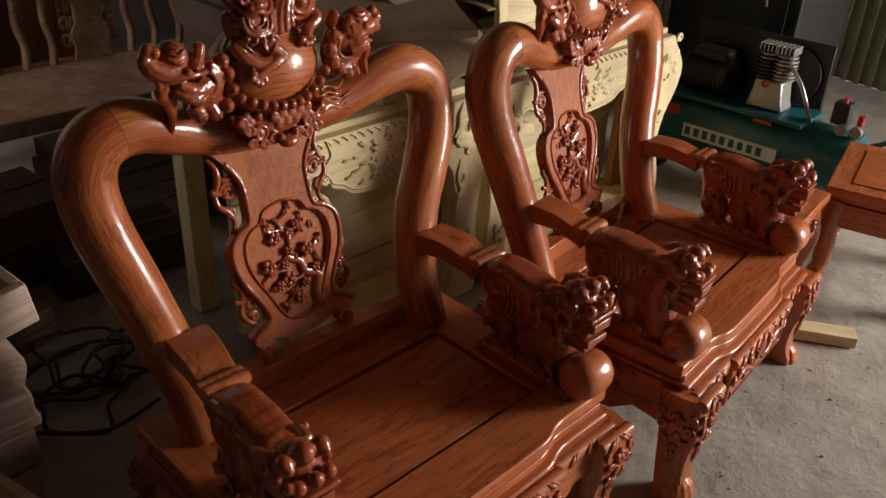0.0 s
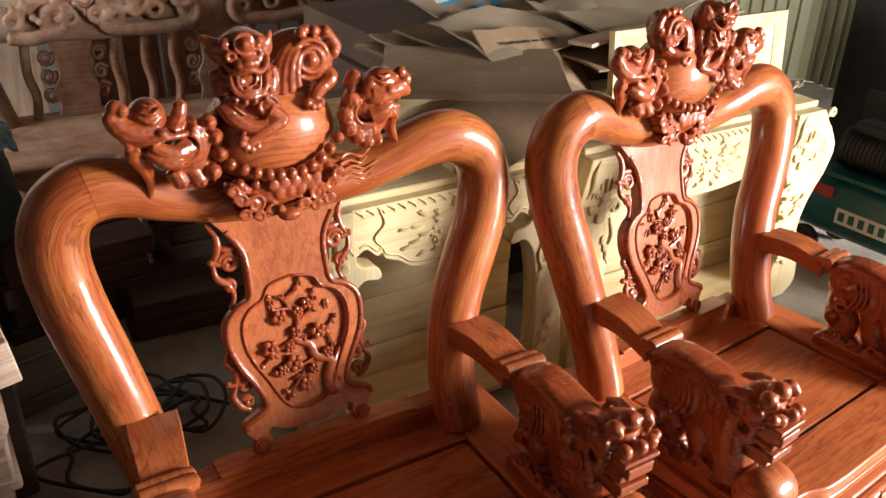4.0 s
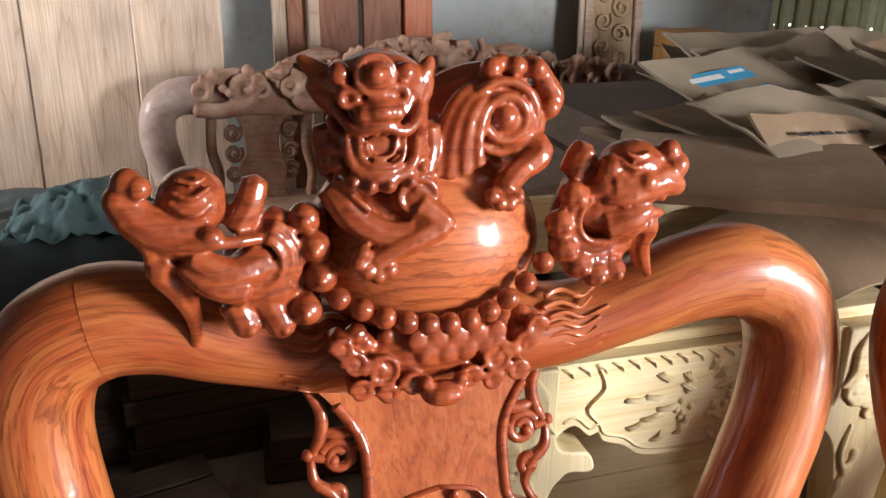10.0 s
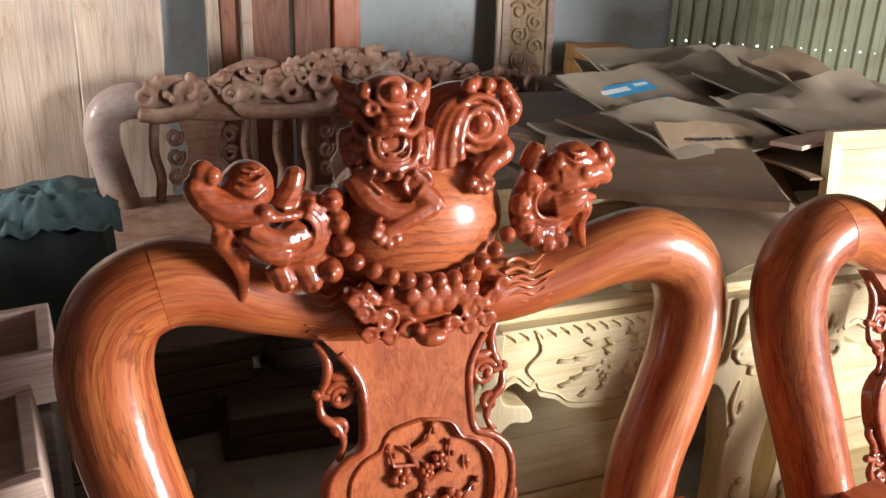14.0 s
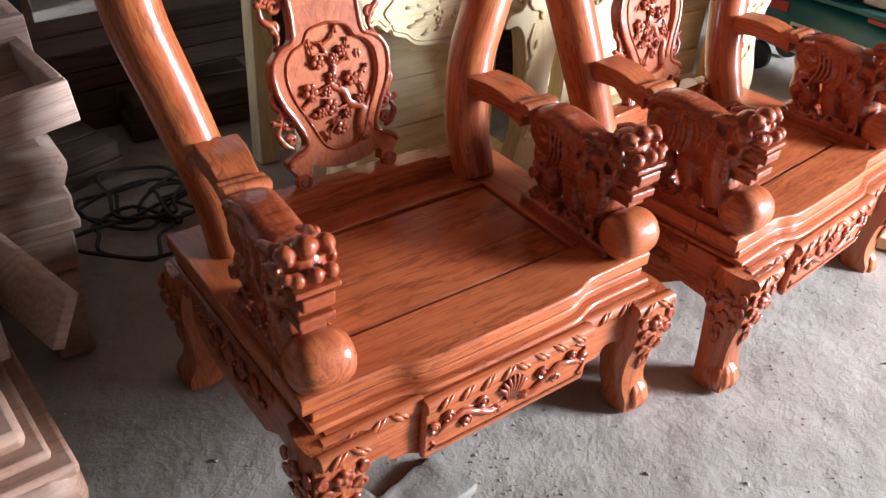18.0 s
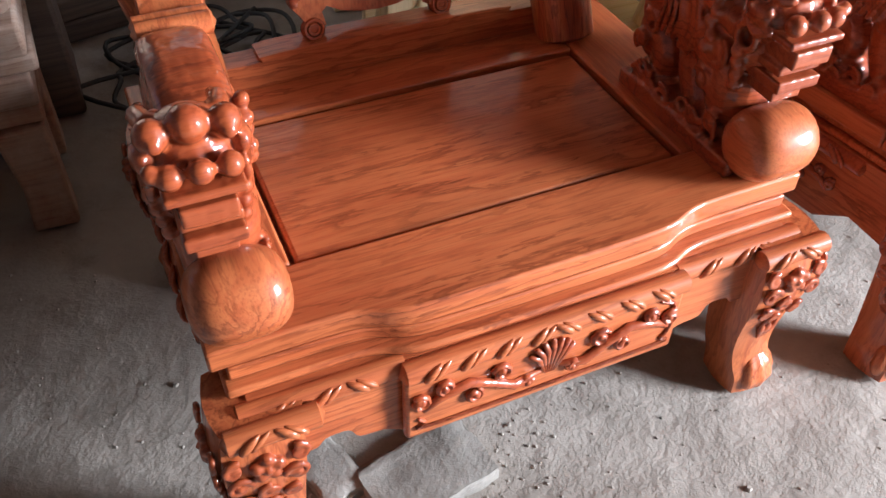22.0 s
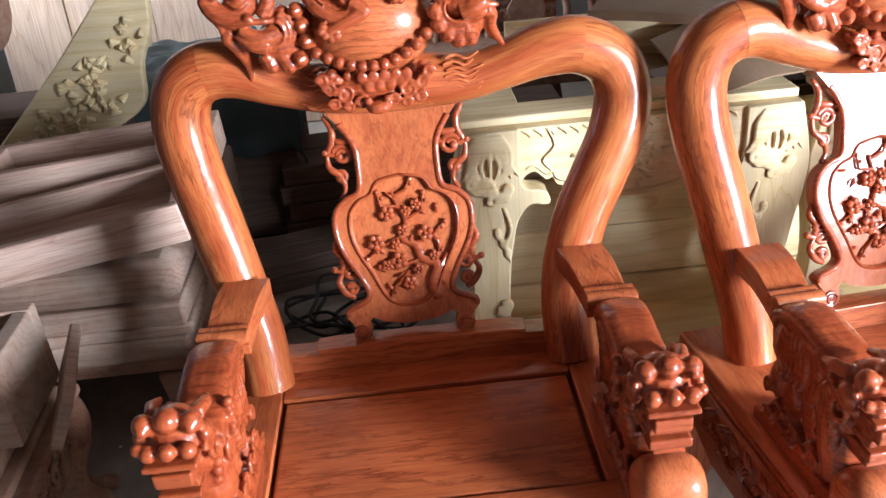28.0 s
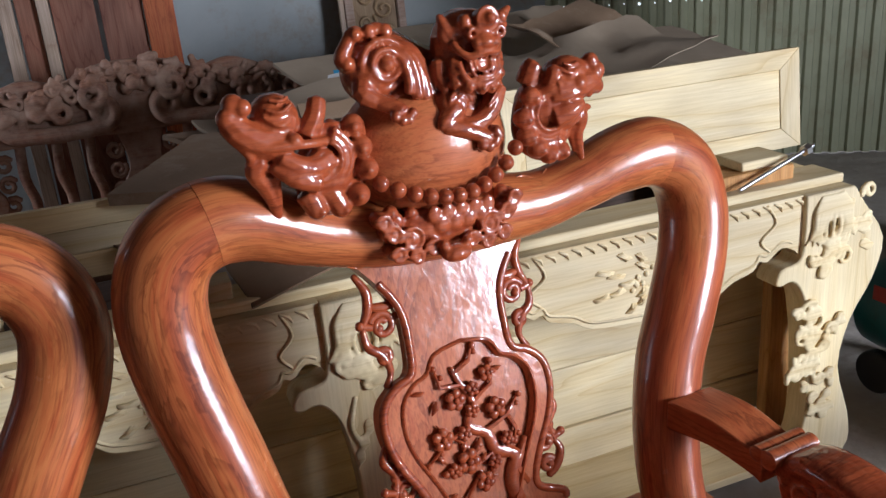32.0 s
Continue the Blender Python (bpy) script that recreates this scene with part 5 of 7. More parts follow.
def dragon_right():
    bm = bmesh.new()
    T = lambda pts, r, seg=8: tube(bm, spline(pts, 4), [r[0] + (r[1] - r[0]) * k / (4 * (len(pts) - 1)) for k in range(4 * (len(pts) - 1) + 1)] if hasattr(r, "__len__") else r, seg)
    B = lambda p, r, u=12, v=8: ball(bm, p, r, u, v)
    B((0.183, 0.215, 1.175), (0.036, 0.032, 0.028), 18, 12)
    for k in range(3):
        T([(0.156, 0.190, 1.177), (0.168, 0.184, 1.168), (0.189, 0.190, 1.176)] if k == 0 else [(0.157, 0.188, 1.188), (0.171, 0.184, 1.182), (0.191, 0.190, 1.187)] if k == 1 else [(0.161, 0.190, 1.196), (0.173, 0.188, 1.192), (0.188, 0.192, 1.194)], 0.0028, 6)
    T([(0.158, 0.205, 1.158), (0.184, 0.198, 1.160), (0.206, 0.198, 1.165), (0.222, 0.202, 1.159)], (0.024, 0.016), 10)
    B((0.223, 0.200, 1.178), 0.0150)
    B((0.216, 0.202, 1.192), 0.0125)
    B((0.225, 0.200, 1.157), 0.0120)
    B((0.185, 0.186, 1.166), 0.0115)
    T([(0.145, 0.190, 1.149), (0.165, 0.182, 1.151), (0.190, 0.184, 1.156), (0.207, 0.190, 1.148)], 0.0055)
    T([(0.155, 0.200, 1.124), (0.174, 0.190, 1.131), (0.192, 0.190, 1.139)], (0.022, 0.010), 10)
    T([(0.164, 0.205, 1.109), (0.179, 0.198, 1.113), (0.189, 0.196, 1.123)], (0.012, 0.008), 8)
    T([(0.191, 0.200, 1.130), (0.205, 0.200, 1.129), (0.217, 0.202, 1.127)], (0.011, 0.003), 8)
    T([(0.126, 0.225, 1.170), (0.130, 0.222, 1.186), (0.136, 0.222, 1.193)], (0.018, 0.015), 10)
    T([(0.147, 0.205, 1.162), (0.151, 0.200, 1.178), (0.152, 0.198, 1.190)], (0.013, 0.011), 8)
    T([(0.136, 0.205, 1.154), (0.148, 0.196, 1.159), (0.158, 0.190, 1.151)], (0.013, 0.009), 8)
    B((0.152, 0.225, 1.138), (0.044, 0.038, 0.040), 18, 12)
    B((0.157, 0.230, 1.102), (0.040, 0.036, 0.036), 18, 12)
    for r in (0.040, 0.032, 0.024):
        x, y, z = (0.141, 0.187, 1.130)
        tube(bm, [(x + r * math.cos(t), y + 0.25 * r * r / 0.04, z + r * math.sin(t)) for t in np.linspace(2.1, 5.2, 14)], 0.0042, 6)
    T([(0.194, 0.205, 1.120), (0.203, 0.208, 1.110), (0.202, 0.214, 1.090), (0.214, 0.224, 1.064), (0.225, 0.232, 1.046)], (0.016, 0.005), 8)
    T([(0.191, 0.210, 1.110), (0.195, 0.216, 1.086), (0.208, 0.226, 1.060)], (0.009, 0.004), 8)
    for p in ((0.113, 0.200, 1.155), (0.100, 0.198, 1.127), (0.104, 0.196, 1.102), (0.120, 0.195, 1.083), (0.139, 0.194, 1.072), (0.160, 0.196, 1.073)):
        B(p, (0.0155, 0.015, 0.0145))
        B((p[0] + 0.003, p[1] - 0.0105, p[2] - 0.002), 0.0065)
    T([(0.128, 0.228, 1.138), (0.121, 0.225, 1.109), (0.130, 0.222, 1.085), (0.155, 0.220, 1.075), (0.173, 0.222, 1.073)], 0.021, 10)
    for k in range(7):
        a = (0.129, 0.190, 1.091)
        T([(a[0] + 0.005 * k, a[1], a[2]), (a[0] + 0.005 * k, a[1] - 0.001, a[2] - 0.014)], 0.0018, 5)
    return bm


def armchair(at, face, label, seed):
    ch = thing("armchair", label, "armchair", "carved rosewood armchairs", at=at)
    seat = thing_part("seat", ch)
    frame_rails(seat)
    apron_front(seat)
    for s in (-1, 1):
        apron_side(seat, s)
        for q in (-1, 1):
            leg(seat, s, q)
    bm = bmesh.new()
    box(bm, -0.40, 0.40, 0.205, 0.23, 0.22, 0.333)
    part("back_apron", bm, ROSE_X, seat, bevel=0.003, smooth=30)
    bm = bmesh.new()
    top = spline([(-0.29, 0.443), (-0.22, 0.443), (-0.19, 0.454), (0.19, 0.454), (0.22, 0.443), (0.29, 0.443)], 3)
    plate(bm, [tuple(p) for p in top] + [(0.29, 0.3985), (-0.29, 0.3985)], 0.0, Matrix.Translation((0, 0.150, 0)), back=0.05)
    part("splat_rail", bm, ROSE_X, ch, bevel=0.004, smooth=30)
    back_frame(ch)
    splat(ch, seed)
    for s in (-1, 1):
        guardian_arm(ch, s)
    crest(ch, face)
    return ch


armchair(pose(0, 0, 0), -1, "glossy red-brown carved rosewood armchair with a lion crest", 21)
armchair(pose(1.003, -0.033, -0.010, 0, 1.7, 7.0), 1, "glossy carved rosewood armchair, lion on the crest turned the other way", 22)


# ---- behind the chairs: unfinished carved consoles ----
def medallion(bm, cx, y, cz, sx, sz, seed):
    """A shallow carved flower with ragged petals round a scaled heart, in low relief."""
    rnd = random.Random(seed)
    for ring, n, r in ((0, 9, 0.95), (1, 8, 0.72), (2, 6, 0.48)):
        for k in range(n):
            a = 2 * math.pi * (k + 0.5 * ring) / n + rnd.uniform(-0.1, 0.1)
            x, z = cx + sx * r * math.cos(a), cz + sz * r * math.sin(a)
            for q in (-1, 0, 1):
                b = a + q * 0.35
                tube(bm, [(x - sx * 0.2 * math.cos(b), y + 0.003, z - sz * 0.2 * math.sin(b)), (x, y - 0.005, z), (x + sx * 0.14 * math.cos(b), y, z + sz * 0.14 * math.sin(b))], [0.002, 0.0055, 0.002], 5)
    for k in range(14):
        ball(bm, (cx + rnd.uniform(-0.4, 0.4) * sx, y, cz + rnd.uniform(-0.35, 0.35) * sz), (0.007, 0.006, 0.007), 6, 5)


def curls(bm, cx, y, cz, w, h, n, seed, r=0.016):
    """A spread of carved leaf curls over a patch, standing proud of it."""
    rnd = random.Random(seed)
    for k in range(n):
        x, z = cx + rnd.uniform(-w, w) / 2, cz + rnd.uniform(-h, h) / 2
        q, rr = rnd.choice((-1, 1)), r * rnd.uniform(0.7, 1.5)
        p = [(cx2, y - 0.006, z2) for cx2, _, z2 in spiral((x, 0, z), rr, rr * 0.25, rnd.uniform(0, 6.28), 1.1 * q, 9)]
        tube(bm, p, [0.0075 - 0.003 * j / 9 for j in range(10)], 6)
        ball(bm, p[-1], 0.008, 7, 5)


def console(x0, x1, seed, end_leg):
    """An unfinished carved console: scalloped apron, broad legs with leaf heads, a planked back and a framed top board."""
    c = thing("console_table", "unfinished pale yellow console table with carved apron, raw wood", "console table", "unfinished consoles")
    Y = 0.575
    lw = 0.15
    bm = bmesh.new()
    a, b = x0 + lw - 0.012, x1 - lw + 0.012
    w = b - a
    low = [(0.0, 0.585), (0.02, 0.61), (0.07, 0.625), (0.12, 0.60), (0.15, 0.605), (0.17, 0.585), (0.24, 0.57), (0.30, 0.545), (0.42, 0.535), (0.5, 0.533)]
    edge = [(a + w * t, z) for t, z in low] + [(b - w * t, z) for t, z in reversed(low[:-1])]
    pts = [tuple(p) for p in spline(edge, 3)]
    plate(bm, [(a, 0.742)] + pts + [(b, 0.742)], 0.0, Matrix.Translation((0, Y, 0)), back=0.035)
    part("apron", bm, YELLOW, c, "scalloped apron of raw yellow wood", bevel=0.003, smooth=35)
    bm = bmesh.new()
    medallion(bm, (a + b) / 2, Y, 0.635, min(0.15, w * 0.26), 0.075, seed)
    part("apron_flower", bm, YELLOW, c, "carved flower in low relief", smooth=60)
    bm = bmesh.new()
    tube(bm, [(x, Y + 0.001, z + 0.016) for x, z in pts[4:-4]], 0.004, 6)
    for q in (0.13, 0.87):
        tube(bm, spline([(a + w * q, Y, 0.735), (a + w * (q + 0.03), Y - 0.002, 0.69), (a + w * (q - 0.02), Y - 0.002, 0.655), (a + w * (q + 0.015), Y, 0.625)], 4), 0.0035, 6)
    part("apron_edge_carving", bm, YELLOW, c, smooth=60)
    bm = bmesh.new()
    for k in range(int(w / 0.03)):
        x = a + 0.03 * k + 0.01
        tube(bm, [(x, Y - 0.001, 0.735), (x + 0.016, Y - 0.003, 0.728), (x + 0.022, Y - 0.001, 0.716)], [0.002, 0.004, 0.002], 5)
    tagged(part("nick_moulding", bm, YELLOW, c, "row of carved nicks under the top", smooth=60), kind="stuff")
    for s, lx in ((1, x0), (-1, x1)):
        big = end_leg and s < 0
        l = thing_part("leg", c)
        bm = bmesh.new()
        g = 0.10 if big else 0.03
        outer = spline([(-0.0, 0.742), (-0.3 * g, 0.70), (-g, 0.60), (-0.8 * g, 0.50), (-0.2 * g, 0.40), (0.005, 0.28), (-0.4 * g, 0.14), (-0.5 * g, 0.05), (0.0, 0.0)], 3)
        inner = spline([(0.13, 0.0), (0.125, 0.06), (0.10, 0.16), (0.105, 0.34), (0.12, 0.45), (0.135, 0.505), (0.165, 0.54), (0.20, 0.535), (0.215, 0.545), (0.20, 0.575), (0.155, 0.585), (0.14, 0.62), (0.14, 0.742)], 3)
        out = [(lx + s * x, z) for x, z in list(outer) + list(inner)]
        plate(bm, out, 0.012, Matrix.Translation((0, Y, 0)), back=0.055)
        part("leg_board", bm, YELLOW_Z, l, bevel=0.004, smooth=35)
        bm = bmesh.new()
        cx = lx + s * 0.065
        for k in range(11):
            d = -0.5 + k / 10
            tube(bm, spline([(cx + d * 0.06, Y - 0.012, 0.735), (cx + d * 0.10, Y - 0.016, 0.70), (cx + d * 0.13 + 0.012 * math.sin(9 * d), Y - 0.017, 0.655), (cx + d * 0.14 - 0.012 * math.sin(7 * d), Y - 0.012, 0.60 + 0.04 * abs(d))], 3), [0.004, 0.005, 0.006, 0.007, 0.0075, 0.007, 0.006, 0.005, 0.004, 0.003], 6)
        curls(bm, cx, Y - 0.010, 0.575, 0.10, 0.08, 9, seed + 3, 0.018)
        if big:
            curls(bm, cx - 0.02, Y - 0.012, 0.36, 0.15, 0.22, 26, seed + 5, 0.020)
            curls(bm, cx + 0.06, Y - 0.004, 0.66, 0.12, 0.14, 16, seed + 6, 0.018)
        else:
            tube(bm, spline([(cx + 0.03 * s, Y - 0.012, 0.54), (cx + 0.045 * s, Y - 0.016, 0.48), (cx + 0.03 * s, Y - 0.016, 0.43), (cx + 0.042 * s, Y - 0.012, 0.38)], 4), [0.006] * 9 + [0.004] * 4, 6)
            for k in range(3):
                ball(bm, (cx + s * (0.035 - 0.012 * k), Y - 0.014, 0.41 + 0.03 * k), (0.012, 0.006, 0.018), 8, 6)
        curls(bm, cx, Y - 0.010, 0.20, 0.07, 0.10, 10, seed + 4, 0.014)
        tagged(part("leg_carving", fused(bm, 0.004, 1), YELLOW, l, "carved leaf head and curls on the leg", smooth=170), kind="stuff")
    for k, (z0, z1) in enumerate(((0.05, 0.16), (0.164, 0.33), (0.334, 0.50), (0.504, 0.66))):
        bm = bmesh.new()
        box(bm, x0 + 0.03, x1 - 0.03, 0.80 + 0.004 * (k % 2), 0.825, z0, z1)
        part("back_board", bm, YELLOW, c, bevel=0.003, smooth=35)
    bm = bmesh.new()
    box(bm, x0 + 0.05, x1 - 0.05, 0.57, 0.83, 0.03, 0.052)
    part("floor_board", bm, YELLOW, c, bevel=0.003, smooth=35)
    for y0, y1 in ((0.60, 0.70), (1.05, 1.15)):
        bm = bmesh.new()
        box(bm, x0, x1, y0, y1, 0.743, 0.765)
        part("top_rail", bm, YELLOW, c, bevel=0.004, smooth=35)
    for x in (x0 + 0.02, x1 - 0.16):
        bm = bmesh.new()
        box(bm, x, x + 0.14, 0.702, 1.048, 0.743, 0.764)
        part("top_end", bm, YELLOW, c, bevel=0.004, smooth=35)
    for x in (x0 + 0.03, x1 - 0.10):
        bm = bmesh.new()
        box(bm, x, x + 0.07, 1.06, 1.13, 0.0, 0.742)
        part("back_leg", bm, YELLOW_Z, c, bevel=0.004, smooth=35)
    return c


console(0.14, 0.98, 5, False)
console(1.04, 2.10, 9, True)


def framed_panel(x0, x1, y, z, h, lean, label):
    p = thing("framed_panel", label, "wood panel", at=Matrix.Translation(((x0 + x1) / 2, y, z)) @ Matrix.Rotation(radians(lean), 4, "X"))
    w = (x1 - x0) / 2
    iw, lo, hi = w - 0.055, 0.05, h - 0.05
    def sloped(outer, inner):
        """One mitred frame member, sloping down from its outer edge to the field."""
        bm = bmesh.new()
        front = [bm.verts.new((x, -0.014, q)) for x, q in outer] + [bm.verts.new((x, -0.005, q)) for x, q in inner]
        back = [bm.verts.new((v.co.x, 0.014, v.co.z)) for v in front]
        bm.faces.new(front)
        bm.faces.new(back[::-1])
        for k in range(4):
            bm.faces.new((front[k - 1], back[k - 1], back[k], front[k]))
        bmesh.ops.recalc_face_normals(bm, faces=bm.faces)
        return bm
    for s in (-1, 1):
        part("stile", sloped([(s * w, 0), (s * w, h)], [(s * iw, hi), (s * iw, lo)]), YELLOW_Z, p, bevel=0.0015, smooth=35)
    for q, qi in ((0, lo), (h, hi)):
        part("rail", sloped([(-w, q), (w, q)], [(iw, qi), (-iw, qi)]), YELLOW, p, bevel=0.0015, smooth=35)
    bm = bmesh.new()
    box(bm, -iw + 0.0005, iw - 0.0005, -0.003, 0.008, lo + 0.0005, hi - 0.0005)
    part("field", bm, YELLOW, p, bevel=0.002, smooth=35)
    return p


framed_panel(0.30, 1.02, 0.90, 0.766, 0.15, -6, "raw yellow framed panel standing on the console")
framed_panel(1.36, 2.20, 0.86, 0.766, 0.250, -6, "tall raw yellow framed panel leaning back on the console")
b = thing("timber_block", "orange-brown wooden block lying on the console top", "wood block")
bm = bmesh.new()
box(bm, 1.74, 1.98, 0.63, 0.76, 0.765, 0.80)
part("lower_piece", bm, ORANGE, b, bevel=0.004, smooth=35)
bm = bmesh.new()
box(bm, 1.84, 1.97, 0.64, 0.74, 0.80, 0.822)
part("upper_piece", bm, YELLOW, b, bevel=0.004, smooth=35)
rod = thing("threaded_rod", "thin zinc threaded rod with a nut", "steel rod")
bm = bmesh.new()
cyl(bm, (1.80, 0.60, 0.775), (2.03, 0.63, 0.835), 0.005, seg=10)
part("rod", bm, STEEL, rod, smooth=40)
bm = bmesh.new()
cyl(bm, (2.00, 0.626, 0.827), (2.015, 0.628, 0.831), 0.013, seg=6)
part("nut", bm, STEEL, rod)
bm = bmesh.new()
box(bm, 2.00, 2.13, 0.70, 0.735, 0.0, 0.60)
tagged(part("upright_plank", bm, ORANGE, bevel=0.004, smooth=35), "upright orange-brown plank inside the console", "plank")
bm = bmesh.new()
box(bm, 0.60, 0.70, 0.62, 0.68, 0.7655, 0.80)
tagged(part("offcut", bm, YELLOW, bevel=0.003, smooth=35), "small square offcut of yellow wood", "offcut")


# ---- cardboard pile ----
def sheet(name, label, c, w, d, yaw, pitch=0.0, roll=0.0, bend=0.0, material=CARD, thick=0.006, crumple=0.006, seed=0):
    """A bent, slightly crumpled sheet; bend: how far its far edge curls down or up."""
    t = thing(name, label, "cardboard", "cardboard pile", at=Matrix.Translation(c) @ Euler((radians(pitch), radians(roll), radians(yaw))).to_matrix().to_4x4())
    bm = bmesh.new()
    n, m = 16, 10
    off = Vector((seed * 3.1, seed * 1.7, 0))
    top, bot = [], []
    for i in range(n + 1):
        for j in range(m + 1):
            x, y = (i / n - 0.5) * w, (j / m - 0.5) * d
            z = bend * (2 * i / n - 1) ** 2 * 0.5 + crumple * noise.noise(Vector((x * 5, y * 5, 0)) + off) + 0.3 * crumple * noise.noise(Vector((x * 17, y * 17, 3)) + off)
            x += 0.012 * noise.noise(Vector((0, y * 9, 7)) + off) if i in (0, n) else 0
            y += 0.012 * noise.noise(Vector((x * 9, 0, 9)) + off) if j in (0, m) else 0
            top.append(bm.verts.new((x, y, z + thick)))
            bot.append(bm.verts.new((x, y, z)))
    q = lambda i, j: i * (m + 1) + j
    for i in range(n):
        for j in range(m):
            bm.faces.new((top[q(i, j)], top[q(i + 1, j)], top[q(i + 1, j + 1)], top[q(i, j + 1)]))
            bm.faces.new((bot[q(i, j)], bot[q(i, j + 1)], bot[q(i + 1, j + 1)], bot[q(i + 1, j)]))
    rim = [q(i, 0) for i in range(n + 1)] + [q(n, j) for j in range(1, m + 1)] + [q(i, m) for i in range(n - 1, -1, -1)] + [q(0, j) for j in range(m - 1, 0, -1)]
    for k in range(len(rim)):
        a, b2 = rim[k], rim[(k + 1) % len(rim)]
        bm.faces.new((top[b2], top[a], bot[a], bot[b2]))
    part("panel", bm, material, t, smooth=35)
    return t


def bars(t, places, material, z=0.0085):
    """Print on a sheet: thin flat bars (x, y, w, d, turn)."""
    for x, y, w, d, a in places:
        bm = bmesh.new()
        box(bm, -w / 2, w / 2, -d / 2, d / 2, 0, 0.0012, Matrix.Translation((x, y, z)) @ Matrix.Rotation(radians(a), 4, "Z"))
        part("print", bm, material, t)


sheet("cardboard_sheet", "thick flat brown cardboard carton lying on the pile", (0.86, 0.93, 0.919), 0.54, 0.42, -30, 3, 0, 0.0, CARD, 0.024, 0.003, 1)
sheet("cardboard_sheet", "brown cardboard sheet curling over the console", (1.00, 0.76, 0.845), 0.60, 0.27, 12, 22, 0, -0.10, CARD, 0.006, 0.004, 2)
sheet("cardboard_sheet", "brown cardboard sheet under the pile", (0.74, 1.10, 0.79), 0.6, 0.5, 30, 4, 3, 0.03, CARD, 0.006, 0.006, 3)
STROKES = [(-0.20, -0.10, 0.10, 0.008, 20), (-0.17, -0.13, 0.06, 0.008, 100), (-0.05, -0.09, 0.09, 0.007, -30), (-0.02, -0.12, 0.08, 0.007, 60), (0.03, -0.06, 0.05, 0.007, 10)]
t = sheet("cardboard_sheet", "torn cardboard sheet with rows of faded print", (1.26, 1.17, 0.972), 0.70, 0.30, 13, 15, 4, -0.04, CARD_GREY, 0.005, 0.028, 4)
bars(t, [(-0.24 + 0.045 * k, -0.10, 0.03, 0.016, 0) for k in range(6)], INK, 0.016)
t = sheet("cardboard_sheet", "bent brown cardboard flap with hand-written strokes", (1.16, 1.00, 0.925), 0.42, 0.25, 8, 36, 9, -0.03, CARD, 0.007, 0.012, 6)
bars(t, [(x * 0.6 + 0.04, y * 0.5 + 0.05, w * 0.7, d * 0.7, r) for x, y, w, d, r in STROKES], INK, 0.011)
t = sheet("cardboard_sheet", "greyed cardboard sheet with a blue printed band", (1.36, 1.72, 0.955), 0.62, 0.34, 27, 22, 0, 0.02, CARD_GREY, 0.008, 0.008, 5)
bars(t, [(-0.05, 0.04, 0.40, 0.065, 0), (0.0, -0.06, 0.07, 0.05, 0), (0.12, -0.06, 0.06, 0.045, 0)], BLUEP, 0.012)
bars(t, [(-0.12, 0.04, 0.2, 0.022, 0), (0.08, 0.05, 0.09, 0.015, 0)], WHITE, 0.0135)
for k, (c, w, d, yaw, pit, rol, bend, m) in enumerate([
    ((1.66, 1.96, 0.985), 0.50, 0.32, 18, 24, 2, 0.05, CARD_GREY), ((1.80, 1.60, 0.930), 0.70, 0.42, 12, 12, -4, -0.05, CARD_GREY),
    ((1.80, 2.24, 0.93), 0.6, 0.4, -12, 16, 5, 0.05, CARD), ((1.30, 1.42, 0.865), 0.7, 0.34, 34, 9, 4, 0.02, CARD),
    ((1.80, 1.18, 0.955), 0.70, 0.32, 14, 12, 3, 0.04, CARD_GREY), ((2.05, 1.42, 0.965), 0.7, 0.42, 5, 10, -3, -0.04, CARD_GREY),
    ((1.12, 1.56, 0.858), 0.5, 0.34, 50, 10, 0, 0.02, CARD), ((1.62, 1.06, 0.905), 0.7, 0.26, 12, 8, 2, 0.02, CARD), ((2.15, 1.85, 0.97), 0.7, 0.5, 24, 14, 0, 0.07, CARD_GREY), ((1.95, 2.32, 0.99), 0.8, 0.4, 8, 20, 0, 0.06, CARD_GREY)]):
    sheet("cardboard_sheet", "creased brown-grey cardboard sheet in the pile", (c[0], c[1], c[2] - (0.05 if c[1] > 1.5 else 0.015)), w, d, yaw, pit, rol, bend * 0.5, m, 0.007, 0.010, 10 + k)
for label, c, w, d, yaw, pit, rol, bend, m, th, cr, sd in (
    ("large crumpled grey packing paper on the pile", (1.95, 2.02, 0.955), 0.80, 0.42, 16, 14, -5, 0.06, CARD_GREY, 0.003, 0.060, 41),
    ("crumpled grey packing paper hanging over the pile", (1.84, 1.36, 0.975), 0.78, 0.34, 10, 10, -3, 0.05, CARD_GREY, 0.003, 0.050, 42),
    ("flattened brown carton in the layers", (0.95, 1.30, 0.900), 0.50, 0.30, 25, 6, 2, 0.02, CARD, 0.012, 0.006, 43),
    ("flattened brown carton in the layers", (1.00, 1.29, 0.918), 0.48, 0.28, 13, 8, 3, 0.02, CARD_GREY, 0.008, 0.008, 44),
    ("flattened brown carton in the layers", (1.06, 1.34, 0.934), 0.46, 0.26, 31, 9, 1, 0.03, CARD, 0.008, 0.008, 45),
    ("torn pale paper scrap on the pile", (1.13, 1.76, 0.968), 0.17, 0.12, 40, 18, 6, 0.02, CARD_GREY, 0.003, 0.016, 46),
    ("crumpled brown carton flap at the end of the pile", (2.02, 1.66, 1.000), 0.55, 0.36, 30, 18, 0, 0.08, CARD, 0.004, 0.040, 47)):
    sheet("cardboard_sheet", label, c, w, d, yaw, pit, rol, bend, m, th, cr, sd)
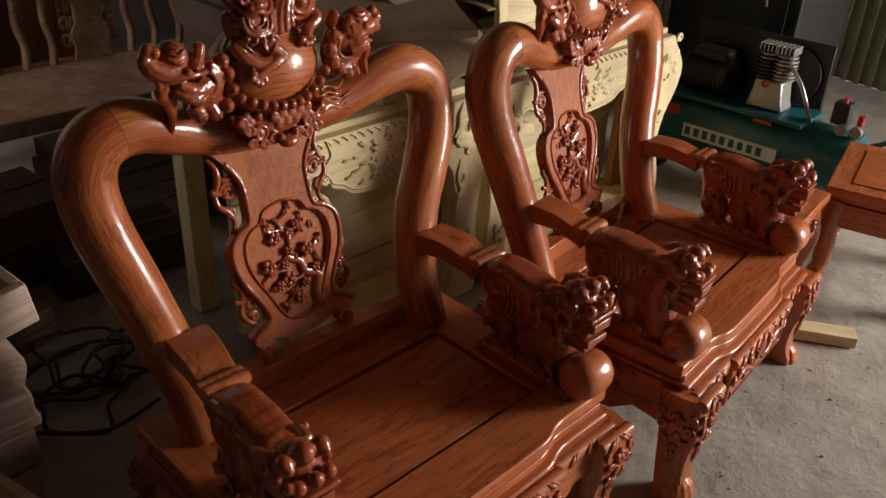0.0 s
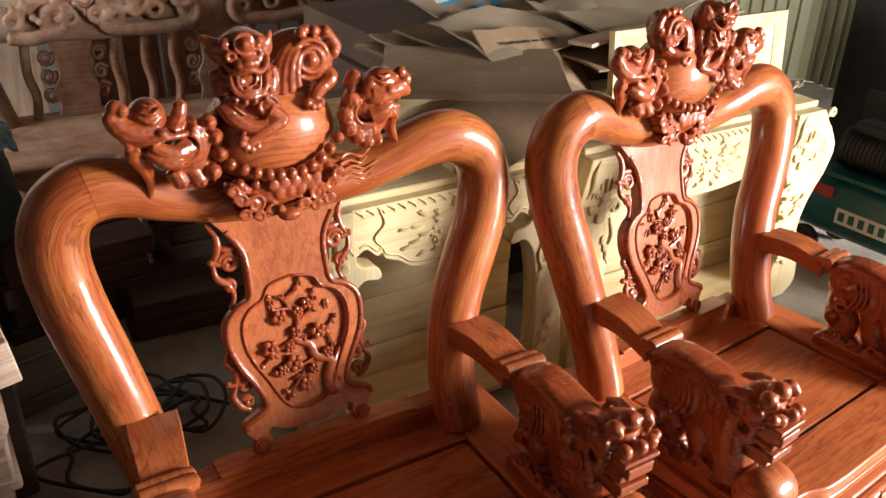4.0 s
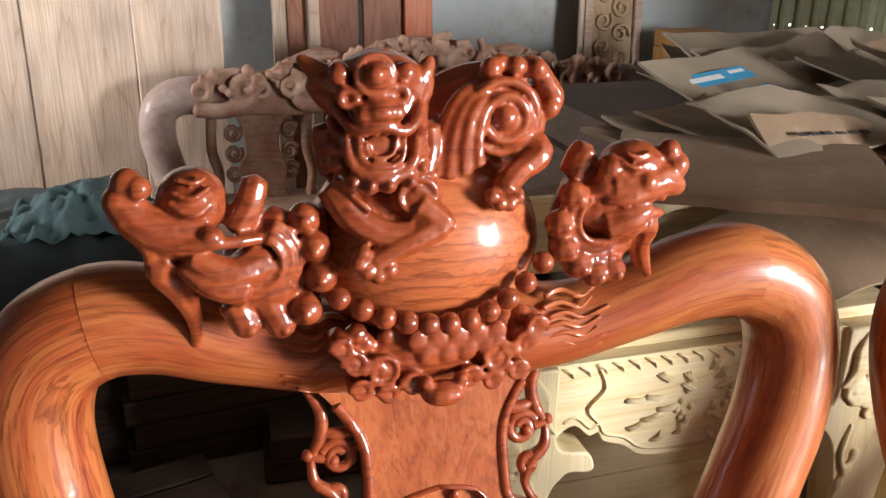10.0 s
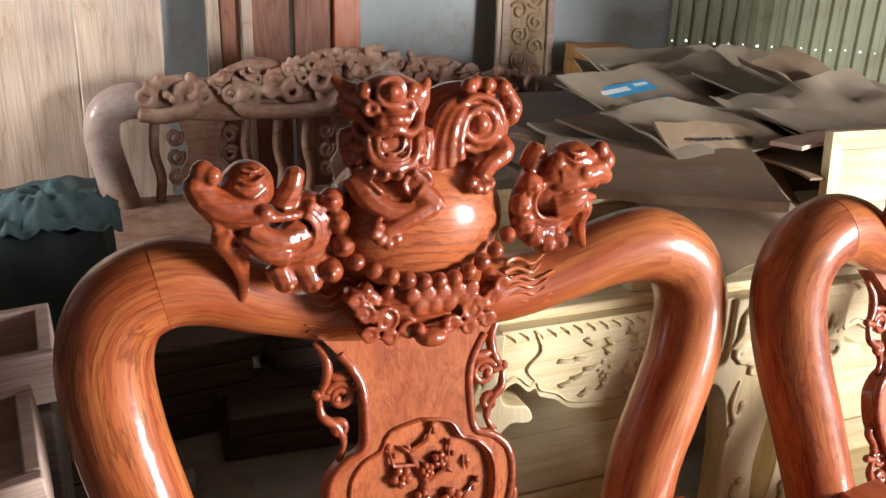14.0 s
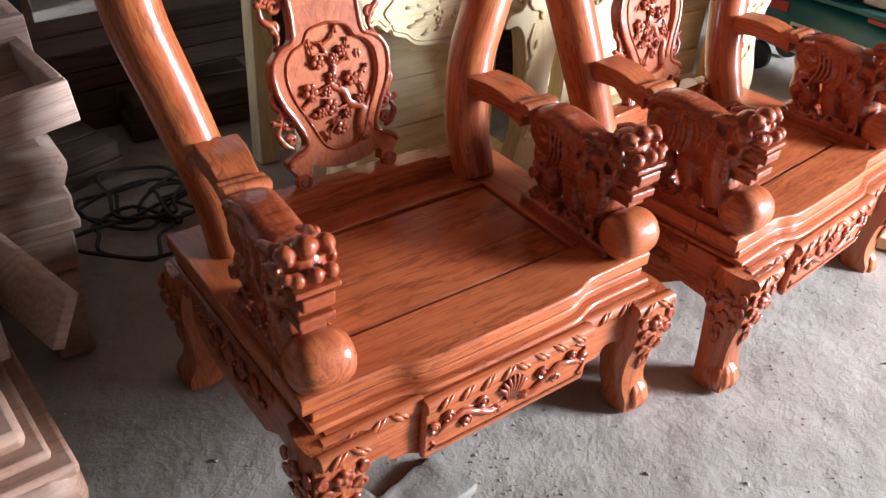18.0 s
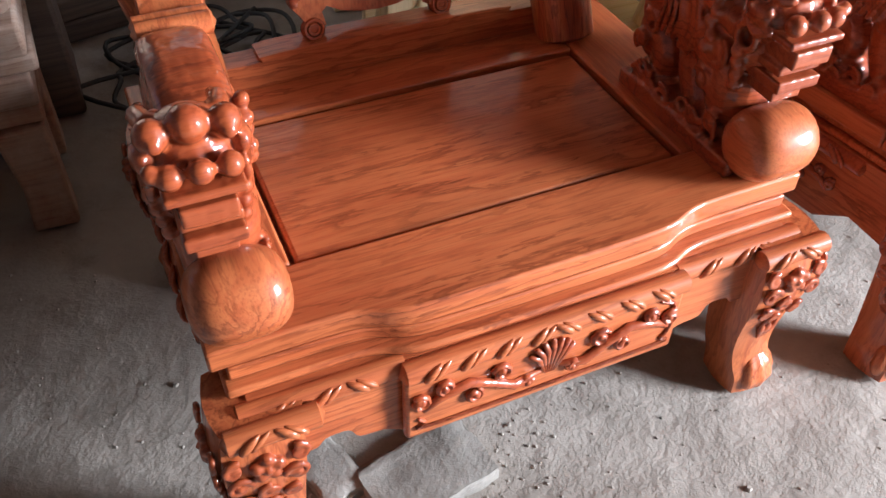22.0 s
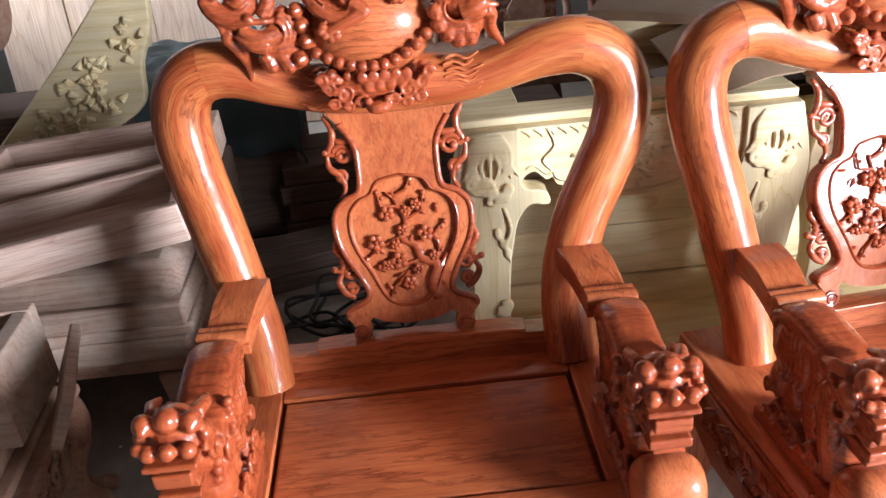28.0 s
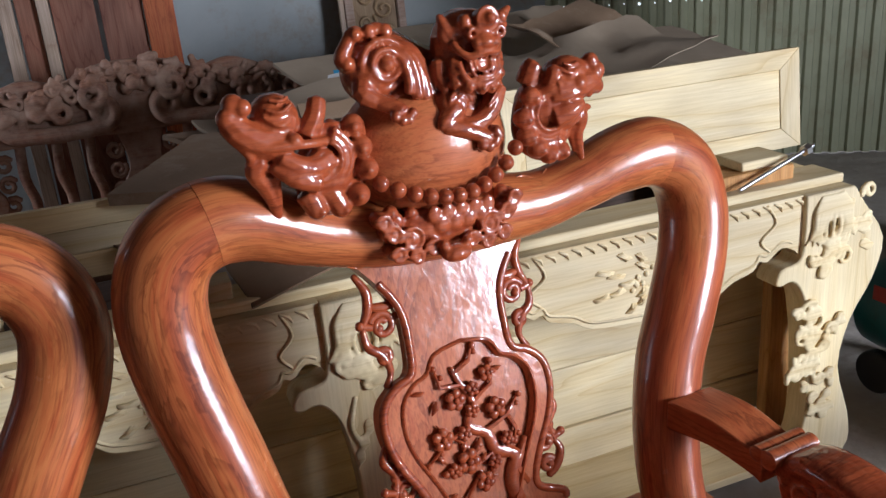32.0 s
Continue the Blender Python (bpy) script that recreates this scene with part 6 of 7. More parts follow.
t = sheet("curved_board", "thin pale curved board on top of the cardboard", (1.62, 1.00, 0.972), 0.66, 0.10, 8, -4, 2, -0.05, PINKRAW, 0.012, 0.001, 31)
t = thing("timber_stack", "stack of dark rough timber under the cardboard", "timber stack")
for k in range(6):
    bm = bmesh.new()
    box(bm, 0.95 + 0.03 * (k % 2), 2.35, 1.20 + 0.02 * (k % 3), 2.50, 0.14 * k, 0.14 * k + 0.136)
    part("beam", bm, DARKWOOD, t, bevel=0.006, smooth=35)


# ---- long unfinished bench at the back wall ----
def lobe(bm, c, s, seed):
    """A cluster of carved fruit with scrolled leaves."""
    rnd = random.Random(seed)
    for k in range(11):
        ball(bm, (c[0] + rnd.uniform(-0.10, 0.10) * s, c[1] - rnd.uniform(0.0, 0.03), c[2] + rnd.uniform(-0.045, 0.05) * s), rnd.uniform(0.018, 0.030) * s, 10, 8)
    for q in (-1, 1):
        tube(bm, spiral((c[0] + q * 0.13 * s, c[1] - 0.02, c[2] - 0.03 * s), 0.05 * s, 0.015 * s, 1.5, 1.2 * q, 12), [0.02 * s - 0.006 * s * k / 12 for k in range(13)], 8)


bench = thing("long_bench", "long unfinished carved bench, dusty pink-brown wood, partly wrapped in film", "bench", at=Matrix.Translation((-0.033, 0, 0)) @ Matrix.Diagonal((0.934, 1, 1, 1)))
BY = 2.72
for s, x in ((-1, -0.30), (1, 1.72)):
    bm = bmesh.new()
    p = spline([(x - s * 0.02, BY - 0.02, 0.38), (x + s * 0.02, BY, 0.52), (x + s * 0.05, BY, 0.66), (x + s * 0.03, BY, 0.76), (x - s * 0.05, BY, 0.805), (x - s * 0.16, BY, 0.80)], 6)
    tube(bm, p, 0.068, 20)
    part("post", bm, DUSTY, bench, "bent round post", smooth=60)
    bm = bmesh.new()
    tube(bm, p[4:-3], 0.0715, 20)
    part("film_wrap", bm, FILM, bench, "clear plastic film wrapped round the post", smooth=60)
bm = bmesh.new()
top = spline([(-0.16, 0.87), (-0.04, 0.90), (0.08, 0.885), (0.18, 0.93), (0.30, 0.965), (0.44, 0.94), (0.56, 0.985), (0.71, 1.00), (0.86, 0.985), (0.98, 0.94), (1.12, 0.965), (1.24, 0.93), (1.34, 0.885), (1.46, 0.90), (1.58, 0.87)], 4)
low = spline([(1.58, 0.745), (1.3, 0.72), (1.0, 0.73), (0.71, 0.72), (0.42, 0.73), (0.12, 0.72), (-0.16, 0.745)], 4)
plate(bm, [tuple(p) for p in list(top) + list(low)], 0.035, Matrix.Translation((0, BY, 0)), back=0.035)
part("crest_board", bm, DUSTY, bench, "wavy carved crest board", bevel=0.012, smooth=50)
for k, (x, z, sc) in enumerate([(-0.06, 0.86, 0.9), (0.30, 0.87, 1.0), (0.71, 0.93, 1.25), (1.12, 0.87, 1.0), (1.48, 0.86, 0.9), (0.50, 0.95, 0.7), (0.92, 0.95, 0.7), (0.12, 0.865, 0.6), (0.20, 0.91, 0.6), (0.40, 0.91, 0.6), (0.61, 0.97, 0.75), (0.81, 0.97, 0.75), (1.02, 0.91, 0.6), (1.22, 0.91, 0.6), (1.31, 0.865, 0.6)]):
    bm = bmesh.new()
    lobe(bm, (x, BY - 0.04, z), sc, 40 + k)
    part("fruit_carving", fused(bm, 0.006, 1), DUSTY, bench, "carved cluster of fruit and scrolls", smooth=170)
for a, b2, ends in ((-0.20, -0.02, (1,)), (0.24, 0.58, (-1, 1)), (0.84, 1.18, (-1, 1)), (1.44, 1.62, (-1,))):
    bm = bmesh.new()
    tube(bm, [(a, BY - 0.045, 0.765), ((a + b2) / 2, BY - 0.052, 0.755), (b2, BY - 0.045, 0.765)], 0.033, 12)
    for e in ends:
        x0 = b2 if e > 0 else a
        tube(bm, [(x0 + e * r * math.sin(t), BY - 0.050, 0.822 - r * math.cos(t)) for t, r in ((q, 0.057 * (1 - q / 11.5)) for q in np.linspace(0, 9.0, 30))], [0.030 - 0.0135 * k / 29 for k in range(30)], 10)
    part("volute_rail", fused(bm, 0.006, 1), DUSTY, bench, "carved rail with upturned volutes", smooth=170)
for x in (0.05, 0.71, 1.37):
    bm = bmesh.new()
    h = spline([(0.10, 0.73), (0.075, 0.66), (0.07, 0.58), (0.10, 0.52), (0.085, 0.45), (0.10, 0.40)], 4)
    plate(bm, [(x + a, z) for a, z in h] + [(x - a, z) for a, z in reversed(list(h))], 0.015, Matrix.Translation((0, BY, 0)), back=0.015)
    part("splat", bm, DUSTY, bench, bevel=0.004, smooth=40)
    for q in (-1, 1):
        bm = bmesh.new()
        for zc in (0.66, 0.58, 0.50):
            tube(bm, spiral((x + q * 0.115, BY, zc), 0.035, 0.012, 0.5, 1.3 * q, 12), 0.011, 7)
        part("scroll_bracket", bm, DUSTY, bench, smooth=60)
for x in (-0.14, 0.24, 0.38, 0.51, 0.91, 1.04, 1.18, 1.52):
    bm = bmesh.new()
    tube(bm, spline([(x, BY, 0.40), (x + 0.012, BY, 0.50), (x - 0.010, BY, 0.60), (x, BY, 0.74)], 4), 0.021, 10)
    part("spindle", bm, DUSTY, bench, smooth=60)
bm = bmesh.new()
box(bm, -0.36, 1.78, 2.12, 2.80, 0.33, 0.40)
part("seat_board", bm, DUSTY, bench, bevel=0.006, smooth=35)
for x in (-0.28, 0.71, 1.68):
    for y in (2.2, 2.7):
        bm = bmesh.new()
        tube(bm, spline([(x, y, 0.33), (x + 0.02, y - 0.02, 0.2), (x - 0.01, y, 0.1), (x, y - 0.02, 0.01)], 3), [0.06, 0.058, 0.055, 0.05, 0.045, 0.04, 0.042, 0.048, 0.052, 0.05], 10)
        part("leg", bm, DUSTY, bench, smooth=50)


# ---- boards and frames along the back wall ----
def board(name, label, x0, x1, y, z0, z1, th, material, lean=4, turn=0, cat="board"):
    bm = bmesh.new()
    box(bm, -(x1 - x0) / 2, (x1 - x0) / 2, 0, th, 0, z1 - z0)
    return tagged(part(name, bm, material, bevel=0.004, smooth=35, at=Matrix.Translation(((x0 + x1) / 2, y, z0)) @ Euler((radians(-lean), 0, radians(turn))).to_matrix().to_4x4()), label, cat, "boards along the wall" if cat == "board" else "")


for k, (x0, x1) in enumerate(((-1.92, -1.58), (-1.576, -1.17), (-1.166, -0.80), (-0.796, -0.42), (-0.416, -0.09))):
    board("pale_board", "wide pale pinkish-grey board standing against the wall", x0, x1, 2.90 + 0.004 * (k % 2), 0.0, 2.35, 0.03, PALE, 3)
board("narrow_board", "narrow pale board standing against the wall", 0.155, 0.215, 3.40, 0, 2.3, 0.04, PALE, 4)
board("red_board", "red-brown board standing against the wall", 0.225, 0.31, 3.42, 0, 2.3, 0.04, REDBOARD, 4)
board("pale_plank", "pale pink plank standing against the wall", 0.315, 0.365, 3.38, 0, 2.3, 0.05, PALE, 4)
board("red_board", "broad red-brown board standing against the wall", 0.37, 0.555, 3.43, 0, 2.3, 0.04, REDBOARD, 4)
board("red_board", "broad red-brown board standing against the wall", 0.575, 0.76, 3.41, 0, 2.3, 0.04, REDBOARD, 4)
board("red_post", "polished dark red post standing against the wall", 0.765, 0.90, 3.38, 0, 2.3, 0.08, ROSE_Z, 4)
board("stick", "thin pale stick leaning on the wall", 1.72, 1.745, 3.52, 0, 2.2, 0.025, PALE, 3, cat="stick")
fr = thing("fretwork_frame", "narrow fretwork panel of brown wood leaning on the wall", "fretwork panel", at=Matrix.Translation((1.90, 3.5, 0)) @ Euler((radians(-4), 0, 0)).to_matrix().to_4x4())
for a, b2 in ((-0.15, -0.105), (0.135, 0.175)):
    bm = bmesh.new()
    box(bm, a, b2, 0, 0.05, 0, 1.9)
    part("stile", bm, PLANK, fr, bevel=0.004, smooth=35)
bm = bmesh.new()
box(bm, -0.112, 0.127, 0.02, 0.03, 0.2, 1.5)
part("back_board", bm, BROWNFRET, fr, smooth=35)
bm = bmesh.new()
for k in range(14):
    tube(bm, spiral((0.01 + 0.05 * (-1) ** k, 0.012, 0.5 + 0.065 * k), 0.055, 0.014, k, 1.3 * (-1) ** k, 12), 0.009, 6)
tagged(part("fretwork", bm, BROWNFRET, fr, "scrolled fretwork", smooth=60), kind="stuff")
ct = thing("wooden_crate", "low orange-brown wooden crate on a shelf of timber", "crate")
for z in (0.745, 0.832):
    bm = bmesh.new()
    box(bm, 2.13, 2.41, 3.28, 3.52, z, z + 0.085)
    part("plank", bm, ORANGE, ct, bevel=0.004, smooth=35)
bm = bmesh.new()
box(bm, 2.05, 2.6, 3.2, 3.6, 0, 0.744)
part("support", bm, DARKWOOD, ct, bevel=0.004, smooth=35)


# ---- beside the chairs: raw timber and unfinished pieces ----
def raw_leg(parent, x, y, sx, sy, h=0.34):
    bm = bmesh.new()
    rows = spline([(h, 0.0, 0.062), (h * 0.8, 0.012, 0.066), (h * 0.6, 0.01, 0.055), (h * 0.38, -0.004, 0.042), (h * 0.2, 0.0, 0.040), (h * 0.1, 0.014, 0.05), (0.0, 0.018, 0.05)], 4)
    rings = []
    for z, o, r in rows:
        ring = []
        for k in range(14):
            a = 2 * math.pi * k / 14
            q = 1.0 / max(abs(math.cos(a)), abs(math.sin(a))) ** 0.6
            ring.append(bm.verts.new((x + sx * o + math.cos(a) * r * q, y + sy * o + math.sin(a) * r * q, max(z, 0))))
        rings.append(ring)
    for a, b in zip(rings, rings[1:]):
        for k in range(14):
            bm.faces.new((a[k], b[k], b[(k + 1) % 14], a[(k + 1) % 14]))
    bm.faces.new(rings[0]), bm.faces.new(rings[-1][::-1])
    bmesh.ops.recalc_face_normals(bm, faces=bm.faces)
    l = part("leg", bm, DUSTY, parent, smooth=50)
    bm = bmesh.new()
    for k in range(-1, 2):
        tube(bm, [(x + sx * 0.02 + k * 0.024, y + sy * 0.045, 0.06), (x + sx * 0.03 + k * 0.03, y + sy * 0.075, 0.03), (x + sx * 0.03 + k * 0.032, y + sy * 0.085, 0.012)], [0.016, 0.02, 0.012], 8)
    part("claw", fused(bm, 0.006, 2), DUSTY, l, smooth=170)


raw = thing("unfinished_stool", "unfinished carved seat base in dusty pink-brown wood", "seat base", at=pose(-1.235, -0.01, 0, 0, 0, 3))
bm = bmesh.new()
box(bm, -0.425, 0.425, -0.235, 0.235, 0.352, 0.372)
part("lower_moulding", bm, DUSTY, raw, bevel=0.009, smooth=40)
bm = bmesh.new()
box(bm, -0.40, 0.40, -0.21, 0.21, 0.373, 0.41)
part("seat_slab", bm, DUSTY, raw, bevel=0.014, smooth=40)
bm = bmesh.new()
box(bm, -0.455, 0.455, -0.265, 0.265, 0.325, 0.351)
part("upper_moulding", bm, DUSTY, raw, bevel=0.009, smooth=40)
for s in (-1, 1):
    a = thing_part("side_apron", raw)
    bm = bmesh.new()
    z = [(-0.23, 0.33), (-0.23, 0.22), (-0.17, 0.23), (-0.11, 0.19), (0.11, 0.19), (0.17, 0.23), (0.23, 0.22), (0.23, 0.33)]
    plate(bm, z, 0.015, Matrix.Translation((s * 0.41, 0, 0)) @ Matrix.Rotation(radians(90), 4, "Z"), back=0.015)
    part("apron_board", bm, DUSTY, a, bevel=0.004, smooth=35)
    bm = bmesh.new()
    curls(bm, 0, 0, 0.265, 0.36, 0.09, 30, 77, 0.018)
    bmesh.ops.transform(bm, matrix=Matrix.Translation((s * 0.425, 0, 0)) @ Matrix.Rotation(radians(90 * s), 4, "Z"), verts=bm.verts)
    part("apron_carving", bm, DUSTY, a, "rough carved leaf curls", smooth=60)
    bm = bmesh.new()
    box(bm, -0.38, 0.38, s * 0.225 - 0.015, s * 0.225 + 0.015, 0.21, 0.33)
    part("end_apron", bm, DUSTY, raw, bevel=0.004, smooth=35)
    for q in (-1, 1):
        raw_leg(raw, s * 0.385, q * 0.205, s, q)


def open_box(name, label, at, w, d, h, th, material):
    t = thing(name, label, "wooden box", at=at)
    for nm, a in (("side", (-w / 2, w / 2, -d / 2, -d / 2 + th)), ("side", (-w / 2, w / 2, d / 2 - th, d / 2)), ("end", (-w / 2, -w / 2 + th, -d / 2 + th, d / 2 - th)), ("end", (w / 2 - th, w / 2, -d / 2 + th, d / 2 - th))):
        bm = bmesh.new()
        box(bm, *a, 0, h)
        part(nm, bm, material, t, bevel=0.004, smooth=35)
    bm = bmesh.new()
    box(bm, -w / 2 + th, w / 2 - th, -d / 2 + th, d / 2 - th, 0.01, 0.025)
    part("bottom", bm, material, t)
    return t


open_box("drawer_carcass", "open unfinished drawer carcass of pinkish raw wood", pose(-1.20, 0.10, 0.41, 0, 0, 1), 0.80, 0.24, 0.19, 0.035, PLANK)
bm = bmesh.new()
box(bm, -0.012, 0.012, -0.16, 0.14, 0, 0.11)
tagged(part("loose_slat", bm, PLANK, bevel=0.003, smooth=35, at=pose(-0.765, 0.12, 0.412, 0, 26, 14)), "reddish slat leaning on the drawer carcass", "slat")

tr = thing("trestle", "low rough trestle of dusty wood under the plank stack", "trestle")
for x in (-1.36, -0.625):
    for y in (0.47, 0.72):
        bm = bmesh.new()
        tube(bm, [(x, y, 0.0), (x + 0.005, y, 0.10), (x - 0.004, y, 0.245)], [0.062, 0.056, 0.066], 4)
        bmesh.ops.rotate(bm, cent=(x, y, 0), matrix=Matrix.Rotation(radians(45), 3, "Z"), verts=bm.verts)
        for v in bm.verts:
            v.co.z = min(0.245, max(0.0, v.co.z))
        part("leg", bm, DUSTY, tr, bevel=0.008, smooth=40)
bm = bmesh.new()
box(bm, -1.44, -0.575, 0.43, 0.76, 0.246, 0.285)
part("top", bm, DUSTY, tr, bevel=0.006, smooth=40)
st = thing("plank_stack", "stack of thick grey-pink planks and a rounded log on a trestle", "plank stack")
for k, (x0, x1, y0, y1, z0, z1, rz) in enumerate([(-1.46, -0.575, 0.42, 0.77, 0.286, 0.350, 0), (-1.45, -0.555, 0.415, 0.78, 0.352, 0.385, 1), (-1.44, -0.565, 0.42, 0.76, 0.387, 0.450, -1)]):
    bm = bmesh.new()
    box(bm, x0, x1, y0, y1, z0, z1, Matrix.Translation(((x0 + x1) / 2, y0, 0)) @ Matrix.Rotation(radians(rz), 4, "Z") @ Matrix.Translation((-(x0 + x1) / 2, -y0, 0)))
    part("plank", bm, PLANK, st, bevel=0.008, smooth=40)
bm = bmesh.new()
box(bm, -1.30, -0.555, 0.40, 0.72, 0.452, 0.560)
part("rounded_log", bm, PLANK, st, "rounded squared log", bevel=0.045, smooth=50)
open_box("raw_box", "pale pink open box of raw boards, set askew on the stack", pose(-0.86, 0.55, 0.563, 0, -7, 5), 0.68, 0.30, 0.095, 0.026, PINKRAW)
open_box("raw_box", "pale open box of raw boards on the timber behind the stack", pose(-0.82, 0.90, 0.60, 0, -3, 3), 0.62, 0.24, 0.10, 0.026, PINKRAW)
bm = bmesh.new()
box(bm, -0.46, 0.46, -0.14, 0.14, 0, 0.585)
tagged(part("rough_timber", bm, DARKWOOD, bevel=0.01, smooth=40, at=pose(-0.98, 0.96, 0.0)), "dark bundle of timber behind the stack", "timber")

# carved yellow panel leaning across
cp = thing("relief_carving", "large raw yellow carved panel leaning askew on the timber", "carved panel", at=Matrix.Translation((0, 1.40, 0)) @ Euler((radians(-8), 0, 0)).to_matrix().to_4x4())
bm = bmesh.new()
o = spline([(-1.72, 0.18), (-1.42, 0.48), (-1.12, 0.78), (-0.84, 1.08), (-0.79, 1.02), (-0.79, 0.88), (-0.84, 0.76), (-0.86, 0.63), (-0.95, 0.56), (-1.06, 0.52), (-1.16, 0.46), (-1.23, 0.38), (-1.32, 0.33), (-1.40, 0.22)], 4, closed=True)
plate(bm, [tuple(p) for p in o], 0.02, back=0.03)
part("panel_board", bm, YELLOW, cp, bevel=0.006, smooth=50)
bm = bmesh.new()
rnd = random.Random(5)
for k in range(110):
    t = rnd.random()
    x, z = -1.38 + 0.50 * t + rnd.uniform(-0.04, 0.05), 0.36 + 0.46 * t + rnd.uniform(-0.08, 0.08)
    a = rnd.uniform(0, 6.28)
    tube(bm, [(x, -0.018, z), (x + 0.02 * math.cos(a), -0.030, z + 0.02 * math.sin(a)), (x + 0.035 * math.cos(a + 0.6), -0.018, z + 0.035 * math.sin(a + 0.6))], [0.008, 0.013, 0.006], 6)
part("leaf_carving", bm, YELLOW, cp, "deep ragged carved leaves", smooth=60)
for k, (x, z, w, h) in enumerate(((-1.55, 0.72, 0.3, 0.25), (-1.36, 0.98, 0.22, 0.35), (-1.15, 1.12, 0.2, 0.28))):
    bm = bmesh.new()
    ball(bm, (0, 0, 0), (w / 2, 0.06, h / 2), 16, 10)
    curls(bm, 0, -0.05, 0, w * 0.6, h * 0.6, 12, 60 + k, 0.028)
    tagged(part("carved_fragment", fused(bm, 0.007, 2), DUSTY, smooth=170, at=pose(x, 1.60, z)), "dusty brown carved fragment stacked behind the panel", "carving", "carved fragments")
bm = bmesh.new()
box(bm, -1.9, -0.95, 1.52, 1.85, 0.0, 0.60)
tagged(part("rough_timber", bm, DARKWOOD, bevel=0.01, smooth=40), "dark bundle of timber under the carvings", "timber")

# chest with a teal cloth thrown over it
chest = thing("storage_chest", "dark wooden chest half hidden under a cloth", "chest")
bm = bmesh.new()
box(bm, -0.92, -0.40, 1.62, 2.05, 0.0, 0.64)
part("body", bm, DARKWOOD, chest, bevel=0.008, smooth=40)
bm = bmesh.new()
bmesh.ops.create_grid(bm, x_segments=46, y_segments=40, size=0.5)
for v in bm.verts:
    x, y = v.co.x, v.co.y
    p = Vector((x * 0.78, y * 0.66, 0))
    over = max(0, abs(p.x) - 0.29) + max(0, -p.y - 0.21)
    z = 0.655 - min(0.5, over * 2.6) + 0.035 * max(0, noise.noise(p * 7)) + 0.018 * noise.noise(p * 17 + Vector((3, 1, 0)))
    p.x = max(-0.315, min(0.315, p.x)) + 0.022 * noise.noise(Vector((p.y * 9, z * 9, 1))) * (over > 0)
    p.y = max(-0.235, p.y) + 0.022 * noise.noise(Vector((p.x * 9, z * 9, 4))) * (over > 0)
    v.co = Vector((-0.69 + p.x, 1.83 + p.y, max(z, 0.2)))
ob = part("cloth", bm, DARKCLOTH, smooth=60)
md = ob.modifiers.new("thickness", "SOLIDIFY")
md.thickness = 0.004
tagged(ob, "dark grey-green tarpaulin thrown over the chest", "cloth")
bm = bmesh.new()
bmesh.ops.create_grid(bm, x_segments=40, y_segments=40, size=0.5)
for v in bm.verts:
    p = Vector((v.co.x * 0.36, v.co.y * 0.26, 0))
    r = math.hypot(v.co.x, v.co.y) * 2
    v.co = Vector((-0.53 + p.x, 1.72 + p.y, 0.682 + 0.085 * max(0, 1 - r * r) + 0.03 * noise.noise(p * 22) + 0.02 * noise.noise(p * 45)))
ob = part("cloth", bm, CLOTH, smooth=60)
md = ob.modifiers.new("thickness", "SOLIDIFY")
md.thickness = 0.004
tagged(ob, "bunched-up teal cloth lying on the covered chest", "cloth")

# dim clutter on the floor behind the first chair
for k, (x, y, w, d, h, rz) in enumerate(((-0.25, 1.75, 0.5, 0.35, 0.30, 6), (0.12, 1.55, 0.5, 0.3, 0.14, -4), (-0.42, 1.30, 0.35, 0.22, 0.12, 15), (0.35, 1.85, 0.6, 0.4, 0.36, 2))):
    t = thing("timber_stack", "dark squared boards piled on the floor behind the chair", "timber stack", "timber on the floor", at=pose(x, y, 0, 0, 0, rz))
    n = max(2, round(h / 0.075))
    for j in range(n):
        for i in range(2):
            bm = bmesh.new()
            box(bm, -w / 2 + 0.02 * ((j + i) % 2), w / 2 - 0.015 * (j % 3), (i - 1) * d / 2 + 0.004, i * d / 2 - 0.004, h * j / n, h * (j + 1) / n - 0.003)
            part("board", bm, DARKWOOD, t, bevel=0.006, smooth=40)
rnd = random.Random(12)
for k in range(5):
    bm = bmesh.new()
    cx, cy = rnd.uniform(-0.35, 0.1), rnd.uniform(0.62, 1.1)
    pts = [(cx + rnd.uniform(0.05, 0.22) * math.cos(j * 0.9 + k), cy + rnd.uniform(0.05, 0.2) * math.sin(j * 0.9 + k), 0.008 + 0.02 * rnd.random() + 0.004 * k) for j in range(12)]
    tube(bm, spline(pts, 5), 0.006, 7)
    tagged(part("cable", bm, CABLE, smooth=60), "loose coil of black cable on the floor", "cable", "cables")


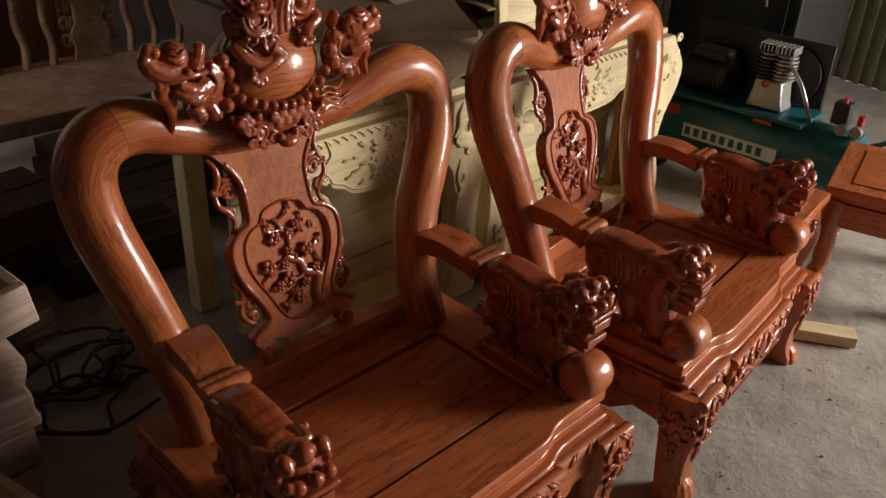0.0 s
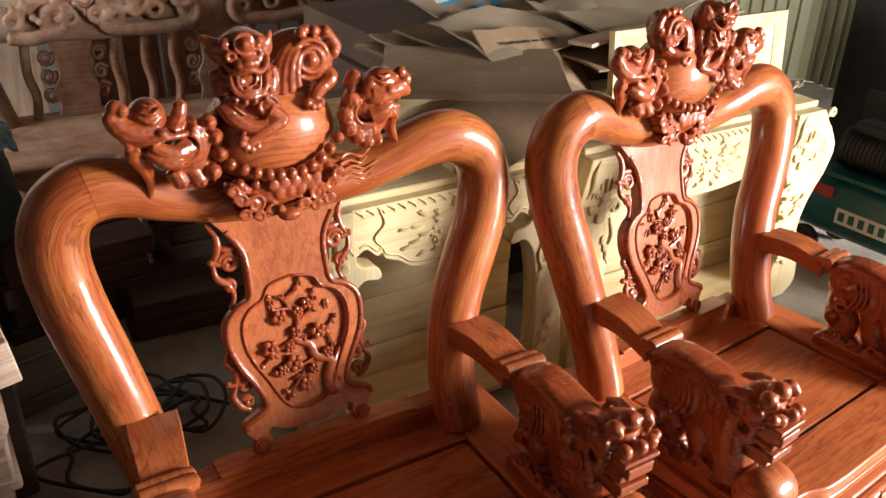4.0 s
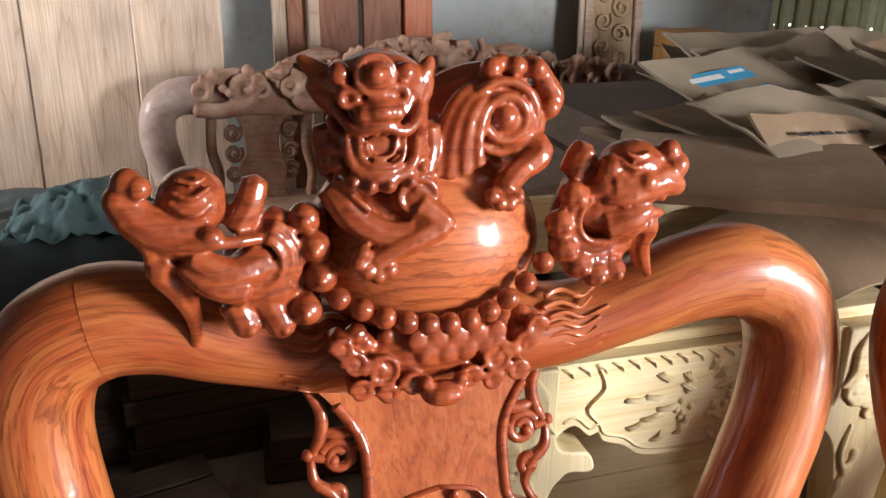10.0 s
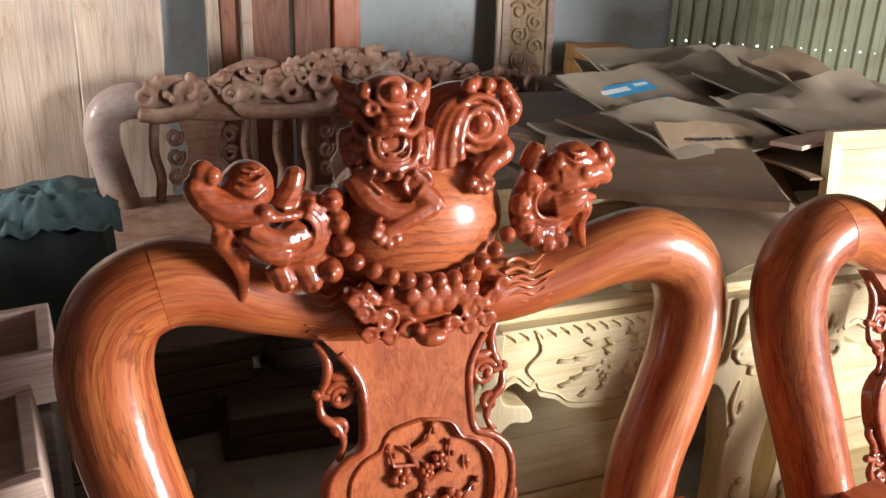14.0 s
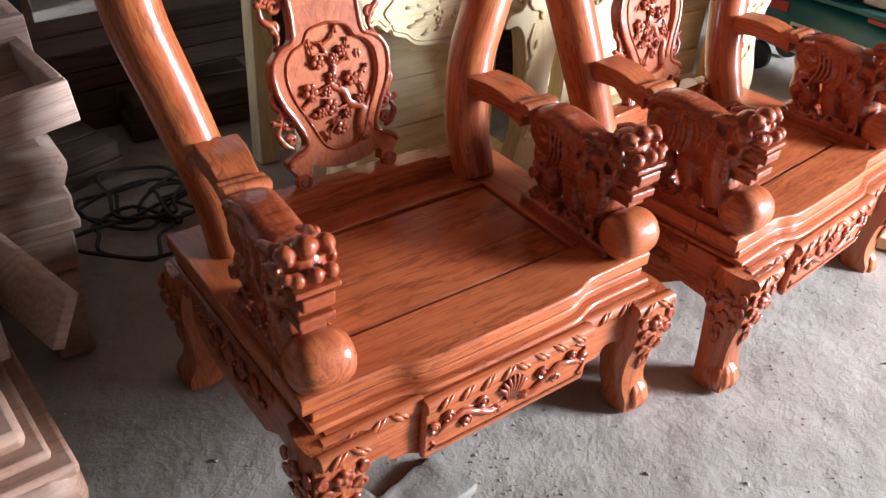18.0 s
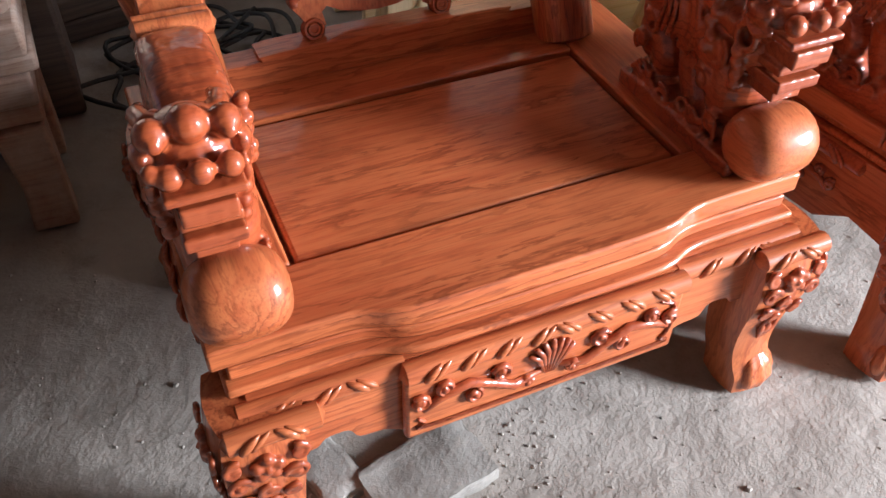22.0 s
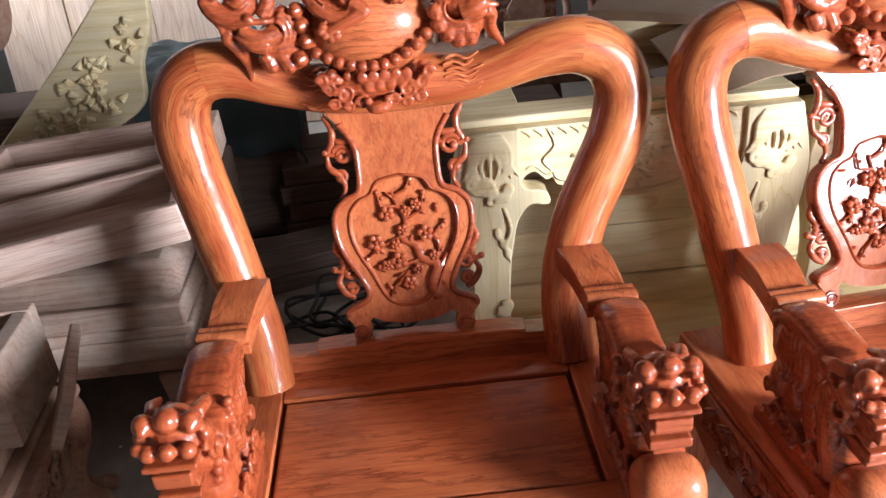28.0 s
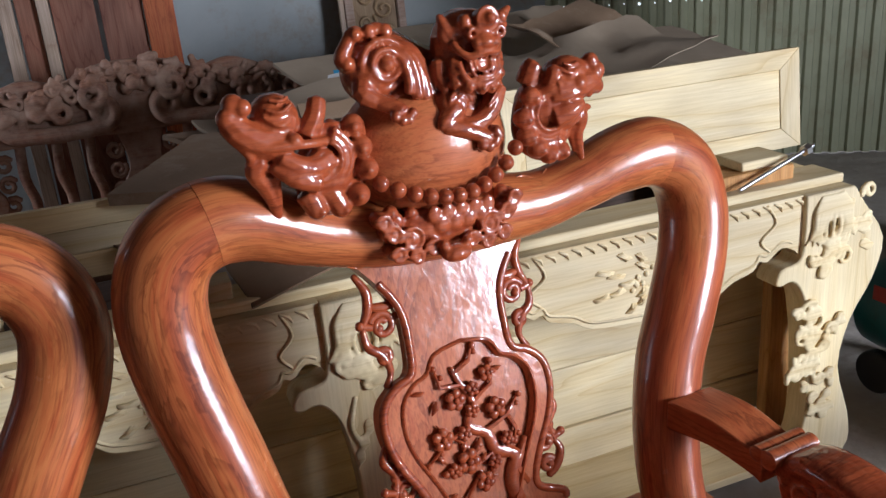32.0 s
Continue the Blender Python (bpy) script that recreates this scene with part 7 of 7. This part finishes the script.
# ---- the far side: lacquered tables, compressor ----
def small_table(label, at, w, d, h):
    t = thing("side_table", label, "side table", "lacquered side tables", at=at)
    bm = bmesh.new()
    box(bm, -w / 2, w / 2, -d / 2, d / 2, h - 0.035, h)
    part("tabletop", bm, ROSE_X, t, bevel=0.005, smooth=35)
    bm = bmesh.new()
    box(bm, -w / 2 + 0.075, w / 2 - 0.075, -d / 2 + 0.075, d / 2 - 0.075, h - 0.0005, h + 0.004)
    part("inset_panel", bm, ROSE_Y, t, bevel=0.002, smooth=35)
    bm = bmesh.new()
    box(bm, -w / 2 + 0.02, w / 2 - 0.02, -d / 2 + 0.02, d / 2 - 0.02, h - 0.058, h - 0.036)
    part("moulding", bm, ROSE_X, t, bevel=0.007, smooth=35)
    for s in (-1, 1):
        bm = bmesh.new()
        box(bm, -w / 2 + 0.03, w / 2 - 0.03, s * (d / 2 - 0.025) - 0.012, s * (d / 2 - 0.025) + 0.012, h - 0.15, h - 0.059)
        part("apron", bm, ROSE_X, t, bevel=0.003, smooth=35)
        bm = bmesh.new()
        box(bm, s * (w / 2 - 0.025) - 0.012, s * (w / 2 - 0.025) + 0.012, -d / 2 + 0.04, d / 2 - 0.04, h - 0.15, h - 0.059)
        part("apron", bm, ROSE_Y, t, bevel=0.003, smooth=35)
        bm = bmesh.new()
        curls(bm, 0, s * 0, h - 0.105, w * 0.75, 0.05, 14, 90, 0.013)
        bmesh.ops.transform(bm, matrix=Matrix.Translation((0, s * (d / 2 - 0.012), 0)) @ Matrix.Rotation(0 if s < 0 else math.pi, 4, "Z"), verts=bm.verts)
        part("apron_carving", bm, ROSE_C, t, smooth=60)
        for q in (-1, 1):
            bm = bmesh.new()
            x, y = s * (w / 2 - 0.05), q * (d / 2 - 0.05)
            tube(bm, spline([(x, y, h - 0.06), (x + s * 0.015, y + q * 0.015, h * 0.62), (x + s * 0.004, y + q * 0.004, h * 0.35), (x + s * 0.004, y + q * 0.004, 0.09), (x + s * 0.02, y + q * 0.02, 0.035), (x + s * 0.02, y + q * 0.02, 0.012)], 4), [0.042] * 4 + [0.044, 0.042, 0.04, 0.037] + [0.032] * 4 + [0.028] * 3 + [0.03, 0.036, 0.04, 0.042, 0.04, 0.034, 0.028, 0.024], 12)
            part("leg", bm, ROSE_Z, t, smooth=50)
    return t


small_table("glossy red-brown side table beside the armchair", pose(1.715, -0.115, 0, 0, 0, 7), 0.32, 0.33, 0.41)
small_table("glossy red-brown low table with an inset top", pose(2.25, -0.40, 0, 0, 0, 14), 0.52, 0.50, 0.41)

ac = thing("air_compressor", "dark teal air compressor with black motor and finned pump", "air compressor", at=pose(2.62, 0.40, -0.0, 0, 0, 3) @ Matrix.Diagonal((0.86, 0.86, 0.86, 1)))
bm = bmesh.new()
R = 0.165
rows = spline([(-0.60, 0.03), (-0.585, 0.09), (-0.55, 0.14), (-0.50, R), (0.0, R), (0.50, R), (0.55, 0.14), (0.585, 0.09), (0.60, 0.03)], 4)
tube(bm, [(0, y, 0.27) for y, r in rows], [r for y, r in rows], 32)
part("tank", bm, TEAL, ac, "teal enamelled pressure tank", smooth=60)
bm = bmesh.new()
box(bm, -0.15, 0.15, -0.30, 0.42, 0.425, 0.447)
part("deck_plate", bm, TEAL, ac, bevel=0.004, smooth=35)
bm = bmesh.new()
cyl(bm, (0.0, 0.16, 0.54), (0.0, 0.42, 0.54), 0.095, seg=28)
motor = part("motor", bm, BLACK, ac, "black electric motor", bevel=0.012, smooth=40)
bm = bmesh.new()
box(bm, -0.06, 0.07, 0.18, 0.38, 0.62, 0.68)
part("capacitor_box", bm, BLACK, motor, bevel=0.02, smooth=40)
for k in range(10):
    bm = bmesh.new()
    cyl(bm, (0, 0.18 + 0.022 * k, 0.54), (0, 0.188 + 0.022 * k, 0.54), 0.1, seg=28)
    part("motor_fin", bm, BLACK, motor, smooth=40)
pump = thing_part("pump", ac)
bm = bmesh.new()
plate(bm, [(-0.10, 0.448), (0.10, 0.448), (0.085, 0.50), (0.07, 0.60), (-0.07, 0.60), (-0.085, 0.50)], 0.07, Matrix.Translation((0, -0.06, 0)) @ Matrix.Rotation(radians(90), 4, "Z"), back=0.07)
part("crankcase", bm, IRON, pump, "grey cast crankcase", bevel=0.012, smooth=40)
for q in (-1, 1):
    for k in range(7):
        bm = bmesh.new()
        z = 0.605 + 0.019 * k
        cyl(bm, (0.0, -0.06 + q * 0.07 * 0 + q * 0.045, z), (0.0, -0.06 + q * 0.045, z + 0.008), 0.058 - (0.006 if k == 6 else 0), seg=20)
        part("cooling_fin", bm, IRON if q < 0 or k > 4 else BLACK, pump, smooth=40)
    bm = bmesh.new()
    cyl(bm, (0.0, -0.06 + q * 0.045, 0.60), (0.0, -0.06 + q * 0.045, 0.735), 0.042, seg=16)
    part("cylinder", bm, BLACK, pump, smooth=40)
    for k in range(5):
        bm = bmesh.new()
        box(bm, -0.05, 0.05, -0.06 + q * 0.045 - 0.045 + 0.02 * k, -0.06 + q * 0.045 - 0.037 + 0.02 * k, 0.735, 0.775)
        part("head_fin", bm, IRON, pump, bevel=0.002, smooth=35)
bm = bmesh.new()
ball(bm, (-0.075, -0.05, 0.58), 0.018, 12, 8)
part("oil_plug", bm, REDP, pump, "red oil plug", smooth=170)
bm = bmesh.new()
cyl(bm, (0.115, -0.10, 0.60), (0.135, -0.10, 0.60), 0.15, seg=32)
part("flywheel", bm, BLACK, pump, smooth=40)
gd = thing_part("belt_guard", ac)
bm = bmesh.new()
box(bm, 0.14, 0.155, -0.28, 0.46, 0.45, 0.78)
part("guard_panel", bm, BLACK, gd, "black mesh belt guard", bevel=0.004, smooth=35)
bm = bmesh.new()
tube(bm, spline([(-0.02, -0.12, 0.70), (-0.06, -0.22, 0.62), (-0.05, -0.28, 0.50), (-0.02, -0.30, 0.43)], 5), 0.010, 8)
part("air_pipe", bm, IRON, ac, smooth=60)
gauge = thing_part("pressure_unit", ac)
bm = bmesh.new()
box(bm, -0.035, 0.035, -0.47, -0.39, 0.46, 0.57)
part("switch_box", bm, BLACK, gauge, bevel=0.006, smooth=35)
bm = bmesh.new()
cyl(bm, (0, -0.43, 0.57), (0, -0.43, 0.59), 0.014, seg=14)
part("red_knob", bm, REDP, gauge, smooth=40)
for k, (y, z) in enumerate(((-0.46, 0.45), (-0.53, 0.455))):
    bm = bmesh.new()
    cyl(bm, (-0.07, y, z), (-0.04, y, z), 0.028, seg=20)
    part("dial", bm, IRON, gauge, smooth=40)
bm = bmesh.new()
cyl(bm, (-0.02, -0.53, 0.48), (-0.02, -0.53, 0.53), 0.016, seg=14)
part("regulator_knob", bm, REDP, gauge, smooth=40)
bm = bmesh.new()
tube(bm, spline([(-0.08, -0.40, 0.36), (-0.10, -0.62, 0.42), (-0.10, -0.80, 0.56), (-0.09, -0.95, 0.70)], 5), 0.014, 10)
part("handle", bm, TEAL, ac, "teal push handle", smooth=60)
for y in (-0.40, 0.44):
    for x in (-0.15, 0.15):
        bm = bmesh.new()
        cyl(bm, (x - 0.02, y, 0.075), (x + 0.02, y, 0.075), 0.075, seg=24)
        part("wheel", bm, BLACK, ac, bevel=0.006, smooth=40)
bm = bmesh.new()
box(bm, -0.17, -0.166, -0.22, 0.30, 0.225, 0.30)
plate_ob = part("label_plate", bm, WHITE, ac, "pale label plate with dark letters")
for k in range(9):
    bm = bmesh.new()
    box(bm, -0.1705, -0.1695, 0.255 - 0.05 * k, 0.285 - 0.05 * k, 0.24, 0.285)
    part("label_bar", bm, TEAL, plate_ob)
bm = bmesh.new()
box(bm, -0.160, -0.155, 0.34, 0.48, 0.33, 0.38)
part("warning_label", bm, REDP, ac)
bm = bmesh.new()
box(bm, -0.155, -0.150, -0.16, -0.06, 0.405, 0.424)
part("size_label", bm, REDP, ac)

bm = bmesh.new()
box(bm, -0.10, 0.10, -0.035, 0.035, 0, 0.04)
tagged(part("wood_offcut", bm, YELLOW, bevel=0.002, smooth=35, at=pose(1.66, -0.44, 0, 0, 0, -58)), "pale squared offcut of wood on the floor", "offcut")
ds = thing("machine_cabinet", "dark machine cabinet standing by the metal wall", "cabinet")
bm = bmesh.new()
box(bm, 3.1, 3.7, 0.5, 1.2, 0.0, 1.5)
part("body", bm, BLACK, ds, bevel=0.01, smooth=40)
bm = bmesh.new()
box(bm, 3.085, 3.099, 0.56, 1.14, 0.08, 1.42)
part("door", bm, BLACK, ds, bevel=0.004, smooth=40)
bm = bmesh.new()
tube(bm, [(3.075, 0.66, 0.70), (3.06, 0.66, 0.72), (3.06, 0.66, 0.88), (3.075, 0.66, 0.90)], 0.008, 8)
part("handle", bm, STEEL, ds, smooth=60)


# ---- floor clutter ----
def brick(name, label, c, w, d, h, rz, seed):
    bm = bmesh.new()
    box(bm, -w / 2, w / 2, -d / 2, d / 2, -0.01, h)
    bmesh.ops.subdivide_edges(bm, edges=bm.edges, cuts=9, use_grid_fill=True)
    for v in bm.verts:
        e = Vector((v.co.x / (w / 2), v.co.y / (d / 2), v.co.z / h))
        worn = 0.010 * max(0, noise.noise(v.co * 30 + Vector((seed, seed, 0))) + 0.25)
        if max(abs(e.x), abs(e.y)) > 0.85 and e.z > 0.6:
            v.co -= Vector((e.x, e.y, 0.8)) * worn
        v.co += 0.007 * Vector((noise.noise(v.co * 24 + Vector((seed, 0, 0))), noise.noise(v.co * 24 + Vector((0, seed, 0))), 0.7 * noise.noise(v.co * 20 + Vector((0, 0, seed)))))
    return tagged(part(name, bm, BRICK, smooth=50, at=pose(*c, 0, 0, rz)), label, "brick", "bricks on the floor")


brick("brick", "broken grey concrete brick lying under the armchair", (-0.165, -0.385, 0), 0.195, 0.120, 0.024, 8, 1)
brick("brick", "broken piece of grey brick lying under the armchair", (-0.300, -0.325, 0), 0.07, 0.12, 0.022, 14, 2)
brick("brick", "flat grey concrete slab between the chairs", (0.62, 0.30, 0), 0.22, 0.16, 0.05, 20, 3)
rnd = random.Random(4)
verts, faces = [], []
for k in range(1500):
    x, y = rnd.uniform(-1.1, 2.3), rnd.uniform(-1.2, 0.5)
    if rnd.random() < 0.18:
        x, y = rnd.gauss(-0.15, 0.16), rnd.gauss(-0.40, 0.09)
    s = rnd.uniform(0.0012, 0.0036) * (2.0 if rnd.random() < 0.05 else 1)
    z0 = floor_height(Vector((x, y, 0)))
    a, h, n0 = rnd.uniform(0, 6.28), s * rnd.uniform(0.5, 0.9), len(verts)
    for ring, rr, zz in ((0, 1.0, z0 - 0.002), (1, 0.9, z0 + 0.4 * h), (2, 0.5, z0 + h)):
        for j in range(6):
            b = a + j * 1.047 + rnd.uniform(-0.25, 0.25)
            q = s * rr * rnd.uniform(0.75, 1.2)
            verts.append((x + q * math.cos(b), y + q * math.sin(b), zz))
    for r0 in (0, 6):
        faces += [(n0 + r0 + j, n0 + r0 + (j + 1) % 6, n0 + r0 + 6 + (j + 1) % 6, n0 + r0 + 6 + j) for j in range(6)]
    faces.append(tuple(n0 + 12 + j for j in range(6)))
me = bpy.data.meshes.new("grit")
me.from_pydata(verts, [], faces)
me.materials.append(CONCRETE)
tagged(new("grit", me), "scattered grit and crumbs on the concrete floor", "grit", kind="stuff")
